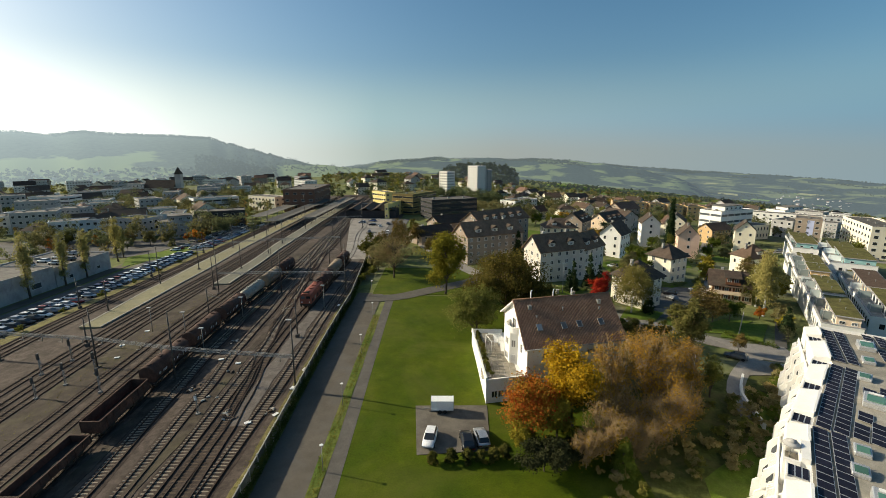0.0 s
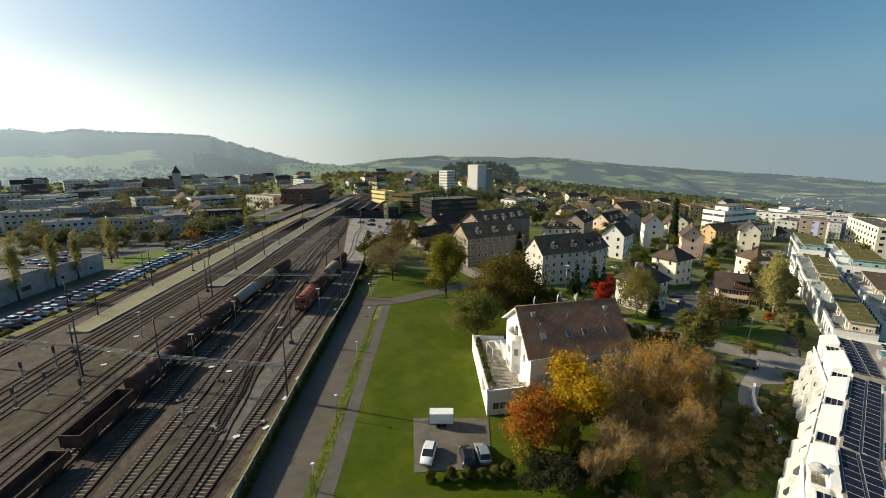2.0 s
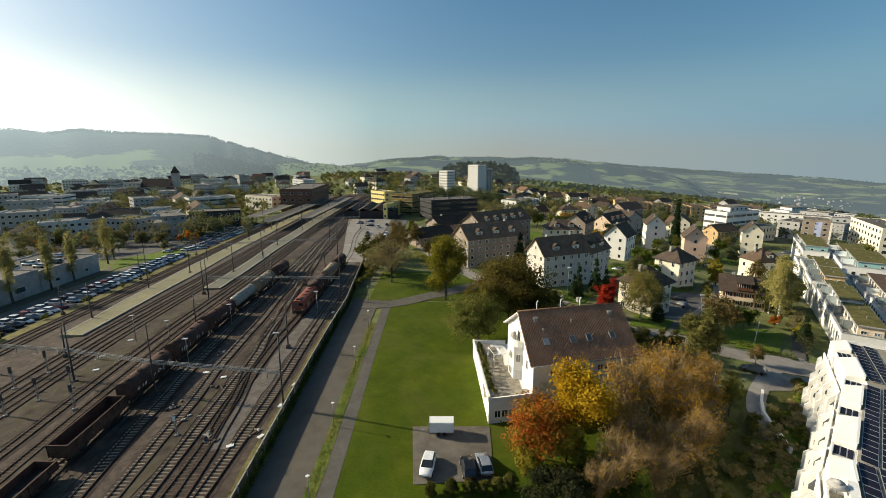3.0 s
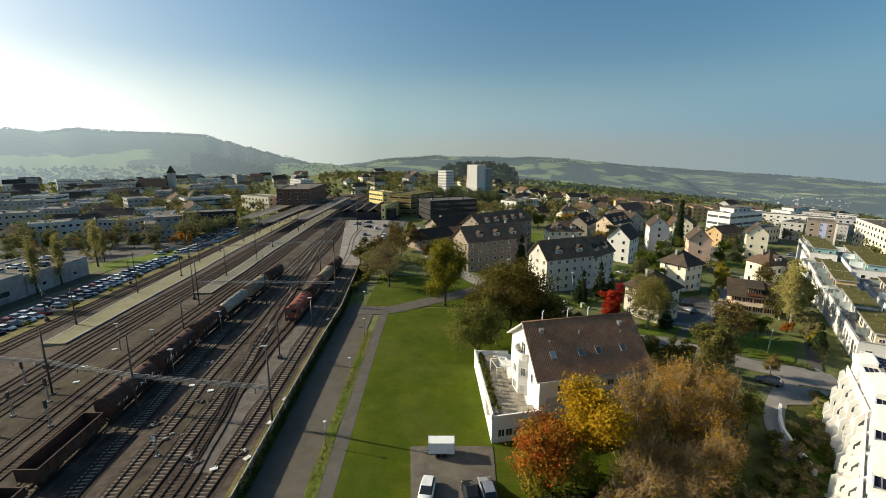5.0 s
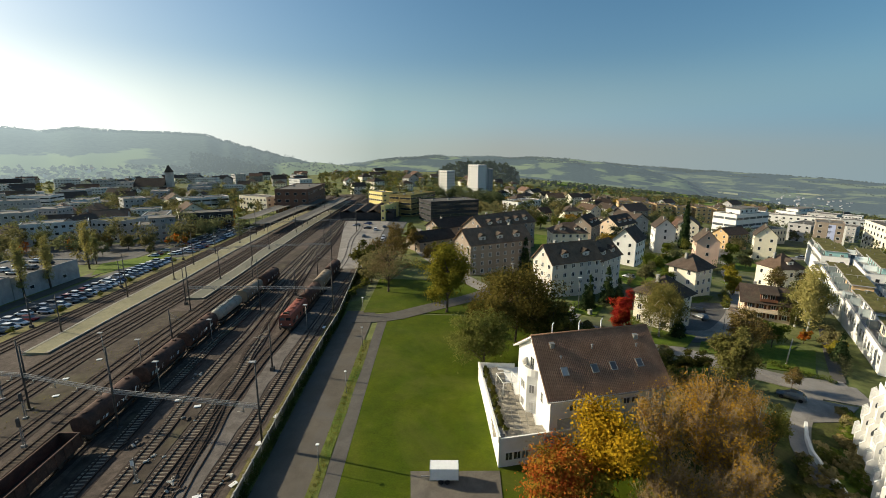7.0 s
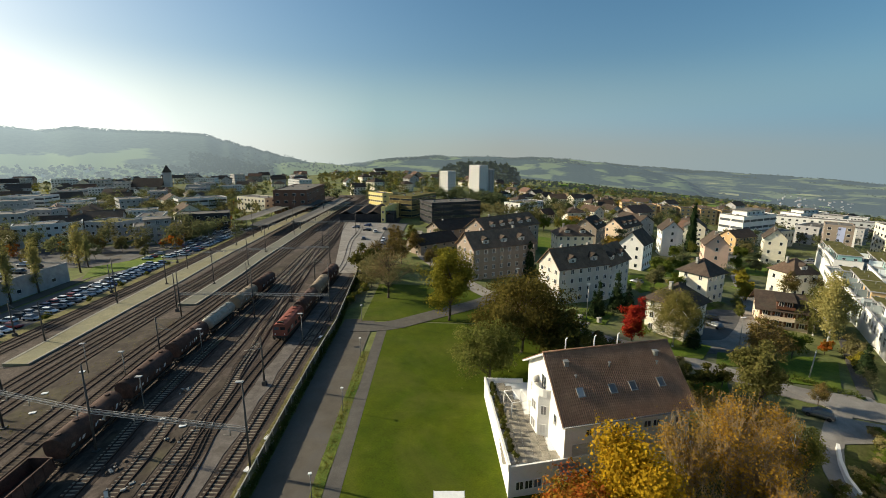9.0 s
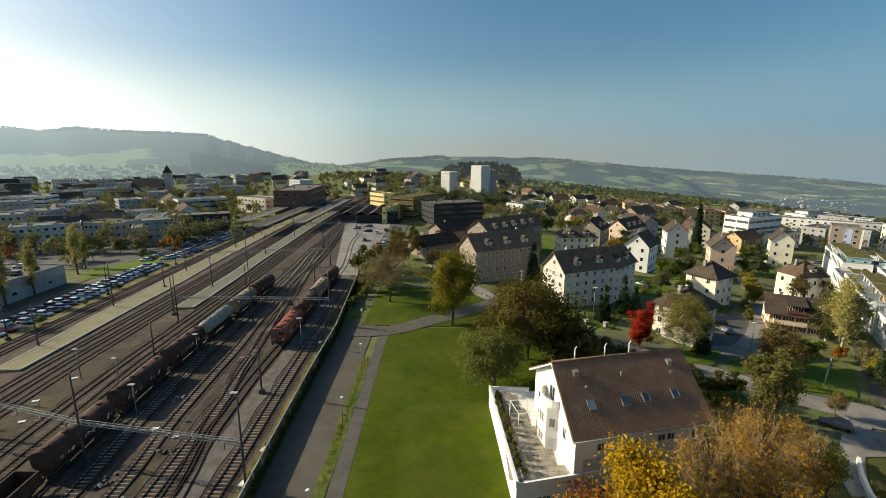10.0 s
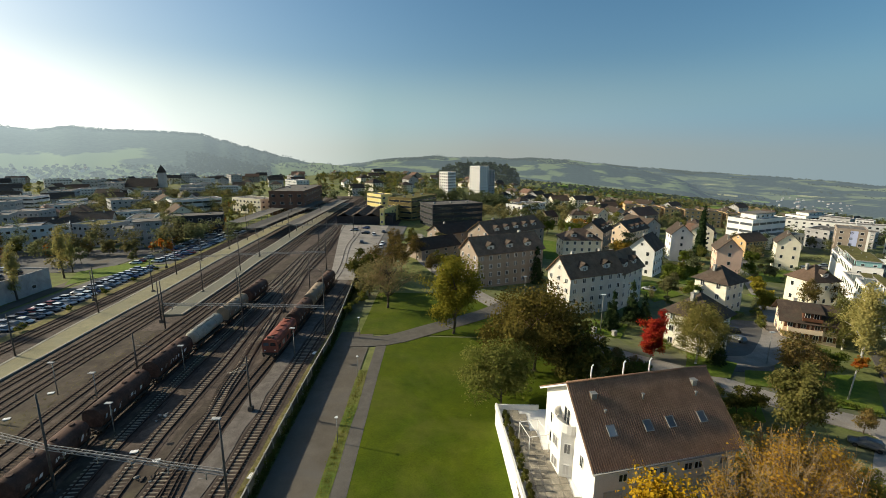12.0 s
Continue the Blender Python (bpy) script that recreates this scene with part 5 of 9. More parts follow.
scatter_trees(26, sector(30, 44, 300, 560))
scatter_trees(70, sector(-44, -22, 240, 480), size=(.5, .95), kinds=(0, 1, 1, 2, 2, 3, 5))
scatter_trees(14, sector(22, 37, 205, 300), avoid=((176, 270, 26), (206, 237, 14), (199, 303, 28), (218, 255, 18), (160, 229, 9), (166, 262, 12), (190, 272, 14)), size=(.45, .8))
scatter_trees(12, sector(14, 26, 205, 265), avoid=((92, 246, 13), (70, 232, 11), (112, 232, 9), (78, 193, 10)), size=(.6, 1.0))


def far_wood(name, label, places, size, lmat, seed, clumps=6, per=5, leaf=.45):
    """A wood far off: one object of many small clumps."""
    rng = np.random.default_rng(seed)
    cs, ds = [], []
    for x, y, z in places:
        h = size * rng.uniform(.7, 1.3)
        p, d = crown_points(rng, clumps, h, h * .1, h * .85, "round")
        cs.append(p + np.array([x, y, z]))
        ds.append(d)
    me = quads_mesh(name, leaves(rng, np.concatenate(cs), np.concatenate(ds), per, size * (.15 if per == 5 else .09), size * leaf), lmat)
    return tagged(new(name, me), label, "wood", "", "stuff")


# distant tree crowns carry the haze as emission as well
M_WOOD = hazed_mat("far_woods", (0.03, 0.042, 0.026), (0.045, 0.055, 0.03), HAZE_GLOW, 0.19, 0.02, 0.4, 0.6, 3.7)
M_WOOD_NEAR = hazed_mat("knoll_trees", (0.035, 0.05, 0.022), (0.06, 0.07, 0.03), HAZE_GLOW, 0.05, 0.02, 0.4, 0.6, 3.0)


def wood_places(ridge, front, crest, foot, n, s0, s1, mask=0.0):
    out = []
    while len(out) < n:
        a, s = _rng.uniform(ridge[0][0] + .3, ridge[-1][0] - .3), _rng.uniform(s0, s1)
        x, y, z = hill_z(ridge, front, crest, foot, a, s)
        if noise.noise((x * .004, y * .004, 1.3)) > mask or s > .97:
            out.append((x, y, z - 2))
    return out


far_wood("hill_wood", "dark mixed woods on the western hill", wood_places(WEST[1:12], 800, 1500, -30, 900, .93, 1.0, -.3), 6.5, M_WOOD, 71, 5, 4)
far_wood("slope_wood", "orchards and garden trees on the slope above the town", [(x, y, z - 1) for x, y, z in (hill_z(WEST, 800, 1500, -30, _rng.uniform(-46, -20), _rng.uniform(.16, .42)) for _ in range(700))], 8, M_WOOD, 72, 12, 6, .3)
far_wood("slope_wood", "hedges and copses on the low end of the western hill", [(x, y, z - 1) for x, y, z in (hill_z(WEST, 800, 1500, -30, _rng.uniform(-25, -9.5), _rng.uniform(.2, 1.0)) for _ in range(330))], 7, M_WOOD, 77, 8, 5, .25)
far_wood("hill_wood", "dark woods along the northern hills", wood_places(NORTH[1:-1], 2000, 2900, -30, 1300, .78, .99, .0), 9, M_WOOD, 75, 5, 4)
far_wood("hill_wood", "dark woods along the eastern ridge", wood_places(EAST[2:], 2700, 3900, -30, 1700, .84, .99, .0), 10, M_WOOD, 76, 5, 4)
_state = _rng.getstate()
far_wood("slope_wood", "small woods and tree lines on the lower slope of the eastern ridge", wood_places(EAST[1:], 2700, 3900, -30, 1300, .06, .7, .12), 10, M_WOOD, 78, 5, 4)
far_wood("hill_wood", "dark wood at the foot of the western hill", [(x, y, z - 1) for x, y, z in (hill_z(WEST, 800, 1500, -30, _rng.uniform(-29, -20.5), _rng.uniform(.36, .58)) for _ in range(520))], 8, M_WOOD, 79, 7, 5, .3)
for lm, lab, reg, n, h in ((L_TOWN, "dark trees in front of the tower blocks", sector(-2, 8, 385, 425), 46, 10), (L_TOWN_O, "olive trees behind the dark office building", sector(3, 9.5, 292, 350), 26, 8),
                           (L_TOWN, "garden trees between the houses of the town", sector(-44, -25, 250, 520), 75, 11.5), (L_TOWN_O, "autumn trees between the houses of the town", sector(-44, -23, 250, 540), 65, 11),
                           (L_TOWN, "garden trees between the apartment blocks", sector(24, 42, 285, 480), 60, 8)):
    far_wood("copse", lab, [(x, y, gz(x, y)) for x, y in (reg(_rng) for _ in range(n))], h, lm, 300 + n, 44, 12, .075)
_rng.setstate(_state)
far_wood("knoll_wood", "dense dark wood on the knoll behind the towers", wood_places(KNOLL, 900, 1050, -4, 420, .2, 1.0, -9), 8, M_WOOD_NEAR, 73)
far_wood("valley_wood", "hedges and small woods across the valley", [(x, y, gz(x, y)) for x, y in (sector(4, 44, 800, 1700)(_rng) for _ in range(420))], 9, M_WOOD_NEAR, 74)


def weeds(name, label, spots, size, lmat, seed, per=6):
    """Low plants nobody could count: one object."""
    rng = np.random.default_rng(seed)
    c = np.array([(x, y, gz(x, y) + .13 + size * .2) for x, y in spots])
    me = quads_mesh(name, leaves(rng, c, np.tile(np.array([[0, 0, 1.0]]), (len(c), 1)), per, size * .8, size), lmat)
    return tagged(new(name, me), label, "weeds", "", "stuff")


L_WEED = leaf_mat("leaves_weed", [(0.075, 0.075, 0.013), (0.15, 0.14, 0.025), (0.27, 0.22, 0.045)])
weeds("strip_weeds", "rough weeds and tufts between road and footpath", [(-15.95 + _rng.gauss(0, .36), _rng.uniform(30, 101)) for _ in range(1500)], .13, L_WEED, 81)
def fence_ivy():
    """Ivy that climbs the road side of the fence in uneven clumps."""
    rng = np.random.default_rng(82)
    c = []
    for _ in range(5200):
        y = rng.uniform(30, 157)
        x = -24.3 if y < 112 else -24.3 - (y - 112) * .075
        grow = .55 + 1.1 * noise.noise(Vector((y * .22, 3.1, 0))) + .7 * noise.noise(Vector((y * .9, 7.7, 0)))
        z = rng.uniform(0, 1) ** 1.6 * max(.35, min(2.25, .5 + grow * 1.3))
        c.append((x + abs(rng.normal(0, .10)) + .42 * max(0, 1 - z) * rng.uniform(0, 1), y, gz(x, y) + .12 + z))
    c = np.array(c)
    me = quads_mesh("fence_ivy", leaves(rng, c, np.tile(np.array([[.8, 0, .5]]), (len(c), 1)), 5, .16, .2), L_IVY)
    tagged(new("fence_ivy", me), "dark ivy and weeds climbing the concrete fence", "ivy", "", "stuff")


L_IVY = leaf_mat("leaves_ivy", [(0.03, 0.045, 0.012), (0.06, 0.08, 0.02), (0.12, 0.13, 0.035)])
fence_ivy()
weeds("verge_weeds", "dry tufts along the tracks", [(-25.4 + _rng.gauss(0, .35), _rng.uniform(32, 150)) for _ in range(900)], .2, L_WEED, 83)
weeds("lane_weeds", "thin weeds on the gravel between the tracks", [(x + _rng.gauss(0, .5), _rng.uniform(45, 122)) for x in (-68.4, -56.2, -66.2) for _ in range(260)], .16, L_WEED, 84, 4)
for i, lm in enumerate((L_TOWN_O, L_TOWN, L_TOWN_O, L_OLIVE, L_TOWN)):
    spots = [sector(*q)(_rng) for q, n in (((-46, -16, 480, 900), 32), ((-46, -21, 300, 520), 44), ((-9, 9, 400, 900), 70), ((18, 46, 420, 1100), 34), ((-15, -5, 360, 900), 50), ((9, 30, 480, 800), 50)) for _ in range(n)]
    far_wood("town_woods", "trees between the farther houses of the town", [(x, y, gz(x, y)) for x, y in spots], 8.5, lm, 90 + i, 12, 7, .2)
for i, lm in enumerate((L_TOWN, L_TOWN_O, L_TOWN, L_RUST)):
    spots = [sector(-46, -23, 232, 430)(_rng) for _ in range(34)] + [sector(9, 36, 268, 480)(_rng) for _ in range(12)]
    far_wood("town_trees", "trees and shrubs between the houses of the town", [(x, y, gz(x, y)) for x, y in spots], 6.5, lm, 120 + i, 14, 9, .12)
# bushes
BUSH = tree("garden_bush", frame_at(-1.5, 51.6), "clipped dark green bush on the parking lot edge", 2.0, 1.75, -.25, 150, 60, .13, L_DARK, seed=60, limbs=6, spread=.06, category="bush", group="bushes beside the parking lot", trunk_r=.05)
for x, y, s in ((1.1, 51.9, 1.1), (3.4, 52.0, 1.1), (5.2, 52.1, 1.05), (6.7, 52.3, 1.15), (8.3, 53.0, 1.1)):
    plant(BUSH, x, y, s, x * 40)
WILD = tree("wild_shrub", frame_at(34, 54), "dry tan ornamental shrub", 1.6, 1.8, .05, 70, 14, .22, L_BUSH, M_TWIG, seed=61, limbs=6, category="bush", group="shrubs of the garden", trunk_r=.04)
LOWB = tree("wild_shrub", frame_at(40, 64), "low green garden shrub", 1.6, 2.4, .05, 40, 12, .28, L_OLIVE, M_TWIG, seed=62, limbs=8, category="bush", group="shrubs of the garden", trunk_r=.04)
for i in range(64):
    a = _rng.uniform(0, 1)
    x, y = 18 + 32 * a + _rng.uniform(-5, 5), 43 + 21 * a + _rng.uniform(-5, 8)
    plant(_rng.choice((WILD, WILD, LOWB)), x, y, _rng.uniform(.6, 1.25), _rng.uniform(0, 360))
FRESH = tree("wild_shrub", frame_at(55, 69.5), "fresh green garden shrub beside the drive wall", 1.5, 1.9, .05, 60, 14, .24, L_BRIGHT, M_TWIG, seed=63, limbs=8, category="bush", group="shrubs of the garden", trunk_r=.04)
for i in range(26):
    x = _rng.uniform(52.5, 65)
    plant(_rng.choice((FRESH, FRESH, WILD)), x, x * 1.18 + _rng.uniform(-3.5, 2.5), _rng.uniform(.7, 1.3), _rng.uniform(0, 360))
for i in range(46):
    x = _rng.uniform(52.5, 66)
    plant(_rng.choice((WILD, LOWB, WILD)), x, x * 1.18 + _rng.uniform(-4, 3.5), _rng.uniform(.6, 1.3), _rng.uniform(0, 360))
for i in range(36):
    a, q = _rng.uniform(22, 53), _rng.uniform(4.0, 9.5)
    plant(_rng.choice((WILD, WILD, LOWB)), 27.9 + .68 * a - .733 * q, 30.8 + .733 * a + .68 * q, _rng.uniform(.6, 1.15), _rng.uniform(0, 360))
for i, (x, y) in enumerate(((-177, 215), (-169, 215), (-160, 214), (-152, 212), (-143, 212), (-134, 213), (-128.5, 219), (-129.5, 236), (-131, 255), (-130, 268), (-184, 214), (-125, 200))):
    plant(NEAR_KINDS[(1, 0, 1, 4, 1, 1, 5, 5, 1, 4, 0, 1)[i]], x, y, (.75, .65, .6, .7, .85, .7, .7, .65, .8, .7, .7, .5)[i], x * 7)
for i in range(16):
    plant(_rng.choice((LOWB, LOWB, WILD)), _rng.uniform(36, 50), _rng.uniform(84, 101), _rng.uniform(.7, 1.5), _rng.uniform(0, 360))
for k, x, y, s in ((0, 35.5, 90.5, .45), (0, 39.5, 86.5, .4), (1, 43.5, 95.5, .4), (4, 37.5, 82.5, .5)):
    plant(NEAR_KINDS[k], x, y, s, x * 9)
for i in range(14):
    plant(LOWB, -24 + _rng.uniform(-1.5, 1.5), 128 + i * 2.6, _rng.uniform(.8, 1.5), _rng.uniform(0, 360))


def hedge(pts, h, w, lmat, label, seed):
    """A clipped hedge: dense leaves along a line, on short stems."""
    rng = np.random.default_rng(seed)
    p = resample(pts, .8)
    t = empty("hedge", Matrix(), label, "hedge", "hedges of the gardens")
    bm = bmesh.new()
    for x, y in p[::2]:
        tube(bm, (x, y, gz(x, y) - .1), (x, y, gz(x, y) + h * .7), .05, .03, 4)
    tagged(part("stem", bm, M_BARK, t), kind="stuff")
    c = np.array([(x + rng.uniform(-w, w) * .5, y + rng.uniform(-w, w) * .5, gz(x, y) + .15 + rng.uniform(.2, 1) * h * .85) for x, y in p for _ in range(7)])
    share("foliage", quads_mesh("foliage", leaves(rng, c, np.tile(np.array([[0, 0, .6]]), (len(c), 1)), 9, .28, .3), lmat), Matrix(), t)


for i, (pts, h, w, lm) in enumerate(((((70, 138), (80, 141)), 1.4, 1.0, L_TOWN), (((58, 138.5), (69, 137)), 1.2, 1.0, L_GREEN), (((66, 97), (73.6, 91.0)), .8, .7, L_GREEN), (((78.5, 94.0), (88, 107), (98, 120)), 2.6, 2.2, L_TOWN_O),
                                   (((24, 121), (33, 126), (44, 127.5)), 1.1, .9, L_TOWN), (((84, 142), (97, 160)), 1.3, 1.0, L_TOWN), (((60, 152), (66, 164)), 1.3, 1.0, L_TOWN_O))):
    hedge(pts, h, w, lm, "clipped green hedge between the gardens", 300 + i)
for i, (pts, h, w, lm) in enumerate(((((96, 185), (110, 186)), 1.5, 1.2, L_TOWN),
                                   (((104, 150), (112, 152), (118, 150)), 1.4, 1.2, L_TOWN_O), (((128, 205), (146, 212)), 1.6, 1.4, L_TOWN), (((82, 204), (96, 208)), 1.6, 1.4, L_TOWN), (((44, 113.5), (47, 116), (46, 122)), 1.2, .9, L_GREEN),
                                   (((140, 232), (158, 233)), 1.8, 1.6, L_TOWN), (((168, 236), (190, 244)), 2.0, 2.0, L_TOWN), (((150, 175), (165, 200)), 2.0, 1.8, L_TOWN_O))):
    hedge(pts, h, w, lm, "clipped green hedge between the gardens", 320 + i)
for i in range(46):
    x, y = sector(20, 36, 150, 262)(_rng)
    plant(_rng.choice((LOWB, WILD, LOWB)), x, y, _rng.uniform(.8, 1.8), _rng.uniform(0, 360))


# ---- lamps along the path ----
def path_lamp(x, y):
    m = empty("path_lamp", frame_at(x, y), "slim grey path lamp with a flat white head", "lamp post", "lamps along the footpath")
    bm = bmesh.new()
    tube(bm, (0, 0, -.2), (0, 0, 4.0), .06, .045, 7)
    part("post", bm, M_STEEL, m)
    bm = bmesh.new()
    tube(bm, (0, 0, 4.0), (0, 0, 4.05), .08, .26, 12)
    tube(bm, (0, 0, 4.05), (0, 0, 4.12), .26, .2, 12)
    part("lamp_head", bm, M_LAMPHEAD, m)


for x, y in ((-15.6, 50.2), (-16.1, 64.3), (-16.2, 81.5), (-16.5, 98.5), (-19.5, 116.5), (-15.6, 36)):
    path_lamp(x, y)


def street_lamp(x, y, h):
    m = empty("street_lamp", frame_at(x, y), "tall slim steel street lamp", "street lamp", "street lamps")
    bm = bmesh.new()
    tube(bm, (0, 0, -.2), (0, 0, h), .09, .06, 7)
    part("post", bm, M_STEEL, m)
    bm = bmesh.new()
    box(bm, -.5, .5, -.18, .18, h, h + .12)
    part("lamp_head", bm, M_LAMPHEAD, m)


for x, y, h in ((34.6, 122.8, 9), (64.6, 110.8, 7), (20, 139, 8), (107, 141, 7)):
    street_lamp(x, y, h)


def lawn_pole(x, y, h):
    m = empty("pole", frame_at(x, y), "pale leaning wooden pole on a garden lawn", "pole")
    bm = bmesh.new()
    tube(bm, (0, 0, -.3), (.5, .1, h), .14, .10, 8)
    part("shaft", bm, M_CONCRETE, m)
    bm = bmesh.new()
    tube(bm, (.5, .1, h), (.51, .1, h + .12), .13, .04, 8)
    part("cap", bm, M_STEEL, m)


lawn_pole(69.8, 98.0, 5.6)


def gate_post(x, y):
    m = empty("gate_post", frame_at(x, y, 20), "low pale stone gate post beside the street", "post", "gate posts of the apartment house")
    bm = bmesh.new()
    box(bm, -.4, .4, -.4, .4, -.3, 1.25)
    part("shaft", bm, M_CONCRETE, m)
    bm = bmesh.new()
    box(bm, -.48, .48, -.48, .48, 1.25, 1.38)
    part("cap", bm, M_CONCRETE, m)


for x, y in ((32.8, 122.0), (37.0, 120.8)):
    gate_post(x, y)
plant(BUSH, 31.0, 123.4, 1.2, 30)
for x, y, s, sz in ((36.8, 124.4, .8, 1.15), (38.6, 126.2, .9, 1.5)):
    plant(SPRUCE, x, y, s, x * 7, sz)

# ---- windows, shared by all buildings ----
WINDOWS = {}


def mesh_of(name, bm, *mats):
    me = bpy.data.meshes.new(name)
    bm.normal_update()
    bm.to_mesh(me)
    bm.free()
    for m in mats:
        me.materials.append(m)
    return me


def window_meshes(w, h):
    """Frame with a middle bar, pane and sill of a window, each a mesh."""
    key = (round(w, 2), round(h, 2))
    if key not in WINDOWS:
        t = min(.09, w * .1)
        xs, zs = (-w / 2, -w / 2 + t, -t * .4, t * .4, w / 2 - t, w / 2), (0, t, h - t, h)
        bm = bmesh.new()
        g = [[bm.verts.new((x, 0, z)) for z in zs] for x in xs]
        for i in range(5):
            for j in range(3):
                if not (j == 1 and i in (1, 3)):
                    bm.faces.new((g[i][j], g[i + 1][j], g[i + 1][j + 1], g[i][j + 1]))
        ex = bmesh.ops.extrude_face_region(bm, geom=bm.faces[:])
        for v in ex["geom"]:
            if isinstance(v, bmesh.types.BMVert):
                v.co.y -= .07
        bmesh.ops.recalc_face_normals(bm, faces=bm.faces[:])
        frame_me = mesh_of("window", bm, M_FRAME)
        bm = bmesh.new()
        box(bm, -w / 2 + t, w / 2 - t, -.035, -.015, t, h - t)
        pane_me = mesh_of("pane", bm, M_GLASS)
        bm = bmesh.new()
        box(bm, -w / 2 - .08, w / 2 + .08, -.16, .0, -.08, -.002)
        sill_me = mesh_of("sill", bm, M_FRAME)
        WINDOWS[key] = (frame_me, pane_me, sill_me)
    return WINDOWS[key]


def window(w, h, m, parent, shutters=False, sill=False):
    """A window in the wall's plane that looks to -y."""
    f, p, s = window_meshes(w, h)
    o = share("window", f, m, parent)
    share("pane", p, Matrix(), o)
    if sill:
        share("sill", s, Matrix(), o)
    if shutters:
        key = ("shutter", round(w, 2), round(h, 2))
        if key not in WINDOWS:
            bm = bmesh.new()
            box(bm, -w * .24, w * .24, -.07, 0, -.02, h + .02)
            WINDOWS[key] = mesh_of("shutter", bm, M_SHUTTER)
        for sd in (-1, 1):
            share("shutter", WINDOWS[key], Matrix.Translation((sd * w * .76, 0, 0)), o)
    return o


def window_rows(b, x0, y0, x1, y1, z0, storeys, cols, w=1.1, h=1.4, sh=2.8, shutters=False, joined=None):
    """Windows on the wall from (x0, y0) to (x1, y1), whose outside is on the right hand of that way.
    joined: a bmesh that takes them all, where they are too small to pick apart."""
    rz = math.degrees(math.atan2(y1 - y0, x1 - x0))
    for s in range(storeys):
        for c in range(cols):
            k = (c + .5) / cols
            m = pose(x0 + (x1 - x0) * k, y0 + (y1 - y0) * k, z0 + s * sh, 0, 0, rz)
            if joined is None:
                window(w, h, m, b, shutters)
            else:
                t = min(.09, w * .1)
                for f in (((-w / 2, -.05, 0), (w / 2, -.05, 0), (w / 2, -.05, h), (-w / 2, -.05, h)), ((-w / 2 + t, -.06, t), (w / 2 - t, -.06, t), (w / 2 - t, -.06, h - t), (-w / 2 + t, -.06, h - t))):
                    joined.faces.new([joined.verts.new(m @ Vector(p)) for p in f]).material_index = 0 if f[0][2] == 0 else 1


def finish_windows(b, joined, frame_mat=None):
    if joined is not None:
        tagged(part("window_grid", joined, [frame_mat or M_FRAME, M_GLASS], b), kind="stuff")


# ---- houses with pitched roofs ----
def slab(bm, pts, t, mi=0):
    """A roof plane with thickness t below it."""
    a = [bm.verts.new(p) for p in pts]
    n = (Vector(pts[1]) - Vector(pts[0])).cross(Vector(pts[2]) - Vector(pts[1])).normalized()
    b = [bm.verts.new(Vector(p) - n * t) for p in pts]
    bm.faces.new(a).material_index = mi
    bm.faces.new(b[::-1]).material_index = mi
    for i in range(len(pts)):
        j = (i + 1) % len(pts)
        bm.faces.new((a[j], a[i], b[i], b[j])).material_index = mi


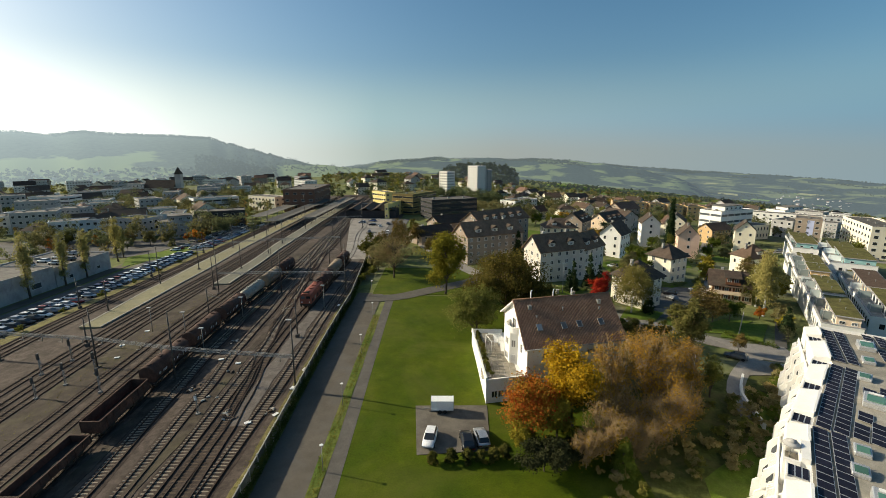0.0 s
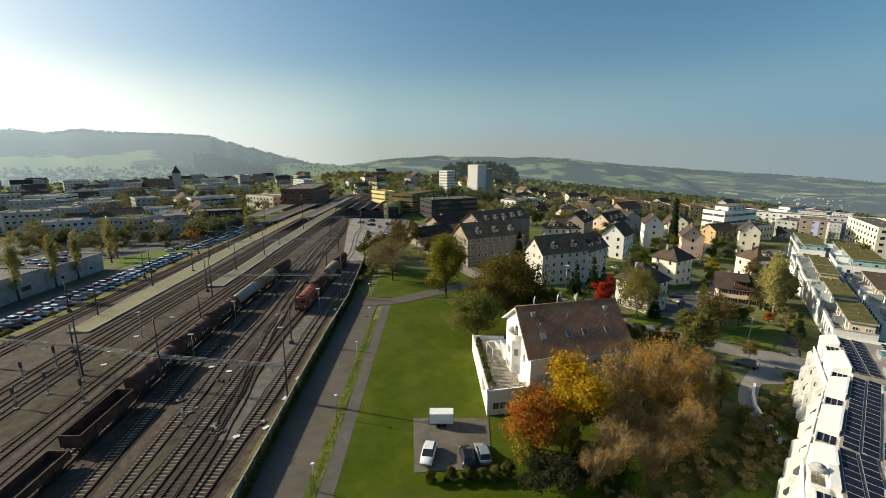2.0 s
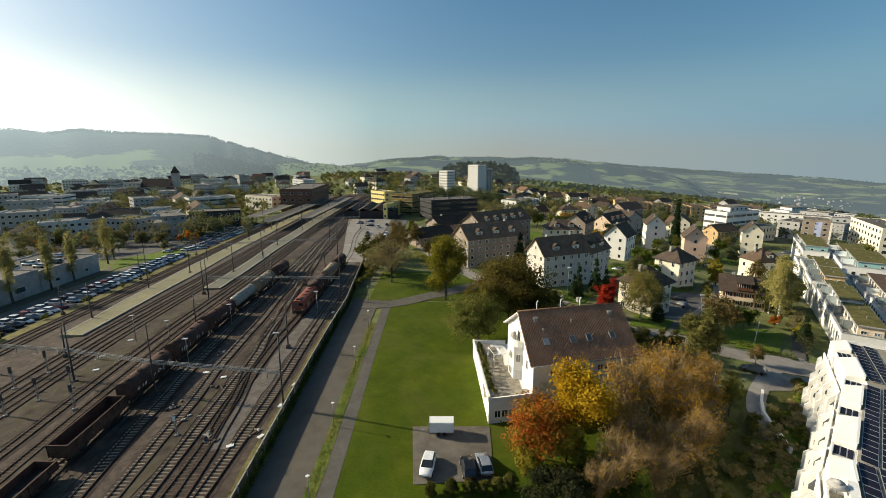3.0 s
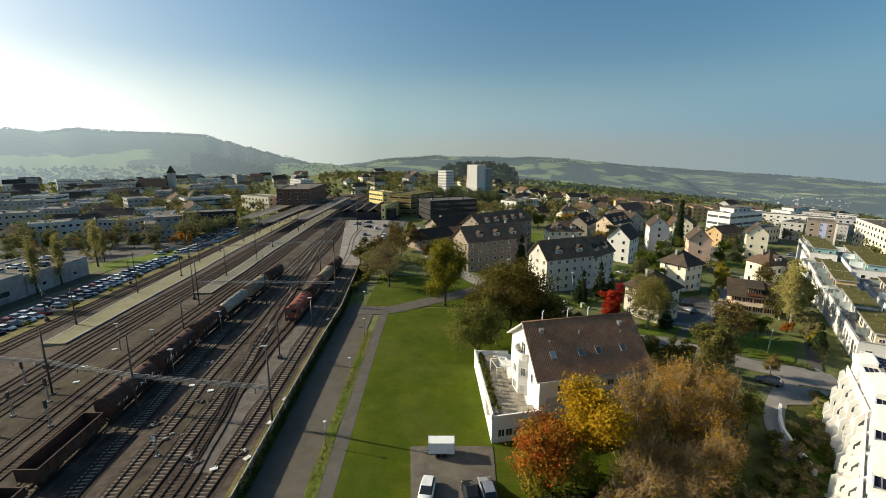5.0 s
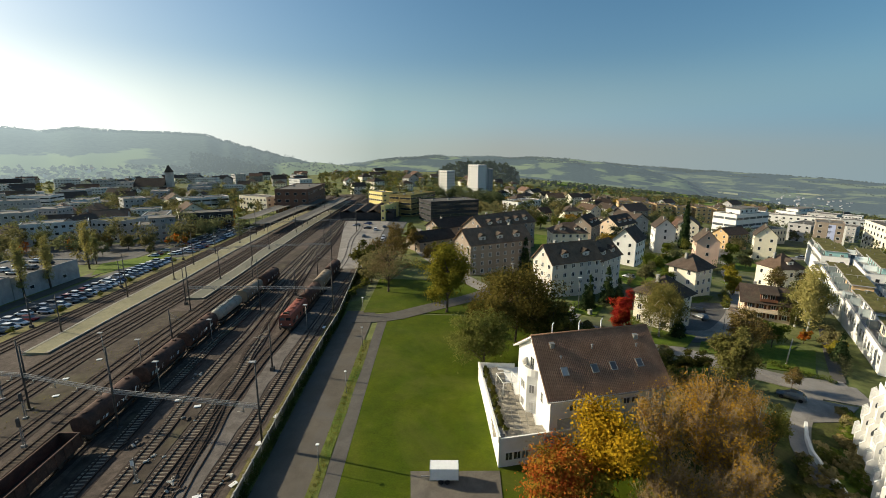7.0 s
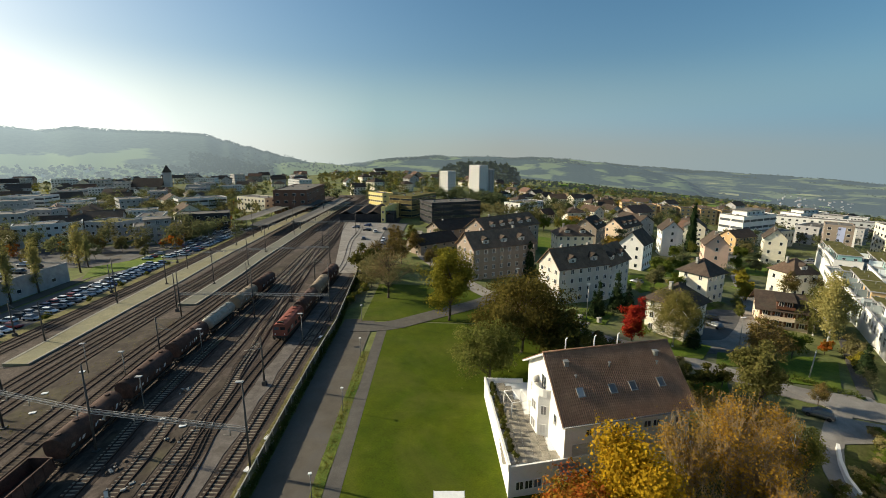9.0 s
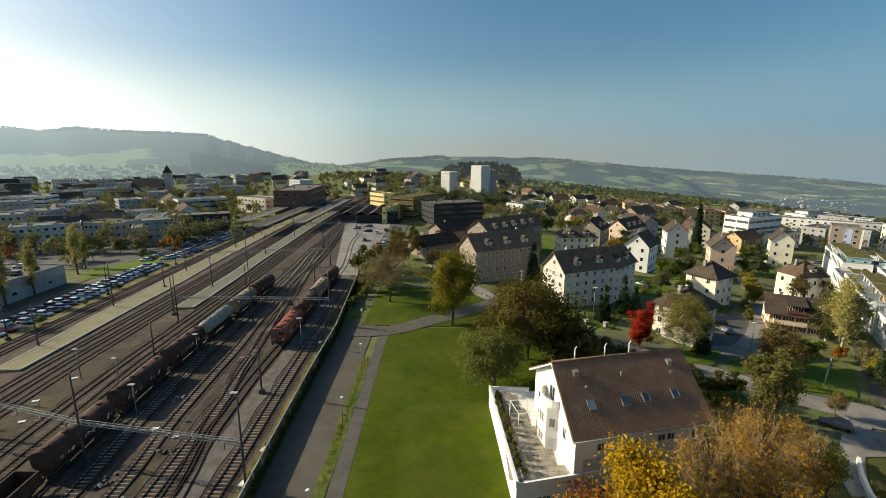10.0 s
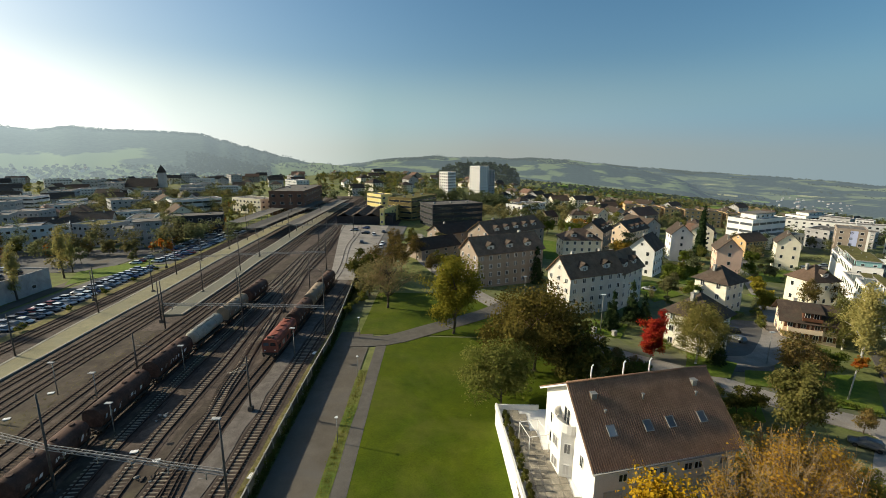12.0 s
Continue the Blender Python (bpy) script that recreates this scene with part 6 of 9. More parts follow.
def gable_house(x, y, w, d, rz, eave, rise, wall, roof, label, storeys=3, cols=(4, 2), hip=False, over=.6, far=False, dormers=0, chimneys=1, shutters=False, group="", name="house", detail=True, dormer_side=(-1,), foot=1.5):
    """A house with its ridge along its local x; x, y is its middle."""
    b = empty(name, frame_at(x, y, rz), label, "house", group)
    X, Y = w / 2, d / 2
    bm = bmesh.new()
    if hip:
        prism(bm, [(-X, -Y), (X, -Y), (X, Y), (-X, Y)], -foot, eave)
    else:
        base = [bm.verts.new((sx * X, sy * Y, -foot)) for sx, sy in ((-1, -1), (1, -1), (1, 1), (-1, 1))]
        top = [bm.verts.new((sx * X, sy * Y, eave)) for sx, sy in ((-1, -1), (1, -1), (1, 1), (-1, 1))]
        ap = [bm.verts.new((s * X, 0, eave + rise - .12)) for s in (-1, 1)]
        bm.faces.new((base[0], base[1], top[1], top[0]))
        bm.faces.new((base[2], base[3], top[3], top[2]))
        bm.faces.new((base[1], base[2], top[2], ap[1], top[1]))
        bm.faces.new((base[3], base[0], top[0], ap[0], top[3]))
        bm.faces.new((top[0], top[1], ap[1], ap[0]))
        bm.faces.new((top[2], top[3], ap[0], ap[1]))
    part("wall", bm, wall, b)
    bm = bmesh.new()
    k = rise / Y
    zo = eave - k * over + .12
    R = eave + rise + .12
    if hip:
        r = max(X - Y, .3)
        A = [(-X - over, -Y - over, zo), (X + over, -Y - over, zo), (X + over, Y + over, zo), (-X - over, Y + over, zo)]
        p, q = (-r, 0, R), (r, 0, R)
        slab(bm, [A[0], A[1], q, p], .16)
        slab(bm, [A[2], A[3], p, q], .16)
        slab(bm, [A[1], A[2], q], .16)
        slab(bm, [A[3], A[0], p], .16)
    else:
        g = X + over
        slab(bm, [(-g, -Y - over, zo), (g, -Y - over, zo), (g, 0, R), (-g, 0, R)], .16)
        slab(bm, [(g, Y + over, zo), (-g, Y + over, zo), (-g, 0, R), (g, 0, R)], .16)
        tube(bm, (-g, 0, R), (g, 0, R), .11, .11, 5)
    part("roof", bm, roof, b)
    for c in range(chimneys):
        cx = (-.25 if c == 0 else .28) * w
        bm = bmesh.new()
        ch = eave + rise + (.3 if hip else .7)
        box(bm, cx - .35, cx + .35, .25, .9, eave + rise * .6, ch)
        box(bm, cx - .42, cx + .42, .18, .97, ch, ch + .1)
        part("chimney", bm, M_CONCRETE, b)
    for c in range(dormers):
        for sgn in dormer_side:
            cx = ((c + .5) / dormers - .5) * w * .86
            dw, dz = 1.15, eave + rise * .18
            yf, yb = Y * .80, Y * .15
            dm = empty("dormer", pose(0, 0, 0, 0, 0, 0 if sgn < 0 else 180), "")
            dm.parent = b
            bm = bmesh.new()
            box(bm, cx - dw, cx + dw, -yf, -yb, dz, dz + 1.3)
            part("dormer_wall", bm, M_OFFWHITE, dm)
            bm = bmesh.new()
            zt = dz + 2.15
            slab(bm, [(cx - dw - .3, -yf - .35, dz + 1.12), (cx, -yf - .35, zt), (cx, -yb * .2, zt), (cx - dw - .3, -yb * .2, dz + 1.12)][::-1], .1)
            slab(bm, [(cx, -yf - .35, zt), (cx + dw + .3, -yf - .35, dz + 1.12), (cx + dw + .3, -yb * .2, dz + 1.12), (cx, -yb * .2, zt)][::-1], .1)
            v = [bm.verts.new(p) for p in ((cx - dw, -yf, dz + 1.3), (cx + dw, -yf, dz + 1.3), (cx, -yf, zt - .15))]
            bm.faces.new(v)
            part("dormer_roof", bm, M_ROOF_D, dm)
            window(1.0, .95, pose(cx, -yf, dz + .12), dm)
    if detail:
        sh = (eave - .4) / storeys
        z0 = sh * .34
        h = min(1.5, sh * .52)
        j = bmesh.new() if far else None
        window_rows(b, -X, -Y, X, -Y, z0, storeys, cols[0], 1.1, h, sh, shutters, j)
        window_rows(b, X, -Y, X, Y, z0, storeys, cols[1], 1.1, h, sh, shutters, j)
        window_rows(b, X, Y, -X, Y, z0, storeys, cols[0], 1.1, h, sh, shutters, j)
        window_rows(b, -X, Y, -X, -Y, z0, storeys, cols[1], 1.1, h, sh, shutters, j)
        finish_windows(b, j)
        if not hip:
            for s in (-1, 1):
                window(.9, 1.1, pose(s * X, 0, eave + rise * .22, 0, 0, 90 * s), b)
    return b


# ---- flat-roofed blocks ----
def block(x, y, w, d, rz, h, wall, label, storeys=4, cols=(6, 3), roof=None, win=(1.6, 1.4), bands=False, penthouse=False, balconies=0, name="apartment_building", category="apartment building", group="", foot=1.5, frame_mat=None):
    b = empty(name, frame_at(x, y, rz), label, category, group)
    X, Y = w / 2, d / 2
    bm = bmesh.new()
    prism(bm, [(-X, -Y), (X, -Y), (X, Y), (-X, Y)], -foot, h)
    part("wall", bm, wall, b)
    bm = bmesh.new()
    box(bm, -X + .3, X - .3, -Y + .3, Y - .3, h + .004, h + .06)
    part("roof", bm, roof or M_TOWNROOF, b)
    bm = bmesh.new()
    for x0, x1, y0, y1 in ((-X - .06, X + .06, -Y - .06, -Y + .28), (-X - .06, X + .06, Y - .28, Y + .06), (-X - .06, -X + .28, -Y + .28, Y - .28), (X - .28, X + .06, -Y + .28, Y - .28)):
        box(bm, x0, x1, y0, y1, h - .1, h + .42)
    part("parapet", bm, wall, b)
    for i in range(max(2, int(w / 9))):
        cx = (i + .5) / max(2, int(w / 9)) * w - X
        bm = bmesh.new()
        box(bm, cx - .6, cx + .6, -.5, .5, h + .05, h + .9)
        part("roof_vent", bm, M_STEEL, b)
    if penthouse:
        bm = bmesh.new()
        box(bm, -X * .55, X * .55, -Y * .6, Y * .6, h + .06, h + 2.9)
        part("penthouse", bm, wall, b)
        bm = bmesh.new()
        box(bm, -X * .6, X * .6, -Y * .68, Y * .68, h + 2.9, h + 3.15)
        part("penthouse_roof", bm, M_TOWNROOF, b)
        window_rows(b, -X * .55, -Y * .6, X * .55, -Y * .6, h + .7, 1, max(2, cols[0] // 2), win[0], win[1])
    sh = (h - .3) / storeys
    z0 = sh * .32
    j = bmesh.new()
    if bands:
        for s in range(storeys):
            for (x0, y0, x1, y1) in ((-X, -Y, X, -Y), (X, -Y, X, Y), (X, Y, -X, Y), (-X, Y, -X, -Y)):
                n = math.hypot(x1 - x0, y1 - y0)
                c = max(1, int(n / 6))
                window_rows(b, x0, y0, x1, y1, z0 + s * sh, 1, c, n / c * .94, min(1.5, sh * .45), joined=j)
    else:
        for (x0, y0, x1, y1, c) in ((-X, -Y, X, -Y, cols[0]), (X, -Y, X, Y, cols[1]), (X, Y, -X, Y, cols[0]), (-X, Y, -X, -Y, cols[1])):
            window_rows(b, x0, y0, x1, y1, z0, storeys, c, win[0], min(win[1], sh * .6), sh, joined=j)
    finish_windows(b, j, frame_mat)
    for i in range(balconies):
        for s in range(storeys):
            cx = (i + .5) / balconies * w - X
            bm = bmesh.new()
            box(bm, cx - 1.7, cx + 1.7, -Y - 1.5, -Y, s * sh + .1, s * sh + .28)
            box(bm, cx - 1.7, cx + 1.7, -Y - 1.5, -Y - 1.42, s * sh + .28, s * sh + 1.2)
            for e in (-1.7, 1.62):
                box(bm, cx + e, cx + e + .08, -Y - 1.42, -Y, s * sh + .28, s * sh + 1.2)
            part("balcony", bm, wall, b)
    return b


# the residential quarter
gable_house(17.0, 163.0, 24, 10.5, 27, 10.6, 4.2, M_BEIGE, M_ROOF_A, "beige four-storey apartment house with dark tiled roof and dormers", 4, (8, 3), dormers=3, chimneys=2, name="apartment_house")
gable_house(24.5, 203, 32, 12, 40, 10.6, 4.2, M_BEIGE, M_ROOF_A, "beige apartment house with dark roof and dormers", 4, (8, 3), dormers=5, chimneys=2, name="apartment_house", far=True)
gable_house(36.2, 140.8, 17.3, 9.0, 24, 10.4, 4.4, M_OFFWHITE, M_ROOF_A, "off-white four-storey apartment house with dark roof and dormers", 4, (6, 3), dormers=2, chimneys=2, name="apartment_house")
gable_house(47.6, 148.6, 13.4, 9.2, 44.0, 10.3, 4.3, M_OFFWHITE, M_ROOF_A, "off-white apartment house wing with dark roof and dormers", 4, (4, 3), dormers=2, chimneys=1, name="apartment_house")
gable_house(55, 208, 15, 11, 0, 8.6, 3.6, M_CREAM, M_ROOF_D, "cream house with a dark hipped roof and dormers", 3, (5, 3), hip=True, dormers=2, chimneys=1, far=True)
gable_house(74.6, 189, 12, 9.0, 50, 10.2, 4.4, M_WHITE, M_ROOF_D, "white house with a steep dark gable roof", 3, (4, 2), chimneys=1, far=True)
gable_house(70.5, 232, 15, 11, 55, 9.6, 4.2, M_BEIGE, M_ROOF_D, "grey-beige house with dark gable roof and dormers", 3, (4, 2), dormers=2, far=True)
gable_house(92, 246, 20, 11, 42, 9.6, 4.2, M_PEACH, M_ROOF_D, "peach apartment house with dark roof and dormers", 3, (6, 2), dormers=3, far=True)
gable_house(104.5, 222, 10.5, 8.5, 75, 12.5, 4.0, M_WHITE, M_ROOF_D, "tall white house with steep dark roof", 4, (3, 1), far=True)
gable_house(77.6, 149.2, 8.8, 8.8, 30, 9.2, 3.4, M_CREAM, M_ROOF_D, "cream house with a brown pyramid roof", 3, (3, 2), hip=True, chimneys=1, over=.9)
gable_house(53.6, 118.0, 9.4, 9.2, 36, 8.6, 3.6, M_CREAM, M_ROOF_D, "cream house with a dark brown hipped roof behind trees", 3, (3, 3), hip=True, chimneys=1, over=.9)
gable_house(112.0, 199.5, 10.5, 8.5, 68, 10.6, 4.4, M_PINK, M_ROOF_D, "salmon pink house with steep dark roof", 3, (3, 1), shutters=True, far=True)
CHALET = gable_house(88.2, 130.5, 10.5, 9.6, -28, 5.4, 3.0, M_PEACH, M_ROOF_D, "peach chalet-style house with brown roof and wooden balcony", 2, (4, 2), shutters=True, over=1.1)
_bm = bmesh.new()
box(_bm, -4.4, 2.2, -6.0, -4.83, 2.5, 2.68)
box(_bm, -4.4, 2.2, -6.0, -5.92, 2.68, 3.55)
for _x in (-4.4, 2.12):
    box(_bm, _x, _x + .08, -5.92, -4.83, 2.68, 3.55)
part("balcony", _bm, M_PEACH, CHALET)
_bm = bmesh.new()
box(_bm, -1.7, 1.7, -4.6, -.6, 5.3, 7.7)
part("dormer", _bm, M_SHUTTER, CHALET, "wooden front of a wide dormer")
_bm = bmesh.new()
slab(_bm, [(-2.2, -5.6, 7.5), (2.2, -5.6, 7.5), (2.2, -.1, 8.6), (-2.2, -.1, 8.6)], .14)
part("dormer_roof", _bm, M_ROOF_D, CHALET)
_bm = bmesh.new()
box(_bm, -1.9, 1.9, -5.7, -4.62, 5.5, 5.6)
box(_bm, -1.9, 1.9, -5.7, -5.64, 5.6, 6.3)
part("dormer_balcony", _bm, M_SHUTTER, CHALET, "brown wooden balcony")
for _x in (-.85, .85):
    window(1.1, 1.4, pose(_x, -4.6, 5.8), CHALET)
gable_house(152, 220, 10, 8.5, 60, 12.4, 4.2, M_CREAM, M_ROOF_D, "cream house with steep brown gable roof", 3, (3, 2), far=True)
gable_house(116.5, 163, 9.6, 9.0, 10, 8.8, 4.0, M_CREAM, M_ROOF, "cream house with brown hipped roof and white dormer", 2, (3, 2), hip=True, dormers=1, far=True)
gable_house(139, 262, 13, 10, 60, 10.4, 3.8, M_CREAM, M_ROOF_D, "cream house behind the cypress with brown roof", 4, (3, 2), far=True)
gable_house(154, 248, 14.5, 9, 20, 8.4, 3.0, M_OCHRE, M_ROOF, "ochre yellow apartment house with brown roof", 3, (6, 2), far=True)
block(180, 280, 31, 14, 25, 16.5, M_WHITE, "long white modern office building with window bands", 4, (9, 3), bands=True, penthouse=True, category="office building", name="office_building")
block(345, 440, 40, 18, 20, 12.0, M_WHITE, "white flat-roofed office building far off", 3, (9, 3), bands=True, penthouse=True, category="office building", name="office_building")
for i in range(6):
    block(158 + i * 14.5, 398 - i * 4, 12, 12, -12, 12.5, M_OCHRE, "brown apartment block with loggias and dark roof edge", 4, (3, 3), roof=M_ROOF_D, group="row of brown blocks")
BAYS = block(214, 257, 15, 12, 52, 15.5, M_BEIGE, "brown apartment block with white and blue bays", 5, (4, 3))
for _x0, _x1, _m in ((-7.55, -5.4, M_WHITE), (5.9, 7.55, M_BAYBLUE)):
    _bm = bmesh.new()
    box(_bm, _x0, _x1, -6.9, -5.98, -1, 14.9)
    part("bay", _bm, _m, BAYS)
_bm = bmesh.new()
box(_bm, -7.56, -7.44, -2.5, .5, -1, 14.9)
part("bay", _bm, M_BAYBLUE, BAYS)
block(231, 236, 44, 13, 63, 16.5, M_CREAM, "long cream apartment block with many windows", 5, (10, 3), win=(1.9, 1.6))
block(270, 358, 62, 13, -40, 12.0, M_WHITE, "long white apartment block", 4, (14, 3), win=(1.7, 1.4))
block(318, 352, 50, 13, -30, 12.0, M_WHITE, "long white apartment block far down the slope", 4, (12, 3), win=(1.7, 1.4))
block(228, 288, 22, 12, 30, 11.5, M_GREY, "grey apartment block with balconies", 4, (5, 3), balconies=3)
block(190, 272, 22, 10, 20, 8.5, M_CREAM, "low cream building with tall windows", 2, (8, 2), win=(1.0, 2.0))
block(60, 350, 30, 14, 45, 9.0, M_WHITE, "white three-storey apartment house", 3, (8, 3))
gable_house(-5, 194, 18, 10, 38, 4.4, 3.0, M_BEIGE, M_ROOF_D, "low house with a wide dark roof among trees", 2, (4, 2), far=True)
gable_house(4, 224, 22, 11, 38, 5.5, 3.2, M_BEIGE, M_ROOF_D, "low apartment house with dark roof among trees", 2, (5, 2), far=True)
# around the station
block(3.5, 274, 30, 18, 24, 12.4, M_DARKWALL, "dark anthracite office building with glass front", 4, (7, 4), bands=True, frame_mat=M_METALROOF, category="office building", name="office_building")
block(-19, 298, 30, 16, 62, 13.0, M_OLIVEWALL, "olive brown glazed office building with a planted roof", 4, (8, 3), roof=M_GREENROOF, bands=True, frame_mat=M_YELLOW, category="office building", name="office_building")
block(-30.5, 275, 2.2, 26, -14, 8.5, M_YELLOW, "bright yellow stair wing of an office building", 2, (1, 5), win=(1.2, 1.3), category="office building", name="office_building")
block(-44, 331, 17, 9, -48, 10.5, M_YELLOW, "yellow building with rows of windows", 3, (7, 2), win=(1.8, 1.3), category="office building", name="office_building")
block(34.5, 460, 13.0, 12.5, -46, 32, M_WHITE, "white residential tower block with balconies", 12, (4, 4), name="tower_block", category="tower block")
block(4, 440, 11.0, 10.5, -46, 24, M_WHITE, "white residential tower block", 9, (4, 4), name="tower_block", category="tower block")
block(44.5, 472, 10, 10, 20, 29, M_GREY, "grey rear wing of a tower block", 11, (3, 3), name="tower_block", category="tower block")
block(-104, 345, 22, 58, 3, 14.5, M_RUST, "rust-red station building with flat roof", 3, (4, 8), win=(2.4, 1.6), category="station building", name="station_building")
block(-178, 345, 32, 14, 43, 11, M_PALE, "white office building with window bands", 3, (9, 3), bands=True, category="office building", name="office_building")
block(-134, 342, 30, 14, -30, 10.0, M_CREAM, "cream office building near the station", 3, (8, 3), win=(1.7, 1.4), category="office building", name="office_building")
block(-193, 234, 26, 12, 38, 10.4, M_PALE, "white commercial building with square windows", 3, (9, 4), category="commercial building", name="commercial_building")
block(-166, 240, 18, 14, -12, 10.4, M_GREY, "grey flat-roofed commercial building", 3, (6, 4), roof=M_GREENROOF, category="commercial building", name="commercial_building")
block(-141, 236, 20, 14, 32, 8.6, M_SHED, "grey flat-roofed commercial building", 3, (7, 4), penthouse=True, category="commercial building", name="commercial_building")
block(-132, 262, 26, 14, 24, 10, M_DARKWALL, "dark flat-roofed commercial building", 3, (6, 3), category="commercial building", name="commercial_building")
block(-288, 330, 26, 16, 10, 14, M_PALE, "white apartment block in the town", 5, (7, 3), bands=True)
block(-262, 370, 22, 60, -30, 6.5, M_GREY, "long low grey hall", 1, (4, 12), roof=M_METALROOF, category="hall", name="industrial_hall")
block(-141.0, 121, 24, 42, 0, 7.6, M_SHED, "large grey warehouse with few windows", 1, (2, 3), win=(3.6, 1.8), category="warehouse", name="warehouse")
block(-140.0, 154.6, 22, 24.6, 0, 6.8, M_SHED, "low grey building with a parking deck on its roof", 1, (3, 2), roof=M_ASPHALT, win=(1.6, 1.2), category="parking deck", name="parking_deck")


def canopy(x0, x1, y0, y1, h, label):
    c = empty("platform_canopy", Matrix(), label, "platform roof", "platform roofs of the station")
    z = gz((x0 + x1) / 2, (y0 + y1) / 2) + .6
    bm = bmesh.new()
    xm = (x0 + x1) / 2
    slab(bm, [(x0, y0, z + h + .5), (xm, y0, z + h), (xm, y1, z + h), (x0, y1, z + h + .5)], .18)
    slab(bm, [(xm, y0, z + h), (x1, y0, z + h + .5), (x1, y1, z + h + .5), (xm, y1, z + h)], .18)
    part("roof", bm, M_METALROOF, c)
    y = y0 + 4
    while y < y1:
        bm = bmesh.new()
        tube(bm, (xm, y, z - .2), (xm, y, z + h), .16, .13, 8)
        part("column", bm, M_STEEL, c)
        y += 9


canopy(-94.5, -86, 232, 350, 3.8, "long grey butterfly roof over a platform")
canopy(-76.5, -69, 238, 350, 3.8, "long grey butterfly roof over a platform")
canopy(-112, -103, 255, 330, 4.2, "grey roof beside the station square")


def goods_shed():
    s = empty("goods_shed", frame_at(-43, 282, 0), "low dark goods shed with ridged roofs", "shed")
    bm = bmesh.new()
    box(bm, -15, 15, -18, 18, -1, 4.6)
    part("wall", bm, M_DARKWALL, s)
    for i in range(4):
        bm = bmesh.new()
        x0 = -15 + i * 7.5
        slab(bm, [(x0 - .1, -18.5, 4.6), (x0 + 3.7, -18.5, 6.4), (x0 + 3.7, 18.5, 6.4), (x0 - .1, 18.5, 4.6)], .15)
        slab(bm, [(x0 + 3.7, -18.5, 6.4), (x0 + 7.4, -18.5, 4.6), (x0 + 7.4, 18.5, 4.6), (x0 + 3.7, 18.5, 6.4)], .15)
        part("roof", bm, M_ROOF_D, s)


goods_shed()


def church():
    c = empty("church", frame_at(-303, 487, 6), "grey church with a square tower and dark roof", "church")
    bm = bmesh.new()
    box(bm, 12, 18, -3, 3, -2, 23)
    part("tower", bm, M_GREY, c)
    bm = bmesh.new()
    v = [bm.verts.new(p) for p in ((11.6, -3.4, 23), (18.4, -3.4, 23), (18.4, 3.4, 23), (11.6, 3.4, 23), (15, 0, 31))]
    for i in range(4):
        bm.faces.new((v[i], v[(i + 1) % 4], v[4]))
    bm.faces.new(v[3::-1])
    part("spire", bm, M_ROOF_D, c)
    bm = bmesh.new()
    box(bm, -18, 12, -7, 7, -2, 9)
    part("nave", bm, M_GREY, c)
    bm = bmesh.new()
    slab(bm, [(-18.5, -8, 8.6), (12, -8, 8.6), (12, 0, 17), (-18.5, 0, 17)], .2)
    slab(bm, [(12, 8, 8.6), (-18.5, 8, 8.6), (-18.5, 0, 17), (12, 0, 17)], .2)
    part("roof", bm, M_ROOF_D, c)


church()

# houses further off, a few kinds that repeat
TOWN = []
for i, (w, d, e, r, wall, roof, hip, lab) in enumerate(((13, 10, 6.2, 3.8, M_WHITE, M_ROOF_D, False, "white house with dark gable roof"), (14, 11, 8.4, 3.6, M_CREAM, M_ROOF, False, "cream house with brown gable roof"),
                                                    (12, 12, 7.8, 3.2, M_CREAM, M_ROOF_D, True, "cream house with dark hipped roof"), (18, 11, 9.2, 3.6, M_BEIGE, M_ROOF_R, False, "beige apartment house with reddish roof"),
                                                    (11, 9, 5.8, 3.8, M_PEACH, M_ROOF_R, False, "peach house with red tiled roof"), (16, 11, 8.8, 3.4, M_GREY, M_ROOF_D, False, "grey house with dark roof"))):
    x, y = ((-214, 262), (112, 300), (88, 318), (-236, 290), (140, 330), (-190, 268))[i]
    TOWN.append(gable_house(x, y, w, d, 20 + i * 37, e, r, wall, roof, lab + " in the town", 2 if e < 7 else 3, (4, 2), hip=hip, far=True, group="houses of the town"))
FLAT = [block(-250, 268, 22, 13, 15, 10.5, M_PALE, "pale grey flat-roofed apartment block in the town", 4, (9, 4), group="blocks of the town", win=(1.4, 1.3)),
        block(-300, 286, 18, 13, -15, 12, M_GREY, "grey flat-roofed block in the town", 4, (7, 4), group="blocks of the town", win=(1.4, 1.3))]


def spread_houses(n, region, gap, kinds, size=(.85, 1.15), kept=[(158 + i * 14.5, 385 - i * 4) for i in range(6)] + [(158 + i * 14.5, 370 - i * 4) for i in range(6)] + [(199, 303), (190, 280), (210, 320), (345, 440), (345, 420), (270, 358), (318, 352), (247, 258), (218, 255), (60, 350), (-104, 345), (-178, 345), (-303, 487), (-285, 487), (-166, 326), (-134, 342)]):
    made = tries = 0
    while made < n and tries < n * 60:
        tries += 1
        x, y = region(_rng)
        if any((x - a) ** 2 + (y - b) ** 2 < gap * gap for a, b in kept):
            continue
        kept.append((x, y))
        s = _rng.uniform(*size)
        copy_thing(_rng.choice(kinds), frame_at(x, y, _rng.choice((20, 35, 110, 125)) + _rng.uniform(-12, 12)) @ Matrix.Diagonal((s, s, s, 1)))
        made += 1


spread_houses(34, sector(9, 31, 290, 560), 22, TOWN)
spread_houses(14, sector(31, 43, 400, 640), 26, TOWN + FLAT)
spread_houses(40, sector(-45, -27, 300, 560), 24, TOWN + FLAT + FLAT)
spread_houses(54, sector(-46, -17, 520, 850), 26, TOWN + FLAT)
spread_houses(34, sector(-14, 9, 420, 860), 24, TOWN)


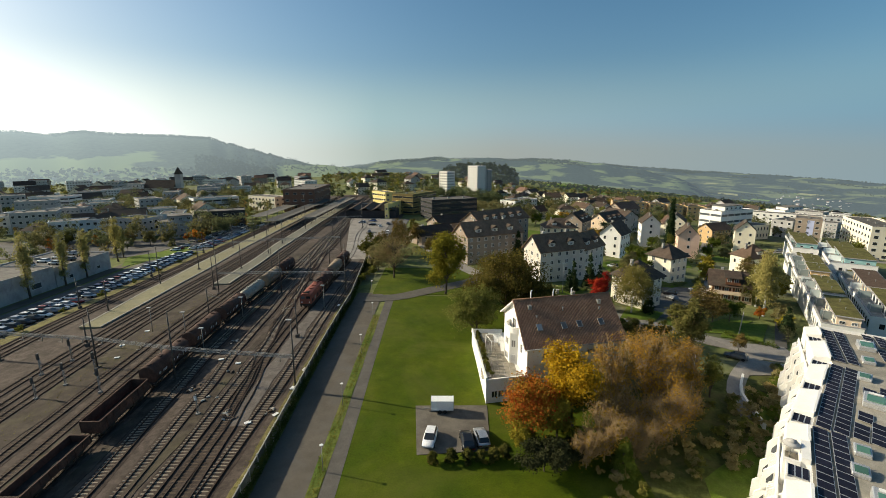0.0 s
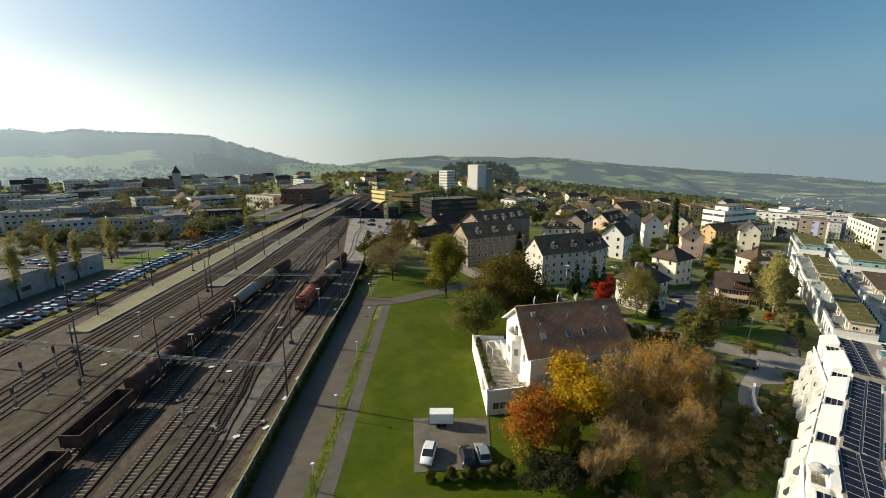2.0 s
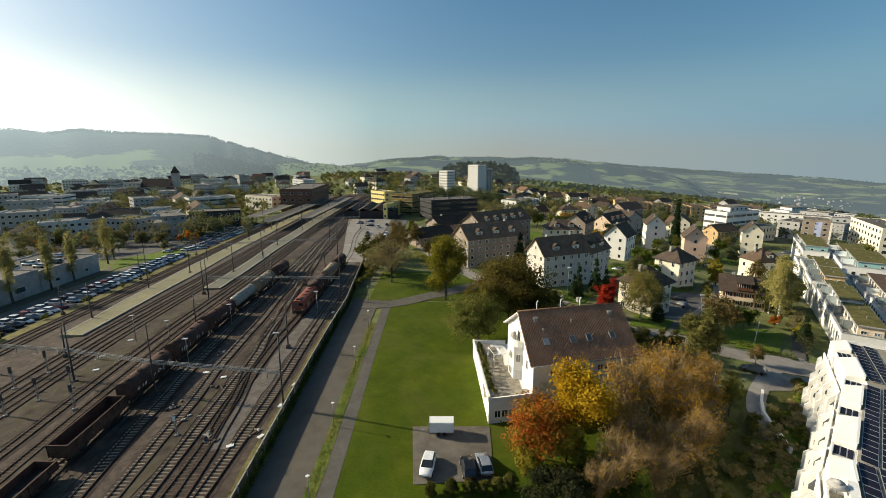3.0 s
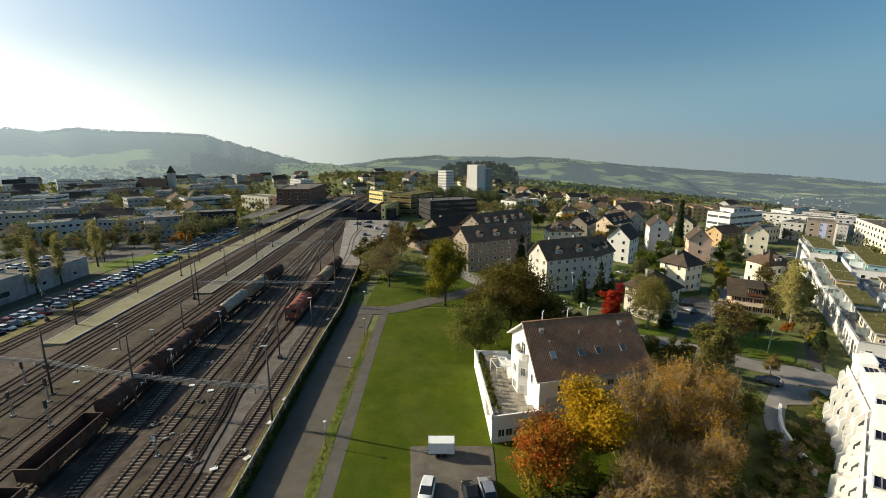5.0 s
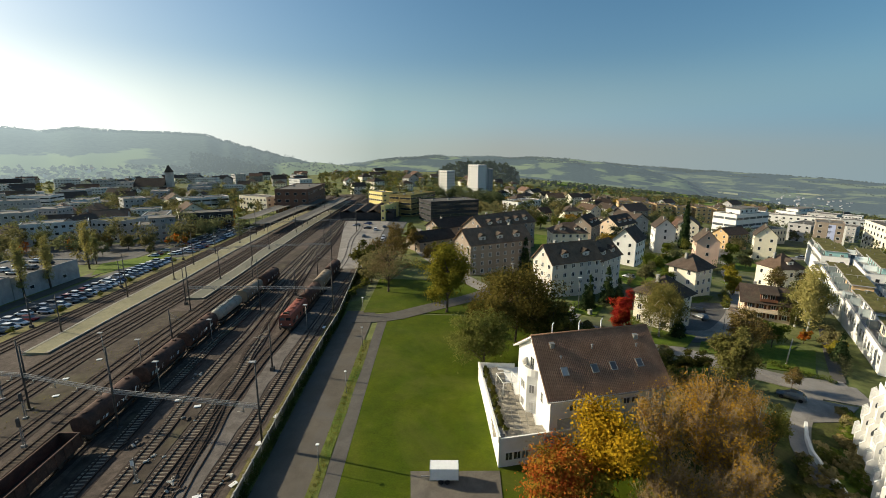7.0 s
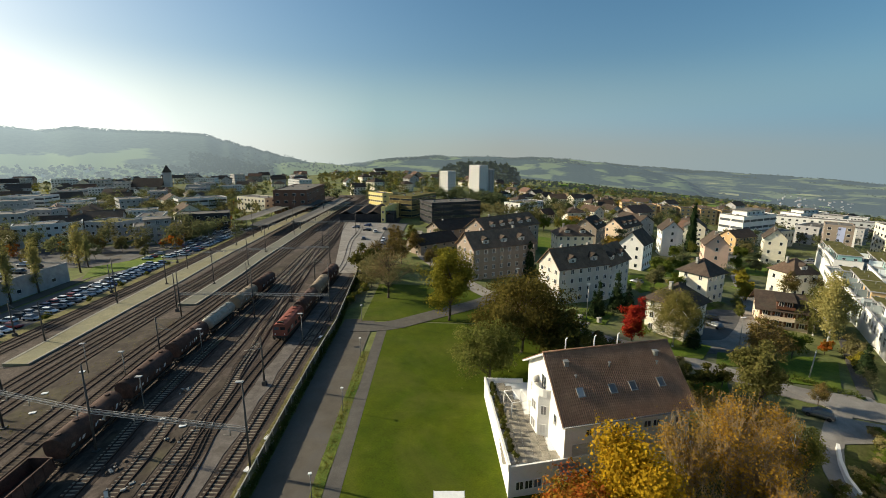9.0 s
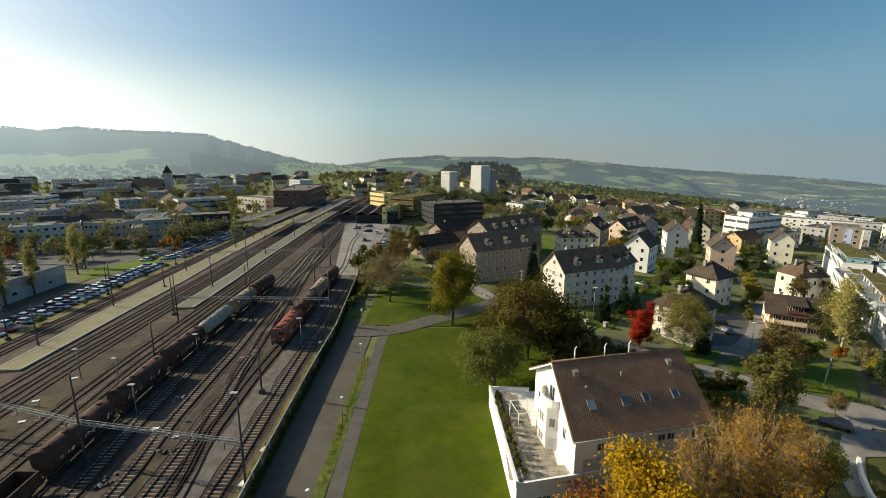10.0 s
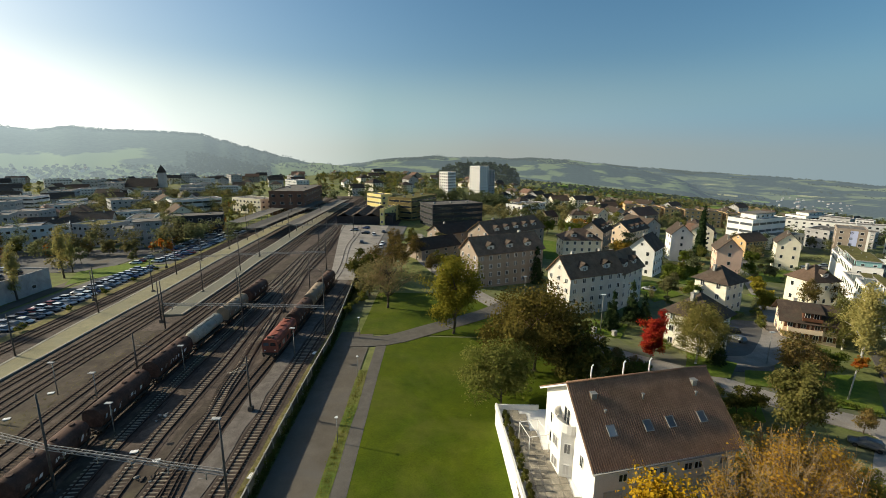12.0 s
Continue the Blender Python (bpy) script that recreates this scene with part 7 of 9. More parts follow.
def far_village(name, label, region, n, size, mats=None):
    """Houses of villages too far to tell apart: one object."""
    bm = bmesh.new()
    for _ in range(n):
        x, y, z = region(_rng)
        m = pose(x, y, z, 0, 0, _rng.uniform(0, 180))
        s = size * _rng.uniform(.7, 1.3)
        box(bm, -s * .6, s * .6, -s * .45, s * .45, -3, s * .6, 0, m)
        for sg in (-1, 1):
            v = [bm.verts.new(m @ Vector(p)) for p in ((-s * .65, sg * s * .5, s * .58), (s * .65, sg * s * .5, s * .58), (s * .65, 0, s), (-s * .65, 0, s))]
            bm.faces.new(v if sg < 0 else v[::-1]).material_index = 1
        for sx in (-.6, .6):
            v = [bm.verts.new(m @ Vector(p)) for p in ((sx * s, -s * .45, s * .6), (sx * s, s * .45, s * .6), (sx * s, 0, s * .97))]
            bm.faces.new(v)
    return tagged(part(name, bm, mats or [M_WHITE, M_ROOF_R], None), label, "village", "", "stuff")


# ---- the white house with the roof terrace ----
M_SKYPANE = glass_mat("dull_roof_glass", (0.16, 0.155, 0.15), 0.35)


def main_house():
    o = (13.1, 65.9)
    rot = 13.0
    skew = .077      # the gable end is not square to the ridge
    b = empty("house", pose(o[0], o[1], 0, 0, 0, rot), "white three-storey house with brown tiled gable roof and terrace", "house")
    L, D, E, EB, R, I = 18.7, 14.6, 7.15, 8.6, 13.2, .75
    x0, x1, y0, y1 = I, L - .5, I, D - I
    ym = 7.2
    k = (R - E) / ym
    ze = E + k * I - .15
    zb = EB + (R - EB) / (D - ym) * I - .15
    bm = bmesh.new()
    base = [bm.verts.new(p) for p in ((x0, y0, 1.9), (x1, y0, 1.9), (x1, y1, 1.9), (x0, y1, 1.9))]
    top = [bm.verts.new(p) for p in ((x0, y0, ze), (x1, y0, ze), (x1, y1, zb), (x0, y1, zb))]
    ap = [bm.verts.new((x0, ym, R - .25)), bm.verts.new((x1, ym, R - .25))]
    for f in ((base[0], base[1], top[1], top[0]), (base[2], base[3], top[3], top[2]), (base[1], base[2], top[2], ap[1], top[1]), (base[3], base[0], top[0], ap[0], top[3])):
        bm.faces.new(f)
    part("wall", bm, M_WHITE, b)
    # tiled roof: rows of curved tiles, one mesh a slope
    rows, cols = 27, 68
    for sgn in (-1, 1):
        verts, faces = [], []
        for i in range(rows + 1):
            for lip in (0, 1):
                t = i / rows
                yy = t * (ym if sgn < 0 else D - ym)
                e = E if sgn < 0 else EB
                z = e + t * (R - e) + (0.014 if lip else 0.0)
                for j in range(cols * 2 + 1):
                    x = j / (cols * 2) * L
                    verts.append((x, yy if sgn < 0 else D - yy, z + .10 * (j % 2)))
        w = cols * 2 + 1
        for i in range(rows):
            a, c = (2 * i + 1) * w, (2 * i + 2) * w
            for j in range(w - 1):
                faces.append((a + j, a + j + 1, c + j + 1, c + j))
                faces.append((2 * i * w + j, 2 * i * w + j + 1, a + j + 1, a + j))
        if sgn > 0:
            faces = [f[::-1] for f in faces]
        link_mesh("roof_slope", verts, faces, M_ROOF_B, b)
    bm = bmesh.new()
    slab(bm, [(0, .05, E - .03), (L, .05, E - .03), (L, ym, R - .06), (0, ym, R - .06)], .18)
    slab(bm, [(L, D - .05, EB - .03), (0, D - .05, EB - .03), (0, ym, R - .06), (L, ym, R - .06)], .18)
    part("roof_boarding", bm, M_FRAME, b, "pale painted boards under the eaves")
    bm = bmesh.new()
    tube(bm, (0, ym, R + .07), (L, ym, R + .07), .14, .14, 6)
    part("ridge_cap", bm, M_ROOF_B, b)
    for zz, yy, r in ((E, -.08, .09), (EB, D + .08, .09)):
        bm = bmesh.new()
        tube(bm, (0, yy, zz - .05), (L, yy, zz - .05), r, r, 6)
        part("gutter", bm, M_STEEL, b)
    pitch = math.degrees(math.atan(k))
    for xx, t, w, h in ((3.55, .335, .8, 1.05), (8.0, .335, .8, 1.05), (10.9, .34, .8, 1.05), (15.0, .345, .8, 1.05)):
        s = empty("skylight", pose(xx, t * ym, E + t * (R - E) + .10, pitch, 0, 0))
        s.parent = b
        bm = bmesh.new()
        for a in ((-w / 2 - .09, w / 2 + .09, -.09, 0), (-w / 2 - .09, w / 2 + .09, h, h + .09), (-w / 2 - .09, -w / 2, 0, h), (w / 2, w / 2 + .09, 0, h)):
            box(bm, *a, 0, .14)
        part("skylight_frame", bm, M_STEEL, s)
        bm = bmesh.new()
        box(bm, -w / 2, w / 2, 0, h, .02, .09)
        part("pane", bm, M_SKYPANE, s)
    for xx, t in ((2.7, .80), (15.9, .81)):
        bm = bmesh.new()
        box(bm, xx - .3, xx + .3, t * ym - .28, t * ym + .28, E + t * (R - E) - .3, E + t * (R - E) + .45)
        box(bm, xx - .36, xx + .36, t * ym - .34, t * ym + .34, E + t * (R - E) + .45, E + t * (R - E) + .53)
        part("chimney", bm, M_STEEL, b)
    for xx, t, h in ((8.6, .70, .6), (15.5, .66, .4), (3.5, .6, .3)):
        bm = bmesh.new()
        tube(bm, (xx, t * ym, E + t * (R - E)), (xx, t * ym, E + t * (R - E) + h), .11, .11, 7)
        tube(bm, (xx, t * ym, E + t * (R - E) + h), (xx, t * ym, E + t * (R - E) + h + .1), .2, .2, 7)
        part("vent_pipe", bm, M_STEEL, b)
    for xx in (4.0, 8.3, 11.9):
        bm = bmesh.new()
        tube(bm, (xx, ym + 1.6, R - 1.6), (xx, ym + 1.6, R + .75), .10, .09, 8)
        tube(bm, (xx, ym + 1.6, R + .75), (xx + .22, ym + 1.6, R + 1.0), .09, .09, 8)
        part("flue", bm, M_FRAME, b, "bent white metal flue pipe")
    # windows of the long front
    for xx, w in ((4.0, 1.1), (7.6, 1.1), (8.9, 1.1), (12.0, 1.1), (13.3, 1.1), (16.6, 1.1)):
        window(w, 1.0, pose(xx, y0 - .03, 5.0), b)
    for xx in (3.0, 6.8, 10.8, 14.6):
        sh = empty("roller_shutter", pose(xx, y0 - .02, 2.1))
        sh.parent = b
        for j in range(9):
            bm = bmesh.new()
            box(bm, -1.05, 1.05, -.035, .02, j * .21, j * .21 + .195)
            part("slat", bm, M_PALE, sh)
        bm = bmesh.new()
        box(bm, -1.12, -1.05, -.06, .02, 0, 1.95)
        box(bm, 1.05, 1.12, -.06, .02, 0, 1.95)
        box(bm, -1.12, 1.12, -.07, .02, 1.9, 2.0)
        part("guide_rail", bm, M_ALU, sh)
    # gable end: a polygonal bay over two floors with a round-edged loggia above
    bay = [(x0, 5.6), (x0 - 1.3, 6.4), (x0 - 1.3, 9.0), (x0, 9.8)]
    bm = bmesh.new()
    prism(bm, [*bay][::-1], 1.95, 7.6)
    part("bay", bm, M_WHITE, b)
    for z in (2.3, 5.0):
        for (ax, ay), (bx, by) in zip(bay[::-1], bay[::-1][1:]):
            rzz = math.degrees(math.atan2(by - ay, bx - ax))
            n = math.hypot(bx - ax, by - ay)
            o = window(n * .5, 1.35, pose((ax + bx) / 2, (ay + by) / 2, z, 0, 0, rzz) @ pose(0, -.04, 0), b)
            for pane in o.children:
                pane.data = pane.data.copy()
                pane.data.materials[0] = M_CURTAIN
    bm = bmesh.new()
    n = 10
    ring = [(x0 - 1.5 * math.sin(math.pi * i / n), 7.7 - 2.2 * math.cos(math.pi * i / n)) for i in range(n + 1)]
    inner = [(x0 - 1.36 * math.sin(math.pi * i / n), 7.7 - 2.06 * math.cos(math.pi * i / n)) for i in range(n + 1)]
    prism(bm, (ring + inner[::-1])[::-1], 7.6, 8.7)
    part("balcony_parapet", bm, M_WHITE, b)
    window(1.4, 2.0, pose(x0 - .03, 7.7, 7.7, 0, 0, -90), b)
    for z in (2.4, 5.1):
        window(1.0, 1.5, pose(x0 - .03, 11.6, z, 0, 0, -90), b)
    window(.7, 1.5, pose(x0 - .03, 3.6, 5.0, 0, 0, -90), b)
    for xx in (3, 7, 11, 15):
        for z in (2.4, 5.1):
            window(1.3, 1.6, pose(xx, y1 + .03, z, 0, 0, 180), b)
    for yy in (4.0, 7.4, 10.8):
        for z in (2.4, 5.1):
            window(1.2, 1.6, pose(x1 + .03, yy, z, 0, 0, 90), b)
    lean = Matrix(((1, skew, 0, 0), (0, 1, 0, 0), (0, 0, 1, 0), (0, 0, 0, 1)))
    for c in b.children:
        if c.type == "MESH" and c.location.length == 0:
            c.data.transform(lean)
        else:
            c.location.x += skew * c.location.y
    return b


main_house()


def terrace():
    t = empty("roof_terrace", Matrix(), "white walled ground floor carrying a paved roof terrace", "terrace")
    a, b, c, d = (6.95, 65.2), (31.8, 70.7), (28.6, 85.4), (6.0, 86.0)
    bm = bmesh.new()
    prism(bm, [a, b, c, d], -3.6, 1.86)
    part("wall", bm, M_WHITE, t)
    zf = 1.9

    def at(u, v):
        p = Vector(a).lerp(Vector(b), u)
        q = Vector(d).lerp(Vector(c), u)
        return p.lerp(q, v)

    def seg(name, p, q, w, z0, z1, mat):
        p, q = Vector(p), Vector(q)
        n = (q - p).length
        bm = bmesh.new()
        box(bm, 0, n, -w / 2, w / 2, z0, z1)
        o = part(name, bm, mat, t)
        o.matrix_basis = pose(p.x, p.y, 0, 0, 0, math.degrees(math.atan2(q.y - p.y, q.x - p.x)))
    seg("parapet", (6.06, 86.0), (7.01, 65.2), .3, 1.87, 2.75, M_WHITE)
    seg("parapet", (7.17, 65.3), (17.2, 67.5), .25, 1.87, 2.45, M_WHITE)
    seg("parapet", (6.2, 85.9), (12.2, 85.7), .25, 1.87, 2.6, M_WHITE)
    # paving slabs
    slabm = bpy.data.meshes.new("paver")
    bm = bmesh.new()
    box(bm, -.48, .48, -.48, .48, 0, .05)
    bm.to_mesh(slabm)
    bm.free()
    slabm.materials.append(M_PAVERS)
    for i in range(8):
        for j in range(20):
            x, y = 7.75 + i * 1.0 + (19 - j) * -.048 + .0, 66.9 + j * 1.0 + i * .21 * .4
            if x < 14.9 and y < 85.2 and not (x > 13.4 - (y - 66) * .2 and y > 68):
                share("paver", slabm, pose(x, y, zf, 0, 0, 2.7), t)
    # planter along the wall
    bm = bmesh.new()
    for j in range(3):
        y = 68.5 + j * 5.6
        box(bm, -.35, .35, -2.3, 2.3, 0, .55, 0, pose(7.55 - (y - 66) * .047, y, zf, 0, 0, 2.7))
    part("planter", bm, M_CONCRETE, t)
    # ground floor windows and door on the front
    e = Vector(b) - Vector(a)
    rz = math.degrees(math.atan2(e.y, e.x))
    for k in (.055, .1, .145, .42, .55, .68, .8):
        p = Vector(a).lerp(Vector(b), k)
        window(1.05, 1.25, pose(p.x, p.y, -.9, 0, 0, rz) @ pose(0, -.03, 0), t)
    # glazed lean-to over the entrance
    p = Vector(a).lerp(Vector(b), .30)
    bm = bmesh.new()
    m = pose(p.x, p.y, 0, 0, 0, rz)
    for xx in (-1.5, -.5, .5, 1.5):
        tube(bm, m @ Vector((xx, 0, 1.7)), m @ Vector((xx, -1.9, .75)), .05, .05, 5)
        tube(bm, m @ Vector((xx, -1.9, .75)), m @ Vector((xx, -1.9, -2.2)), .05, .05, 5)
    tube(bm, m @ Vector((-1.5, -1.9, .75)), m @ Vector((1.5, -1.9, .75)), .05, .05, 5)
    part("lean_to_frame", bm, M_FRAME, t)
    bm = bmesh.new()
    v = [bm.verts.new(m @ Vector(q)) for q in ((-1.5, -1.95, .80), (1.5, -1.95, .80), (1.5, 0, 1.76), (-1.5, 0, 1.76))]
    bm.faces.new(v)
    bmesh.ops.solidify(bm, geom=bm.faces[:], thickness=.03)
    part("glass_roof", bm, M_PALEGLASS, t)
    # pergola frame by the house
    g = empty("pergola", pose(8.85, 75.7, zf, 0, 0, 12.5), "white tubular pergola frame on the terrace", "pergola")
    for xx in (0, 2.6):
        for yy in (0, 3.2):
            bm = bmesh.new()
            tube(bm, (xx, yy, 0), (xx, yy, 2.5), .06, .06, 6)
            part("post", bm, M_FRAME, g)
    for p, q in (((0, 0), (2.6, 0)), ((0, 3.2), (2.6, 3.2)), ((0, 0), (0, 3.2)), ((2.6, 0), (2.6, 3.2)), ((1.3, 0), (1.3, 3.2))):
        bm = bmesh.new()
        tube(bm, (*p, 2.5), (*q, 2.5), .05, .05, 6)
        part("beam", bm, M_FRAME, g)
    for j in range(15):
        y = 66.8 + j * 1.15
        copy_thing(BUSH if j % 3 else LOWB, pose(7.65 - (y - 66) * .047 + _rng.uniform(-.1, .3), y, zf + .4, 0, 0, _rng.uniform(0, 360)) @ Matrix.Diagonal((.5, .6, _rng.uniform(.5, 1.0), 1)))


terrace()

# ---- the white terraced block with solar panels ----
M_SOLAR = surface("solar_cells", (0.011, 0.011, 0.020), (0.019, 0.019, 0.034), 2.0, 0.6, 0.0, 8.0, spec=0.15, per_object=.25)
M_SLAT = surface("white_slats", (0.68, 0.67, 0.64), (0.76, 0.75, 0.72), 1.0, 0.6, 0.05, 10.0)


def solar_mesh(w, d):
    bm = bmesh.new()
    box(bm, -w / 2, w / 2, -d / 2, d / 2, 0, .04, 1)
    box(bm, -w / 2 + .04, w / 2 - .04, -d / 2 + .04, d / 2 - .04, .04, .046, 0)
    me = bpy.data.meshes.new("solar_panel")
    bm.to_mesh(me)
    bm.free()
    me.materials.append(M_SOLAR)
    me.materials.append(M_ALU)
    return me


def solar_block():
    """Three wings in a gentle zigzag; in each, local x runs along the front and local y into the building."""
    top = 9.0
    b = empty("terraced_building", Matrix(), "white terraced apartment building with solar panels on a flat roof", "apartment building")
    # start, bearing, length, joint, storey units (from, to), attics (from, to), panel patches, roof lights (x, y, size), panel groups (x, y, count)
    wings = (((24.8, 24.55), 52.4, 24.2, 0, ((-5, 4.5), (4.5, 13.2), (13.2, 24.2)), ((-3.5, 3.4), (5.5, 12.7), (19.9, 23.7)), (4.4, 14.6), ((21.6, 4.7, .8), (17.6, 4.2, .8), (13.4, 5.6, 1.25)), ((14.8, 7.6, 3), (18.4, 7.4, 4), (6, 6.6, 6), (6, 8.2, 6))),
             ((39.86, 43.73), 45.6, 21.0, .5, ((.3, 10.2), (10.2, 20.9)), ((2.6, 9.5), (12.6, 19.0)), (1.35, 11.1, 20.0), ((18.2, 4.4, .85), (10.6, 5.5, 1.3)), ((.8, 4.6, 3), (.8, 6.0, 4), (5.4, 4.8, 2), (12.8, 5.0, 2), (12.8, 6.5, 3), (14.6, 8.2, 5))),
             ((55.25, 59.1), 56.2, 14.9, 5.0, ((.2, 9.0), (9.0, 14.9)), ((.4, 7.5), (10.2, 14.5)), (8.85,), ((8.4, 5.6, 1.2), (2.4, 4.9, .85)), ((4.0, 7.4, 4), (4.0, 8.9, 4), (10.4, 6.6, 4), (10.4, 8.1, 4))))
    for w, (o, ang, L, joint, units, attics, patches, lights, groups) in enumerate(wings):
        S = pose(o[0], o[1], 0, 0, 0, ang) @ Matrix.Diagonal((1, -1, 1, 1))
        top_w = top - .012 * w

        def put(name, bm, mat, label=""):
            ob = part(name, bm, mat, b, label)
            ob.matrix_basis = S
            return ob

        bm = bmesh.new()
        box(bm, -joint - (7 if w == 0 else 0), L, .6, 22, -9, top_w - .25)
        put("core_wall", bm, M_WHITE)
        bm = bmesh.new()
        box(bm, -joint, L - .3, .7, 21.7, top_w - .246, top_w - .18)
        put("roof", bm, M_FLATROOF)
        if w == 2:
            bm = bmesh.new()
            box(bm, L - .3, L, -.6, 21.7, top - .27, top + .2)
            put("parapet", bm, M_WHITE)
        for x, x1 in attics:
            bm = bmesh.new()
            v = box(bm, x, x1, -1.35, .6, top - 3.2, top + .3)
            for q in v:
                if q.co.z > top and q.co.y < 0:
                    q.co.z -= .4
                    q.co.x += .25 if q.co.x < x + 1 else -.25
            bmesh.ops.bevel(bm, geom=bm.edges[:], offset=.05, segments=1, affect="EDGES")
            put("attic", bm, M_WHITE)
            bm = bmesh.new()
            box(bm, x + .25, x1 - .25, .42, .66, top + .302, top + .4)
            put("coping", bm, M_FRAME)
        # the open terrace cut into one attic
        if w == 0:
            bm = bmesh.new()
            box(bm, 16.4, 19.9, -.15, .6, top - 3.2, top + .29)
            box(bm, 16.2, 16.45, -1.5, -.15, top - 3.2, top - .2)
            box(bm, 16.45, 19.9, -1.5, -1.35, top - 3.2, top - .75)
            put("attic", bm, M_WHITE)
            bm = bmesh.new()
            box(bm, 16.45, 19.9, -1.35, -.15, top - 3.2, top - 1.5)
            put("terrace_floor", bm, M_PAVERS)
        for x in patches:
            bm = bmesh.new()
            box(bm, x - 1.1, x + 1.1, -1.15, .6, top - 3.2, top - .42)
            put("recess_wall", bm, M_WHITE)
            for q, (y0, y1) in enumerate(((-1.3, -1.15), (.5, .6))):
                bm = bmesh.new()
                box(bm, x - 1.1, x + 1.1, y0, y1, top - .9, top - .1 - .15 * q)
                put("kerb", bm, M_WHITE)
            for k in range(3):
                share("solar_panel", SOL_S, S @ Matrix.Translation((x, -.88 + k * .54, top - .3)), b)
        for x, e1 in units:
            for s, (out, zt) in enumerate(((-1.7, top - 3.2), (-2.2, top - 6.1), (-2.7, top - 9.0), (-2.9, top - 11.8))):
                bm = bmesh.new()
                box(bm, x, e1, out, .6, zt - 3.0, zt - .05)
                put("storey", bm, M_WHITE)
                bm = bmesh.new()
                box(bm, x, e1, out - .05, out + .1, zt - .05, zt + .75)
                put("terrace_wall", bm, M_WHITE)
                for e in (0.1, (e1 - x) / 2):
                    bm = bmesh.new()
                    v = box(bm, x + e - .1, x + e + .1, out - 1.05, out + .4, zt - 2.9, zt + 1.0)
                    for q in v:
                        if q.co.z > zt and q.co.y < out:
                            q.co.z -= 1.6
                    put("fin", bm, M_WHITE)
                    bm = bmesh.new()
                    v = box(bm, x + e - .16, x + e - .102, out - .7, out - .2, zt - 1.9, zt - .5)
                    for q in v:
                        if q.co.z > zt - .5 and q.co.y < out - .5:
                            q.co.z -= .9
                    if s < 2:
                        put("side_glazing", bm, M_MIDGLASS)
                    else:
                        bm.free()
                    for j in range(4):
                        bm = bmesh.new()
                        xx = x + e + 2.35 + j * .42
                        v = box(bm, xx, xx + .07, out - .6, out - .1, zt - 2.7, zt - .25)
                        for q in v:
                            if q.co.z > zt - .5 and q.co.y < out - .3:
                                q.co.z -= .5
                        put("slat", bm, M_SLAT)
                    window(1.0, 1.7, S @ Matrix.Translation((x + e + 1.15, out, zt - 2.5)), b)
        n = int(L / 1.26)
        for i in range(n):
            for yy in (1.55, 3.05):
                share("solar_panel", SOL_L, S @ pose(.8 + i * 1.26, yy, top - .02, -6, 0, 0), b)
        for x, yy, n in groups:
            for i in range(n):
                share("solar_panel", SOL_L, S @ pose(x + i * 1.26, yy, top - .02, -6, 0, 0), b)
        for x, yy, k in lights:
            s = empty("roof_light", S @ Matrix.Translation((x, yy, top - .2)))
            s.parent = b
            bm = bmesh.new()
            v = box(bm, -1.0 * k, 1.0 * k, -.85 * k, .85 * k, 0, .8 * k)
            for q in v:
                if q.co.z > .1 and q.co.x < 0:
                    q.co.z *= .7
            bmesh.ops.bevel(bm, geom=bm.edges[:], offset=.08, segments=1, affect="EDGES")
            part("housing", bm, M_ALU, s)
            bm = bmesh.new()
            v = box(bm, -.75 * k, .3 * k, -.6 * k, .6 * k, .5 * k, .62 * k)
            for q in v:
                q.co.z += .14 * (q.co.x / k + .75) + .08 * k
            part("pane", bm, M_GREENGLASS, s, "greenish glass pane")
            if k > 1:
                bm = bmesh.new()
                box(bm, .5 * k, .85 * k, -.5 * k, .5 * k, .8 * k, .8 * k + .06)
                part("hatch", bm, M_FRAME, s, "white hatch lid")
            bm = bmesh.new()
            tube(bm, (1.35 * k, .3, 0), (1.35 * k, .3, .5), .07, .07, 6)
            part("vent_pipe", bm, M_STEEL, s)
        if w == 0:
            um = empty("parasol", S @ Matrix.Translation((18.4, -.9, top - 1.5)), "half-folded grey parasol on a roof terrace", "parasol")
            bm = bmesh.new()
            tube(bm, (0, 0, 0), (0, 0, 2.3), .04, .04, 6)
            part("pole", bm, M_STEEL, um)
            bm = bmesh.new()
            tube(bm, (0, 0, 1.75), (0, 0, 2.1), .85, .5, 8)
            tube(bm, (0, 0, 2.1), (0, 0, 2.3), .5, .06, 8)
            part("canopy", bm, M_GREY, um)


SOL_L = solar_mesh(1.2, 1.3)
SOL_S = solar_mesh(1.9, .5)
solar_block()


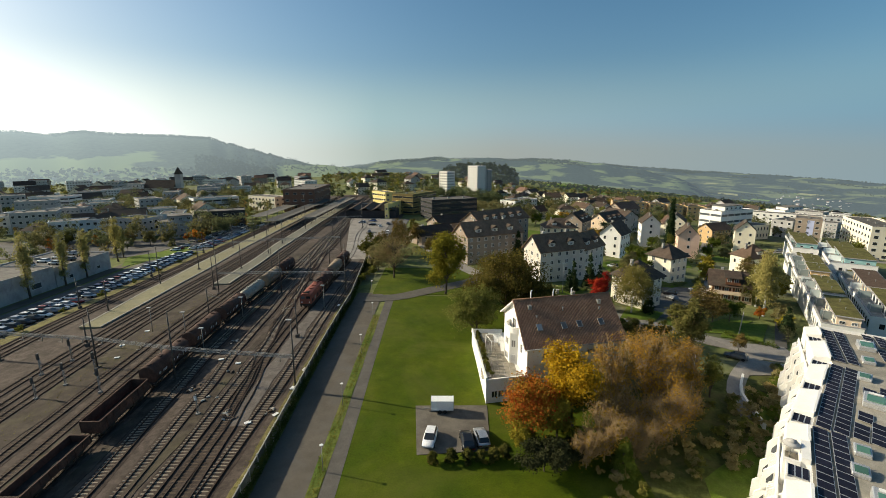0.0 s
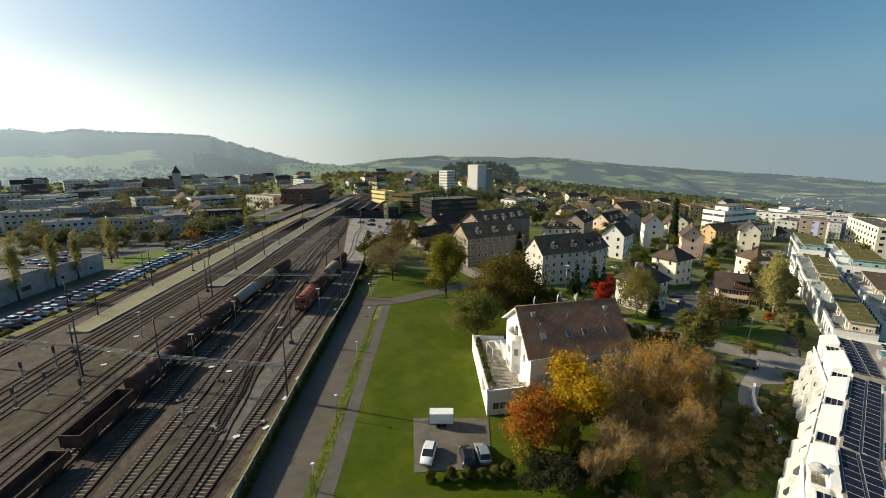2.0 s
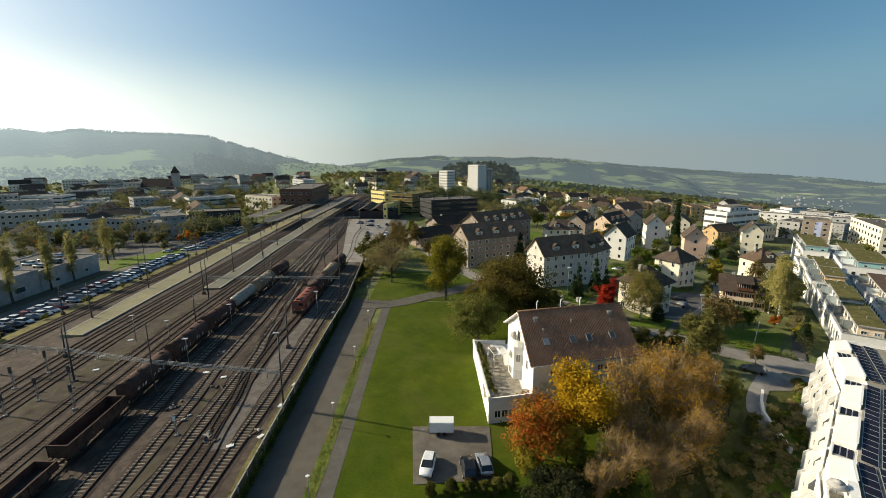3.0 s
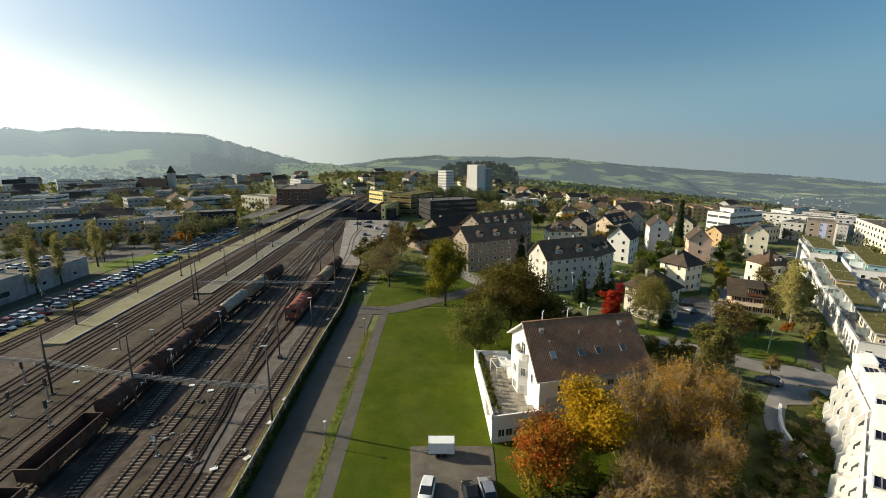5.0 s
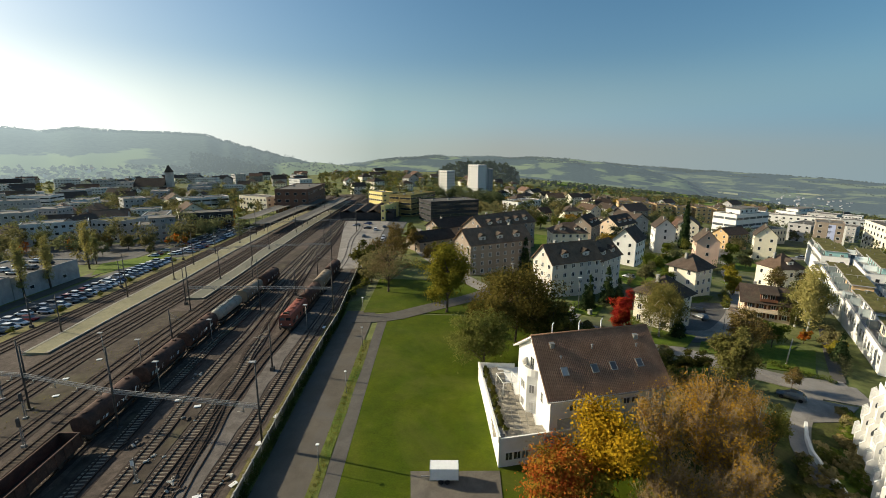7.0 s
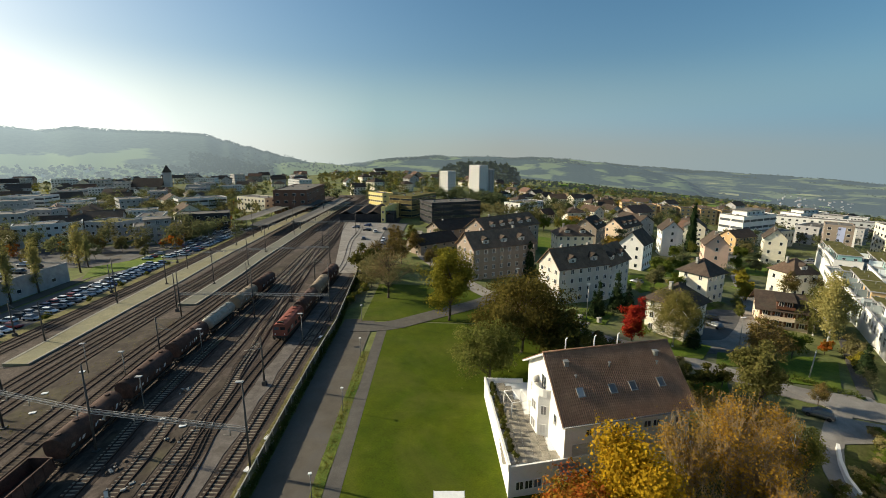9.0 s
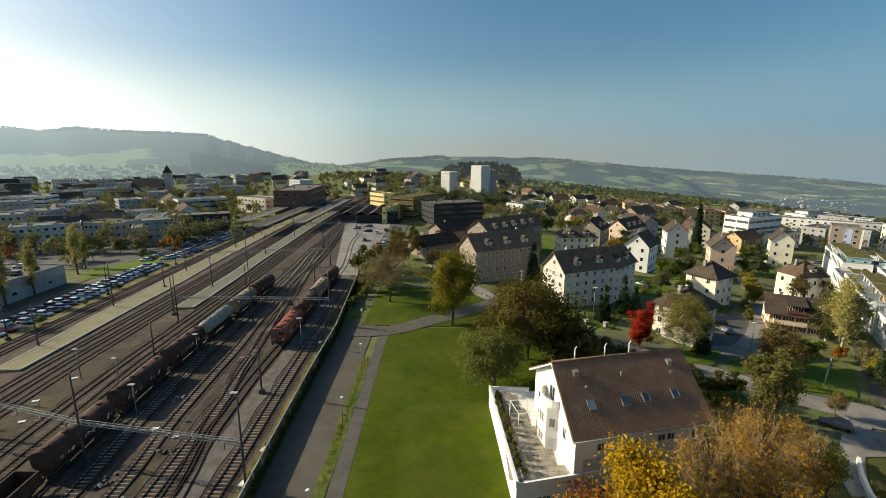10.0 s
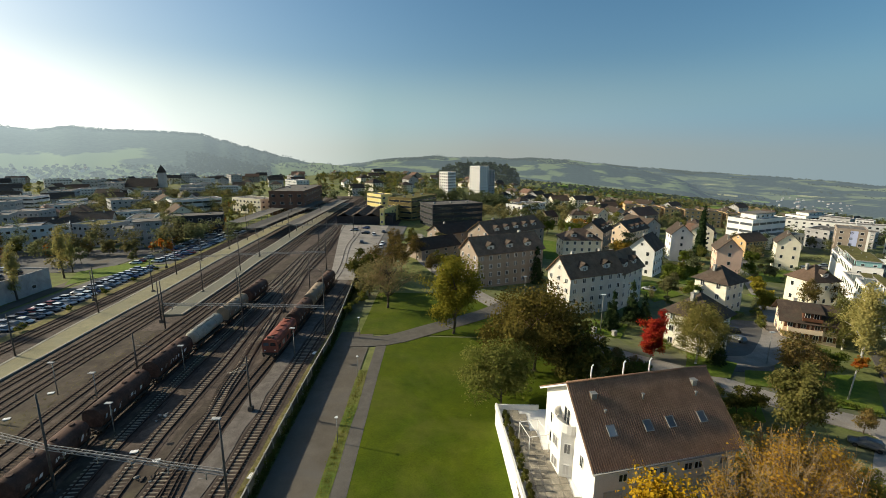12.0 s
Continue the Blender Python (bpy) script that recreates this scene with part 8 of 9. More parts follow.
def terraced_house(x, y, rz, length, width, roof_z, deck, attic_len, wall, label, far=False, roof=None):
    """A house of a terraced row: local x runs along the row, +y is the terrace side. An attic with a flat roof, a walled terrace, glass screens."""
    b = empty("terraced_house", pose(x, y, 0, 0, 0, rz), label, "terraced house", "row of terraced houses")
    zt = roof_z - 2.9
    g = gz(x, y) - 2.5
    W = width
    bm = bmesh.new()
    box(bm, -.8, length - 1.0, -W - .6, deck, g, zt)
    part("wall", bm, M_WHITE, b)
    bm = bmesh.new()
    box(bm, -.55, length - 1.25, -W - .35, deck - .25, zt + .004, zt + .05)
    part("terrace_floor", bm, M_PALE_PAVER, b)
    for a in ((-.8, length - 1.0, deck - .22, deck), (-.8, -.58, -W - .6, deck - .22), (length - 1.22, length - 1.0, -W - .6, deck - .22)):
        bm = bmesh.new()
        box(bm, *a, zt + .003, zt + .8)
        part("parapet", bm, M_WHITE, b)
        bm = bmesh.new()
        box(bm, a[0] - .12, a[1] + .12, a[2] - .12, a[3] + .12, zt + .803, zt + .88)
        part("coping", bm, M_SHED, b, "grey metal coping")
    bm = bmesh.new()
    box(bm, 0, attic_len, -W, 0, zt + .05, roof_z - .25)
    part("attic", bm, wall, b)
    bm = bmesh.new()
    box(bm, -.4, attic_len + .3, -W - .4, .55, roof_z - .25, roof_z)
    part("roof_edge", bm, M_SHED, b)
    bm = bmesh.new()
    box(bm, -.2, attic_len + .1, -W - .2, .35, roof_z + .003, roof_z + .07)
    part("planted_roof", bm, roof or M_GREENROOF, b)
    for i in range(2):
        bm = bmesh.new()
        cx = attic_len * (.3 + .4 * i)
        tube(bm, (cx, -W * .5, roof_z), (cx, -W * .5, roof_z + .6), .09, .09, 7)
        tube(bm, (cx, -W * .5, roof_z + .6), (cx, -W * .5, roof_z + .68), .17, .17, 7)
        part("vent_pipe", bm, M_STEEL, b)
    # glass screens that divide the terrace, in slim frames
    for cx in (attic_len * .28, attic_len * .92):
        bm = bmesh.new()
        box(bm, cx, cx + .05, .1, deck - .3, zt + .06, zt + 2.1)
        box(bm, cx + .05, cx + 2.6, deck - .9, deck - .85, zt + .06, zt + 1.9)
        part("glass_screen", bm, M_PALEGLASS, b, "pale greenish glass screen")
        bm = bmesh.new()
        for py in (.1, deck - .88):
            box(bm, cx - .02, cx + .07, py - .04, py + .04, zt + .06, zt + 2.16)
        box(bm, cx - .02, cx + .07, .1, deck - .88, zt + 2.1, zt + 2.16)
        part("screen_frame", bm, M_ALU, b)
        bm = bmesh.new()
        box(bm, cx + 2.56, cx + 2.64, deck - .92, deck - .84, zt + .06, zt + 1.95)
        part("screen_post", bm, M_ALU, b)
    n = max(2, int(attic_len / 3.2))
    j = bmesh.new() if far else None
    window_rows(b, attic_len, 0, 0, 0, zt + .3, 1, n, 2.3, 2.0, joined=j)
    window_rows(b, 0, 0, 0, -W, zt + .9, 1, 2, 1.1, .8, joined=j)
    window_rows(b, length - 1.0, deck, -.8, deck, zt - 2.55, 1, int(length / 2.6), 1.5, 2.1, joined=j)
    window_rows(b, -.8, deck, -.8, -W - .6, zt - 2.4, 1, 2, 1.2, 1.5, joined=j)
    if far:
        finish_windows(b, j)
    return b


M_PALE_PAVER = surface("pale_terrace_paving", (0.27, 0.27, 0.25), (0.36, 0.355, 0.33), 0.8, 0.9, 0.2, 8.0, stain=(0.17, 0.17, 0.15), stain_scale=0.5, stain_amount=0.6, mid=0.2, mid_scale=0.9)
TL = "white terraced house with planted flat roof and set-back attic"
TT = "white terraced house with turquoise attic and planted flat roof"
# along the row: start, length with terrace, attic width, roof height, terrace depth, attic length, attic wall
for i, (sx, ln, wd, rzz, dk, al, wall) in enumerate(((0, 19.6, 4.3, 2.0, 2.6, 17.6, M_PEACH), (20.0, 18.6, 4.2, 2.2, 2.6, 15.8, M_WHITE), (40.0, 7.4, 4.0, 1.2, 2.6, 4.5, M_WHITE), (47.8, 14.4, 4.6, 2.0, 3.2, 12.6, M_OCHRE), (62.6, 22.0, 4.4, 1.8, 3.0, 14.0, M_WHITE),
                                                (85.0, 22.0, 4.6, -1.4, 3.0, 12.0, M_WHITE), (108.0, 23.0, 6.8, 1.0, 1.2, 20.0, M_TURQ), (132.0, 22.0, 6.0, -.5, 1.2, 18.0, M_WHITE))):
    east = .025 * max(sx - 40, 0)
    terraced_house(89.9 + .55 * sx + .835 * east, 95.6 + .835 * sx - .55 * east, 56.6, ln, wd, rzz, dk, al, wall, TT if wall is M_TURQ else TL, i > 1)
for i, (sx, ln, wd, rzz, dk, al, wall, rf) in enumerate(((-26, 25.4, 5.6, .6, 3.2, 22.0, M_WHITE, None), (0, 27.0, 5.4, 0.0, 3.2, 25.0, M_PEACH, M_ROOF), (28.0, 14.0, 5.0, -2.4, 3.2, 6.0, M_WHITE, None), (43.0, 27.0, 8.6, .4, 4.2, 25.0, M_TURQ, None), (72.0, 24.0, 7.0, -1.2, 3.6, 20.0, M_WHITE, None))):
    terraced_house(124.5 + .57 * sx, 124.5 + .82 * sx, 55.2, ln, wd, rzz, dk, al, wall, TT if wall is M_TURQ else TL, True, rf)


# ---- fields of the valley ----
M_FIELD = [surface("field_" + n, a, b, 0.02, 0.95, 0.0, 0.5, mid=0.15, mid_scale=0.05) for n, a, b in (("green", (0.10, 0.16, 0.03), (0.15, 0.21, 0.05)), ("pale", (0.20, 0.21, 0.09), (0.27, 0.26, 0.12)), ("brown", (0.16, 0.12, 0.07), (0.21, 0.16, 0.10)))]
_fr = random.Random(77)
for i in range(46):
    _a, _d = _fr.uniform(13, 50), _fr.uniform(640, 2300)
    _x, _y = _d * math.sin(radians(_a)), _d * math.cos(radians(_a))
    _w, _l, _q = _fr.uniform(40, 120), _fr.uniform(60, 200), radians(_fr.uniform(-30, 60))
    _u, _v = Vector((math.cos(_q), math.sin(_q))), Vector((-math.sin(_q), math.cos(_q)))
    _c = [Vector((_x, _y)) + _u * (_l * a) + _v * (_w * b) for a, b in ((-.5, -.5), (.5, -.5), (.5, .5), (-.5, .5))]
    quad_patch("field", *[tuple(p) for p in _c], _fr.choice((M_FIELD[0], M_FIELD[0], M_FIELD[1], M_FIELD[2])), 4.0, "open field on the valley floor", "field", 4, 4)

# ---- walls and small things of the gardens ----
def garden_wall(pts, h, label):
    w = empty("garden_wall", Matrix(), label, "garden wall")
    p = resample(pts, 1.6)
    for (x0, y0), (x1, y1) in zip(p, p[1:]):
        n = math.hypot(x1 - x0, y1 - y0)
        bm = bmesh.new()
        box(bm, 0, n, -.2, .2, -.5, h)
        o = part("wall_segment", bm, M_WHITE, w)
        o.matrix_basis = pose(x0, y0, gz(x0, y0), 0, 0, math.degrees(math.atan2(y1 - y0, x1 - x0)))


garden_wall([(56.5, 76.6), (53.9, 73.2), (52.0, 70.0), (51.0, 67.0), (50.3, 63.5), (49.6, 61.0)], 1.0, "curving pale garden wall beside the drive")


# ---- trains ----
def bogie(t, y, mat=None):
    bm = bmesh.new()
    box(bm, -1.0, 1.0, y - 1.5, y + 1.5, .55, .85)
    for s in (-.78, .78):
        box(bm, s - .09, s + .09, y - 1.7, y + 1.7, .4, .8)
    part("bogie_frame", bm, M_BOGIE, t)
    for dy in (-.9, .9):
        bm = bmesh.new()
        for s in (-.72, .72):
            tube(bm, (s - .06, y + dy, .47), (s + .06, y + dy, .47), .46, .46, 14)
        tube(bm, (-.75, y + dy, .47), (.75, y + dy, .47), .08, .08, 6)
        part("wheelset", bm, M_BOGIE, t)


def buffers(t, y, s):
    for x in (-.88, .88):
        bm = bmesh.new()
        tube(bm, (x, y, 1.05), (x, y + s * .55, 1.05), .1, .1, 7)
        tube(bm, (x, y + s * .55, 1.05), (x, y + s * .62, 1.05), .24, .24, 9)
        part("buffer", bm, M_BOGIE, t)


def on_rails(pts, y, dz=.29):
    x = interp(pts, y)
    return pose(x, y, gz(x, y) + dz, math.degrees(math.atan2(gz(x, y + 5) - gz(x, y - 5), 10)), 0, -math.degrees(math.atan2(interp(pts, y + 4) - interp(pts, y - 4), 8)))


def gondola(m, L, H=3.0, label="rusty brown open gondola wagon, empty inside"):
    t = empty("gondola_wagon", m, label, "freight wagon", "wagons of the freight train")
    bm = bmesh.new()
    for s in (-1, 1):
        a, b = sorted((s * 1.38, s * 1.45))
        box(bm, a, b, -L / 2, L / 2, 1.15, H)
    for s in (-1, 1):
        a, b = sorted((s * L / 2, s * (L / 2 - .07)))
        box(bm, -1.38, 1.38, a, b, 1.15, H)
    part("side_wall", bm, M_WAGON, t)
    bm = bmesh.new()
    box(bm, -1.38, 1.38, -L / 2 + .07, L / 2 - .07, 1.0, 1.2)
    part("floor", bm, M_WAGON_IN, t)
    n = int(L / 1.3)
    for i in range(n + 1):
        y = -L / 2 + L * i / n
        for s in (-1, 1):
            bm = bmesh.new()
            a, b = sorted((s * 1.45, s * 1.55))
            box(bm, a, b, y - .06, y + .06, 1.1, H)
            part("rib", bm, M_WAGON, t)
    bm = bmesh.new()
    for s in (-1, 1):
        a, b = sorted((s * 1.34, s * 1.53))
        box(bm, a, b, -L / 2 - .04, L / 2 + .04, H + .002, H + .09)
        a, b = sorted((s * (L / 2 - .12), s * (L / 2 + .05)))
        box(bm, -1.34, 1.34, a, b, H + .002, H + .09)
    part("top_rail", bm, M_WAGON, t)
    for y, s in ((-L / 2 + 2.2, -1), (L / 2 - 2.2, 1)):
        bogie(t, y)
        buffers(t, s * L / 2, s)
    return t


def hopper(m, L, mat, label):
    """A covered hopper wagon with a rounded roof and ribbed lower side."""
    t = empty("hopper_wagon", m, label, "freight wagon", "wagons of the freight train")
    bm = bmesh.new()
    prof = [(-1.05, 1.1), (-1.45, 1.9), (-1.45, 2.9), (-1.2, 3.6), (-.6, 3.95), (0, 4.05), (.6, 3.95), (1.2, 3.6), (1.45, 2.9), (1.45, 1.9), (1.05, 1.1)]
    a = [bm.verts.new((x, -L / 2 + .5, z)) for x, z in prof]
    b = [bm.verts.new((x, L / 2 - .5, z)) for x, z in prof]
    for i in range(len(prof)):
        j = (i + 1) % len(prof)
        f = bm.faces.new((a[i], b[i], b[j], a[j]))
        f.smooth = True
    bm.faces.new(a)
    bm.faces.new(b[::-1])
    part("body", bm, mat, t)
    bm = bmesh.new()
    box(bm, -1.3, 1.3, -L / 2, L / 2, .85, 1.1)
    part("underframe", bm, M_BOGIE, t)
    for i in range(4):
        bm = bmesh.new()
        y = -L / 2 + L * (i + .5) / 4
        tube(bm, (0, y, 3.98), (0, y, 4.2), .38, .34, 10)
        part("hatch", bm, mat, t)
    for i in range(7):
        y = -L / 2 + .8 + (L - 1.6) * i / 6
        for s in (-1, 1):
            bm = bmesh.new()
            c, d = sorted((s * 1.43, s * 1.53))
            box(bm, c, d, y - .05, y + .05, 1.9, 2.9)
            part("rib", bm, mat, t)
    for i in range(9):
        y = -L / 2 + .8 + (L - 2.2) * _rng.random()
        bm = bmesh.new()
        box(bm, 1.455, 1.47, y, y + _rng.uniform(.15, .5), 1.95 + _rng.uniform(0, .25), 2.4 + _rng.uniform(0, .4))
        for v in bm.verts:
            v.co.y += (v.co.z - 2.2) * .5
        part("paint_mark", bm, _rng.choice((M_TANK, M_PALE, M_GREY)), t, "sprayed pale paint bar")
    for y, s in ((-L / 2 + 2, -1), (L / 2 - 2, 1)):
        bogie(t, y)
        buffers(t, s * L / 2, s)
    return t


def tank(m, L, mat, label):
    t = empty("tank_wagon", m, label, "freight wagon", "wagons of the freight train")
    bm = bmesh.new()
    n = 18
    rings = []
    for y, r in ((-L / 2 + .35, .55), (-L / 2 + .45, 1.0), (-L / 2 + .75, 1.35), (L / 2 - .75, 1.35), (L / 2 - .45, 1.0), (L / 2 - .35, .55)):
        rings.append([bm.verts.new((math.cos(2 * math.pi * i / n) * r, y, 2.5 + math.sin(2 * math.pi * i / n) * r)) for i in range(n)])
    for p, q in zip(rings, rings[1:]):
        for i in range(n):
            f = bm.faces.new((p[i], q[i], q[(i + 1) % n], p[(i + 1) % n]))
            f.smooth = True
    bm.faces.new(rings[0])
    bm.faces.new(rings[-1][::-1])
    part("tank", bm, mat, t)
    bm = bmesh.new()
    box(bm, -1.25, 1.25, -L / 2, L / 2, .85, 1.1)
    part("underframe", bm, M_BOGIE, t)
    for k in (-.25, .05, .3):
        bm = bmesh.new()
        tube(bm, (0, L * k, 3.8), (0, L * k, 4.1), .32, .28, 10)
        part("dome", bm, mat, t)
    bm = bmesh.new()
    for k in (-.42, -.18, .18, .42):
        for i in range(12):
            a0, a1 = math.pi * (-.1 + 1.2 * i / 12), math.pi * (-.1 + 1.2 * (i + 1) / 12)
            tube(bm, (math.cos(a0) * 1.38, L * k, 2.5 + math.sin(a0) * 1.38), (math.cos(a1) * 1.38, L * k, 2.5 + math.sin(a1) * 1.38), .035, .035, 4)
    part("strap", bm, M_STEEL, t)
    bm = bmesh.new()
    box(bm, -.35, .35, -L * .35, L * .35, 3.88, 3.93)
    part("walkway", bm, M_STEEL, t)
    for y, s in ((-L / 2 + 2, -1), (L / 2 - 2, 1)):
        bogie(t, y)
        buffers(t, s * L / 2, s)
    return t


def locomotive(m, L):
    t = empty("locomotive", m, "weathered red diesel shunting locomotive with dark roof details", "locomotive")
    bm = bmesh.new()
    box(bm, -1.5, 1.5, -L / 2, L / 2, .95, 1.3)
    part("frame", bm, M_BOGIE, t)
    bm = bmesh.new()
    prof = [(-1.45, 1.3), (-1.45, 3.2), (-1.15, 3.75), (-.5, 3.95), (.5, 3.95), (1.15, 3.75), (1.45, 3.2), (1.45, 1.3)]
    a = [bm.verts.new((x, -L / 2 + .2, z)) for x, z in prof]
    b = [bm.verts.new((x, L / 2 - .2, z)) for x, z in prof]
    for i in range(len(prof)):
        j = (i + 1) % len(prof)
        bm.faces.new((a[i], b[i], b[j], a[j]))
    bm.faces.new(a)
    bm.faces.new(b[::-1])
    part("body", bm, M_LOCO, t)
    for y in (-L * .3, -L * .1, L * .12, L * .32):
        bm = bmesh.new()
        tube(bm, (0, y, 3.9), (0, y, 4.15), .55, .5, 14)
        part("roof_fan", bm, M_LOCO, t)
    bm = bmesh.new()
    for y in (-L * .42, L * .42):
        box(bm, -.6, .6, y - .3, y + .3, 3.95, 4.2)
    part("roof_box", bm, M_BOGIE, t)
    for y, s in ((-L / 2 + .17, 0), (L / 2 - .17, 180)):
        for x in (-.65, .65):
            bm = bmesh.new()
            box(bm, -.48, .48, -.03, .03, 0, .6, 0, pose(x, y, 2.65, 0, 0, s))
            part("cab_window", bm, M_GLASS, t)
    for k in (-.38, -.2, 0, .2, .38):
        for s in (-1, 1):
            bm = bmesh.new()
            box(bm, -.55, .55, -.03, .03, 0, .8, 0, pose(s * 1.45, L * k, 1.7, 0, 0, 90 * s))
            part("side_grille", bm, M_TANK if k == -.2 else M_BOGIE, t)
    for x in (-.95, .95):
        for y in (-L / 2 + .18, L / 2 - .18):
            bm = bmesh.new()
            tube(bm, (x, y - .05, 1.75), (x, y + .05, 1.75), .14, .14, 9)
            part("headlight", bm, M_LAMPHEAD, t)
    for y, s in ((-L / 2 + 2.6, -1), (L / 2 - 2.6, 1)):
        bogie(t, y)
        buffers(t, s * L / 2, s)
    return t


TRAIN = [(-52.0, 40), (-52.0, 140), (-55, 210), (-62, 330)]
LOW = gondola(on_rails(TRAIN, 51.0), 11.0, 2.3, "low-sided brown wagon with tan boards lying inside")
for _i in range(9):
    _bm = bmesh.new()
    box(_bm, -.12, .34, -5.0 + _i * 1.1, -3.95 + _i * 1.1, 1.21, 1.27 + .02 * (_i % 2), 0, pose(.06 * math.sin(_i * 2.3), 0, 0, 0, 0, 1.5 * math.sin(_i * 1.7)))
    part("board", _bm, M_BOARD, LOW, "weathered tan board")
gondola(on_rails(TRAIN, 64.1), 11.2)
y = 71.1
for L, kind in ((12.0, 0), (12.0, 0), (11.6, 0), (11.8, 1), (11.6, 2), (11.6, 0)):
    m = on_rails(TRAIN, y + L / 2)
    if kind == 0:
        hopper(m, L, M_WAGON, "dark brown covered hopper wagon with sprayed pale marks")
    elif kind == 1:
        tank(m, L, M_TANK, "grey-green tank wagon with steel straps")
    else:
        hopper(m, L, M_TANK_B, "beige covered hopper wagon, dirty")
    y += L + 1.2
SIDE = [(-34.6, 92), (-34.2, 110), (-34.8, 160), (-41, 220)]
locomotive(on_rails(SIDE, 110.8), 11.6)
y = 117.8
for L, kind in ((12.0, 0), (11.6, 1), (11.0, 0)):
    m = on_rails(SIDE, y + L / 2)
    if kind:
        hopper(m, L, M_TANK_B, "yellowish covered hopper wagon behind the locomotive")
    else:
        hopper(m, L, M_WAGON, "dark covered hopper wagon behind the locomotive")
    y += L + 1.2


# ---- cars ----
def car(m, paint_mat, label, group="parked cars", L=4.3, W=1.78, H=1.46, plain=False, far=False):
    """A hatchback with lofted body, glazed cabin, lights and wheels; it points to +y."""
    c = empty("car", m, label, "car", group)
    bm = bmesh.new()
    secs = [(-L / 2, .38, .62, .86), (-L / 2 + .12, .30, .86, .95), (-L * .25, .28, .92, 1.0), (L * .05, .28, .92, 1.0), (L * .25, .28, .86, .98), (L / 2 - .25, .30, .72, .92), (L / 2, .40, .56, .80)]
    rings = []
    for y, z0, z1, f in secs:
        w = W / 2 * f
        rings.append([bm.verts.new(p) for p in ((-w * .94, y, z0), (-w, y, z0 + .2), (-w, y, z1 - .12), (-w * .86, y, z1), (w * .86, y, z1), (w, y, z1 - .12), (w, y, z0 + .2), (w * .94, y, z0))])
    for p, q in zip(rings, rings[1:]):
        for i in range(8):
            f = bm.faces.new((p[i], p[(i + 1) % 8], q[(i + 1) % 8], q[i]))
            f.smooth = True
    bm.faces.new(rings[0][::-1])
    bm.faces.new(rings[-1])
    bmesh.ops.recalc_face_normals(bm, faces=bm.faces[:])
    if far:
        for x in (-W * .46, W * .46):
            for y in (-L * .31, L * .31):
                tube(bm, (x - .11, y, .32), (x + .11, y, .32), .32, .32, 8, 1)
    part("body", bm, [paint_mat, M_TYRE], c)
    bm = bmesh.new()
    low = [(-W * .42, -L * .44, .88), (W * .42, -L * .44, .88), (W * .42, L * .24, .88), (-W * .42, L * .24, .88)]
    top = [(-W * .34, -L * .34, H - .04), (W * .34, -L * .34, H - .04), (W * .34, L * .05, H - .04), (-W * .34, L * .05, H - .04)]
    a, b = [bm.verts.new(p) for p in low], [bm.verts.new(p) for p in top]
    for i in range(4):
        bm.faces.new((a[i], a[(i + 1) % 4], b[(i + 1) % 4], b[i]))
    bm.faces.new(b)
    part("glazing", bm, M_GLASS, c)
    bm = bmesh.new()
    box(bm, -W * .35, W * .35, -L * .35, L * .06, H - .05, H)
    bmesh.ops.bevel(bm, geom=bm.edges[:], offset=.02, segments=1, affect="EDGES")
    part("roof", bm, paint_mat, c)
    for x in (-W * .46, W * .46):
        for y in (-L * .31, L * .31) if not far else ():
            if plain:
                bm = bmesh.new()
                tube(bm, (-.11, 0, 0), (.11, 0, 0), .32, .32, 10)
                part("wheel", bm, M_TYRE, c).matrix_basis = Matrix.Translation((x, y, .32))
                continue
            w = empty("wheel", Matrix.Translation((x, y, .32)))
            w.parent = c
            bm = bmesh.new()
            tube(bm, (-.11, 0, 0), (.11, 0, 0), .32, .32, 14)
            part("tyre", bm, M_TYRE, w)
            bm = bmesh.new()
            tube(bm, (-.12, 0, 0), (.12, 0, 0), .2, .2, 10)
            part("rim", bm, M_RIM, w)
    for x in (() if plain else (-W * .34, W * .34)):
        bm = bmesh.new()
        box(bm, x - .2, x + .2, L / 2 - .2, L / 2 - .06, .5, .6)
        part("headlight", bm, M_LAMPHEAD, c)
        bm = bmesh.new()
        box(bm, x - .2, x + .2, -L / 2 - .02, -L / 2 + .1, .5, .62)
        part("tail_light", bm, M_PAINTS[5], c)
    return c


car(frame_at(-1.85, 56.0, 172, .2), M_PAINTS[0], "white hatchback with black roof parked on the lot")
car(frame_at(3.4, 55.6, 6, .2), M_PAINTS[1], "black car parked on the lot")
car(frame_at(5.5, 56.3, 8, .2), M_PAINTS[2], "silver car parked on the lot")
PARK = [car(frame_at(-113, 128 + 2.65 * i, 90, .15), M_PAINTS[i], ("white", "black", "silver", "grey", "dark blue", "red")[i] + " car parked in a row on asphalt", "cars in the car parks", plain=True) for i in range(6)]


PARK_FAR = [car(frame_at(-113, 196 + 2.7 * i, 90, .15), M_PAINTS[i], ("white", "black", "silver", "grey", "dark blue", "red")[i] + " car parked in a row on asphalt", "cars in the car parks", plain=True, far=True) for i in range(6)]


def park(x, y, rz, which=None):
    return copy_thing((PARK_FAR if y > 188 else PARK)[which if which is not None else _rng.choice((0, 0, 0, 0, 0, 0, 1, 2, 2, 2, 2, 2, 3, 3, 4, 5))], frame_at(x, y, rz, .15))


